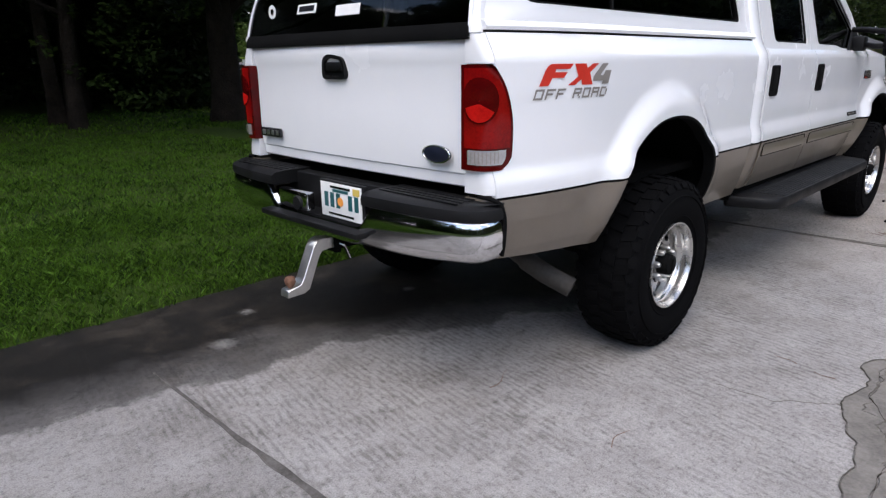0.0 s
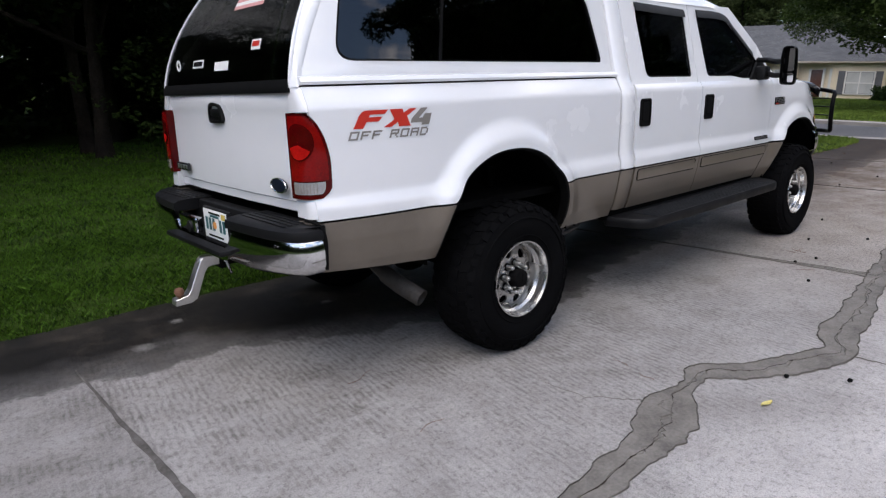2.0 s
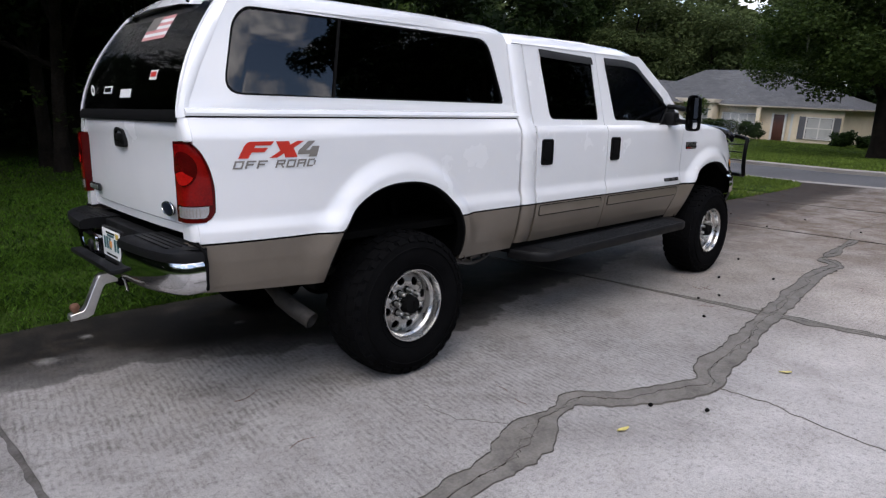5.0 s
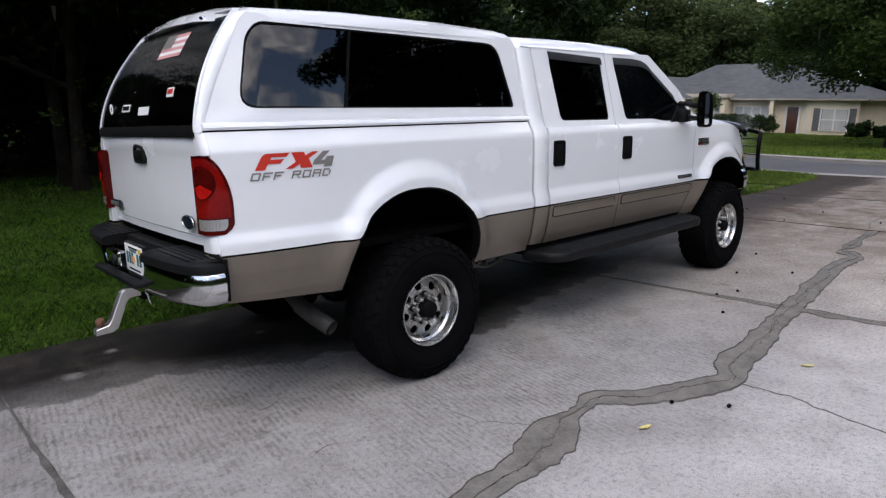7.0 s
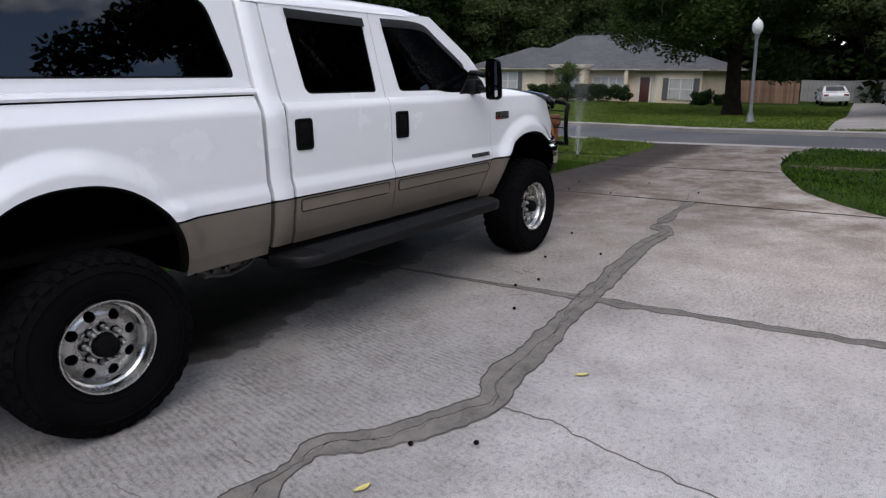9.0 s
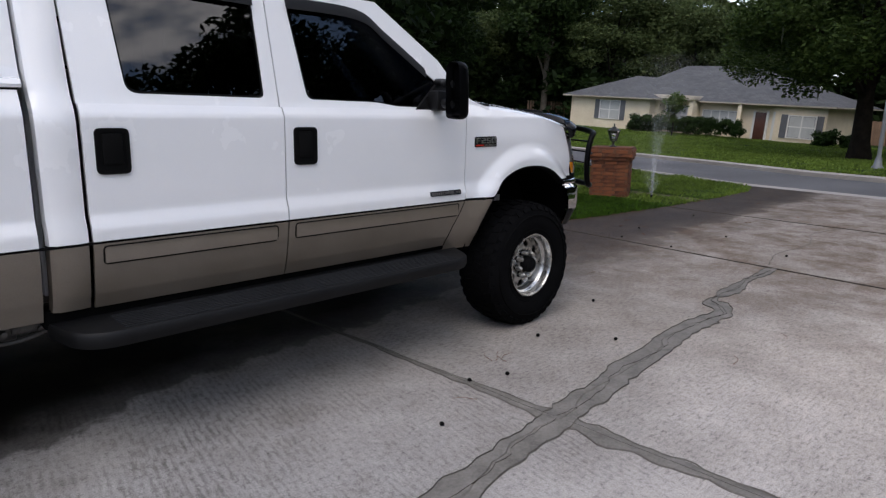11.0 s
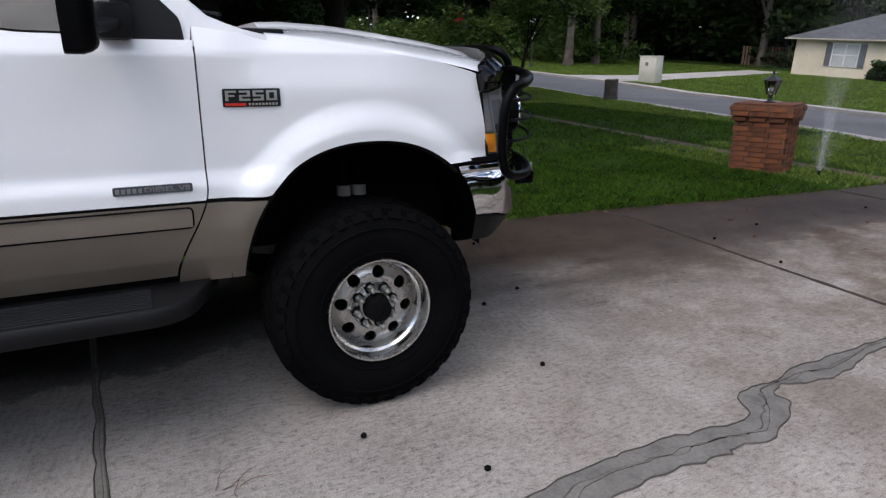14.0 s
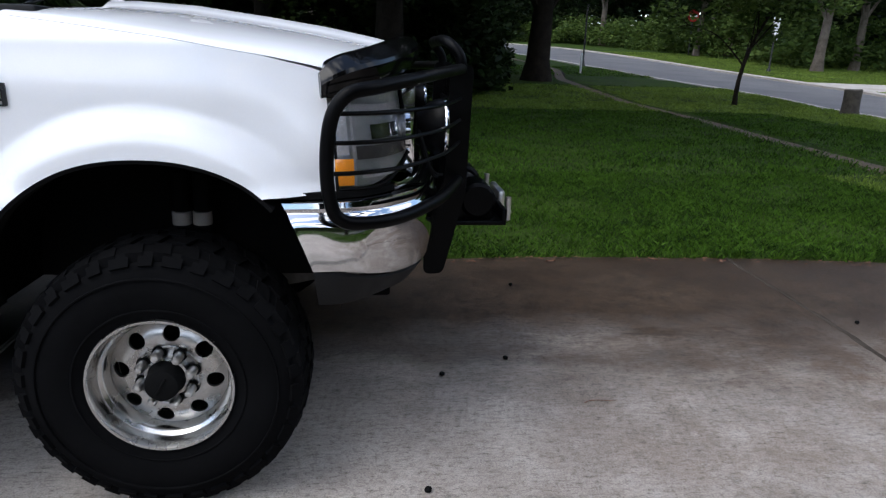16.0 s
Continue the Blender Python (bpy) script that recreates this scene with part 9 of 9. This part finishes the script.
def build_car(at, yaw, label, paint):
    c = thing("parked_car", label, "car", group="cars on the far driveway", at=at)
    c.rotation_euler = (0, 0, radians(yaw))
    bm = bm_new()
    prof = smooth_path([(-2.2, 0, 0.35), (-2.25, 0, 0.75), (-2.0, 0, 0.95), (-1.55, 0, 1.02), (-0.85, 0, 1.40), (0.2, 0, 1.45), (0.75, 0, 1.36), (1.35, 0, 0.98), (2.05, 0, 0.82), (2.28, 0, 0.62), (2.25, 0, 0.35)], 5)
    rings = []
    for y, f, g in ((-0.88, 0.97, 0.78), (-0.84, 1.0, 0.95), (-0.60, 1.0, 1.0), (0.60, 1.0, 1.0), (0.84, 1.0, 0.95), (0.88, 0.97, 0.78)):
        rings.append([(p.x * f, y * (1 - 0.18 * ease(0.9, 1.45, p.z)), 0.35 + (p.z - 0.35) * (g if p.z < 1.0 else 1.0 - (1 - g) * 0.4)) for p in prof])
    add_loft(bm, rings, True, True)
    bmesh.ops.recalc_face_normals(bm, faces=bm.faces)
    part("car_body", bm, paint, c)
    for s in (-1, 1):
        bm = bm_new()
        w = rounded([(-1.25, 1.03), (0.95, 1.02), (0.55, 1.33), (-0.75, 1.36)], 0.06)
        add_plate(bm, w, lambda x, z: (x, s * (0.885 - 0.20 * (z - 0.9)), z), lambda x, z: (x, s * (0.86 - 0.20 * (z - 0.9)), z))
        part("side_window", bm, HOUSE_GLASS, c)
    for x0, x1, z0, z1 in ((-1.52, -0.92, 1.06, 1.38), (0.72, 1.28, 1.35, 1.04)):
        bm = bm_new()
        add_loft(bm, [[(x0, -0.62, z0 + 0.02), (x0, 0.62, z0 + 0.02)], [(x1, -0.55, z1 + 0.02), (x1, 0.55, z1 + 0.02)]], False, False)
        part("windscreen", bm, HOUSE_GLASS, c)
    for x in (-1.35, 1.4):
        for s in (-1, 1):
            w = new("wheel")
            w.parent = c
            bm = bm_new()
            add_lathe(bm, [(0.19, -0.09), (0.30, -0.10), (0.325, -0.07), (0.325, 0.07), (0.30, 0.10), (0.19, 0.09)], 24, (x, s * 0.80, 0.325))
            part("tyre", bm, RUBBER, w)
            bm = bm_new()
            add_lathe(bm, [(0.0001, -0.07), (0.15, -0.07), (0.20, -0.092), (0.20, 0.092), (0.15, 0.07), (0.0001, 0.07)], 20, (x, s * 0.80, 0.325))
            part("rim", bm, BRUSHED, w)
    bm = bm_new()
    add_box(bm, -2.26, -2.2, -0.8, -0.5, 0.72, 0.85, 0.02)
    add_box(bm, -2.26, -2.2, 0.5, 0.8, 0.72, 0.85, 0.02)
    part("tail_lamp", bm, RED_LENS, c)


def build_litter():
    """Acorns, leaves and twigs on the concrete."""
    rng = random.Random(9)
    spots = ((0.68, -1.28), (0.85, -1.52), (2.93, -0.48), (3.16, -0.56), (2.46, -0.75), (4.80, -0.05), (4.15, -0.66), (3.81, -0.27), (5.26, 0.92), (4.93, 0.77), (7.41, 1.27), (7.34, 0.59), (9.78, 1.49), (8.15, 1.46), (8.46, 0.44), (7.86, -0.47), (5.5, 1.96))
    for x, y in spots:
        bm = bm_new()
        bmesh.ops.create_icosphere(bm, subdivisions=2, radius=0.013)
        for v in bm.verts:
            v.co *= 1 + 0.18 * noise.noise(v.co * 90 + Vector((x, y, 0)))
            v.co.z *= 0.85
        ob = part("acorn", bm, SEAM)
        ob.location = (x, y, 0.011)
        tagged(ob, "dark fallen acorn lying on the concrete", "acorn", "acorns on the drive")
    for x, y, mt, lab in ((0.32, -1.33, "y", "yellow fallen leaf on the concrete"), (1.74, -1.61, "y", "yellow fallen leaf on the concrete"), (7.8, 1.2, "b", "brown fallen leaf on the concrete"), (8.6, 1.9, "b", "brown fallen leaf on the concrete"), (9.2, 1.1, "b", "brown fallen leaf on the concrete"), (8.1, 1.7, "b", "brown fallen leaf on the concrete"), (9.8, 0.7, "b", "brown fallen leaf on the concrete"), (10.9, 0.4, "b", "brown fallen leaf on the concrete"), (12.0, 1.4, "b", "brown fallen leaf on the concrete"), (11.4, 1.8, "b", "brown fallen leaf on the concrete"), (5.9, 2.45, "b", "brown fallen leaf at the lawn's edge"), (6.7, 2.48, "b", "brown fallen leaf at the lawn's edge"), (7.2, 2.42, "b", "brown fallen leaf at the lawn's edge")):
        bm = bm_new()
        a = rng.uniform(0, 6.28)
        rows = []
        for t in np.linspace(-1, 1, 7):
            w = 0.016 * math.cos(t * 1.45)
            rows.append([(0.04 * t, -w, 0.006 + 0.006 * t * t), (0.04 * t, 0, 0.003), (0.04 * t, w, 0.007 + 0.004 * abs(t))])
        add_loft(bm, rows, False, False)
        ob = part("fallen_leaf", bm, {"y": LEAF_YELLOW, "b": RUST}[mt])
        ob.location, ob.rotation_euler = (x, y, 0.004), (0, 0, a)
        tagged(ob, lab, "leaf", "fallen leaves")
    bits = np.random.default_rng(12)
    vs, fs = [], []
    for k in range(420):
        x = 4.6 + 9.0 * bits.random()
        y = lerp_table(LAWN_EDGE, x) - 0.02 - 0.10 * bits.random() ** 2
        a, r = bits.random() * 6.28, 0.006 + 0.016 * bits.random()
        i = len(vs)
        vs += [(x + r * math.cos(a + q) * (1.0 if n % 2 else 0.45), y + r * math.sin(a + q) * (1.0 if n % 2 else 0.45), 0.006 + 0.008 * bits.random()) for n, q in enumerate((0, 1.57, 3.14, 4.71))]
        fs.append((i, i + 1, i + 2, i + 3))
    tagged(new("leaf_debris", mesh_of("leaf_debris", vs, fs, RUST)), "brown crumbled leaf debris along the lawn's edge", "debris", kind="stuff")
    for k, (x, y, a, ln) in enumerate(((3.33, -0.33, 0.5, 0.16), (3.27, -0.30, 1.0, 0.14), (3.38, -0.36, 0.2, 0.12), (3.31, -0.38, 1.5, 0.1), (2.75, -0.62, 2.4, 0.13), (5.1, -1.4, 0.6, 0.12), (0.24, -0.58, 1.2, 0.12), (0.18, -0.77, 1.35, 0.10), (-0.95, -0.35, 0.1, 0.16), (5.6, 0.5, 0.2, 0.15), (8.3, 1.5, 2.2, 0.2), (4.4, -1.35, 0.4, 0.18), (-0.9, 0.3, 0.2, 0.2))):
        bm = bm_new()
        pts = [(ln * t, 0.03 * ln * math.sin(5 * t + k) * 3, 0.006) for t in np.linspace(-0.5, 0.5, 6)]
        add_tube(bm, pts, [0.0016, 0.0016, 0.0015, 0.0013, 0.0011, 0.0008], 5)
        ob = part("twig", bm, TWIG)
        ob.location, ob.rotation_euler = (x, y, 0.0), (0, 0, a)
        tagged(ob, "thin dry brown twig lying on the concrete", "twig", "twigs on the drive")


TWIG = surface("dry_twig", (0.085, 0.036, 0.018), (0.17, 0.080, 0.042), (0.8, 0.9), 0, 30, 120, 0.3, 0.001)
PALE_BOARD = surface("pale_fence_board", (0.22, 0.21, 0.20), (0.36, 0.35, 0.33), (0.8, 0.9), 0, 1.5, 30, 0.3, 0.004)
LEAF_YELLOW = surface("yellow_leaf", (0.50, 0.42, 0.12), (0.65, 0.56, 0.20), (0.6, 0.7), 0, 20, 90, 0.2, 0.001)
build_trees()
build_grass()
build_pillar()
build_sprinkler()
build_lamps()
build_house()
build_fence()
build_car((57.0, 3.7, height(57, 3.7)), 14, "white saloon car parked on the far driveway", surface("white_paint_far", (0.7, 0.71, 0.72), (0.8, 0.8, 0.8), (0.2, 0.3), 0, 1, 40, 0.0, coat=0.6))
build_car((56.5, -0.6, height(56.5, -0.6)), 8, "pale grey car parked on the far driveway", surface("silver_paint_far", (0.45, 0.46, 0.47), (0.55, 0.55, 0.56), (0.2, 0.3), 0.3, 1, 40, 0.0, coat=0.6))
build_litter()
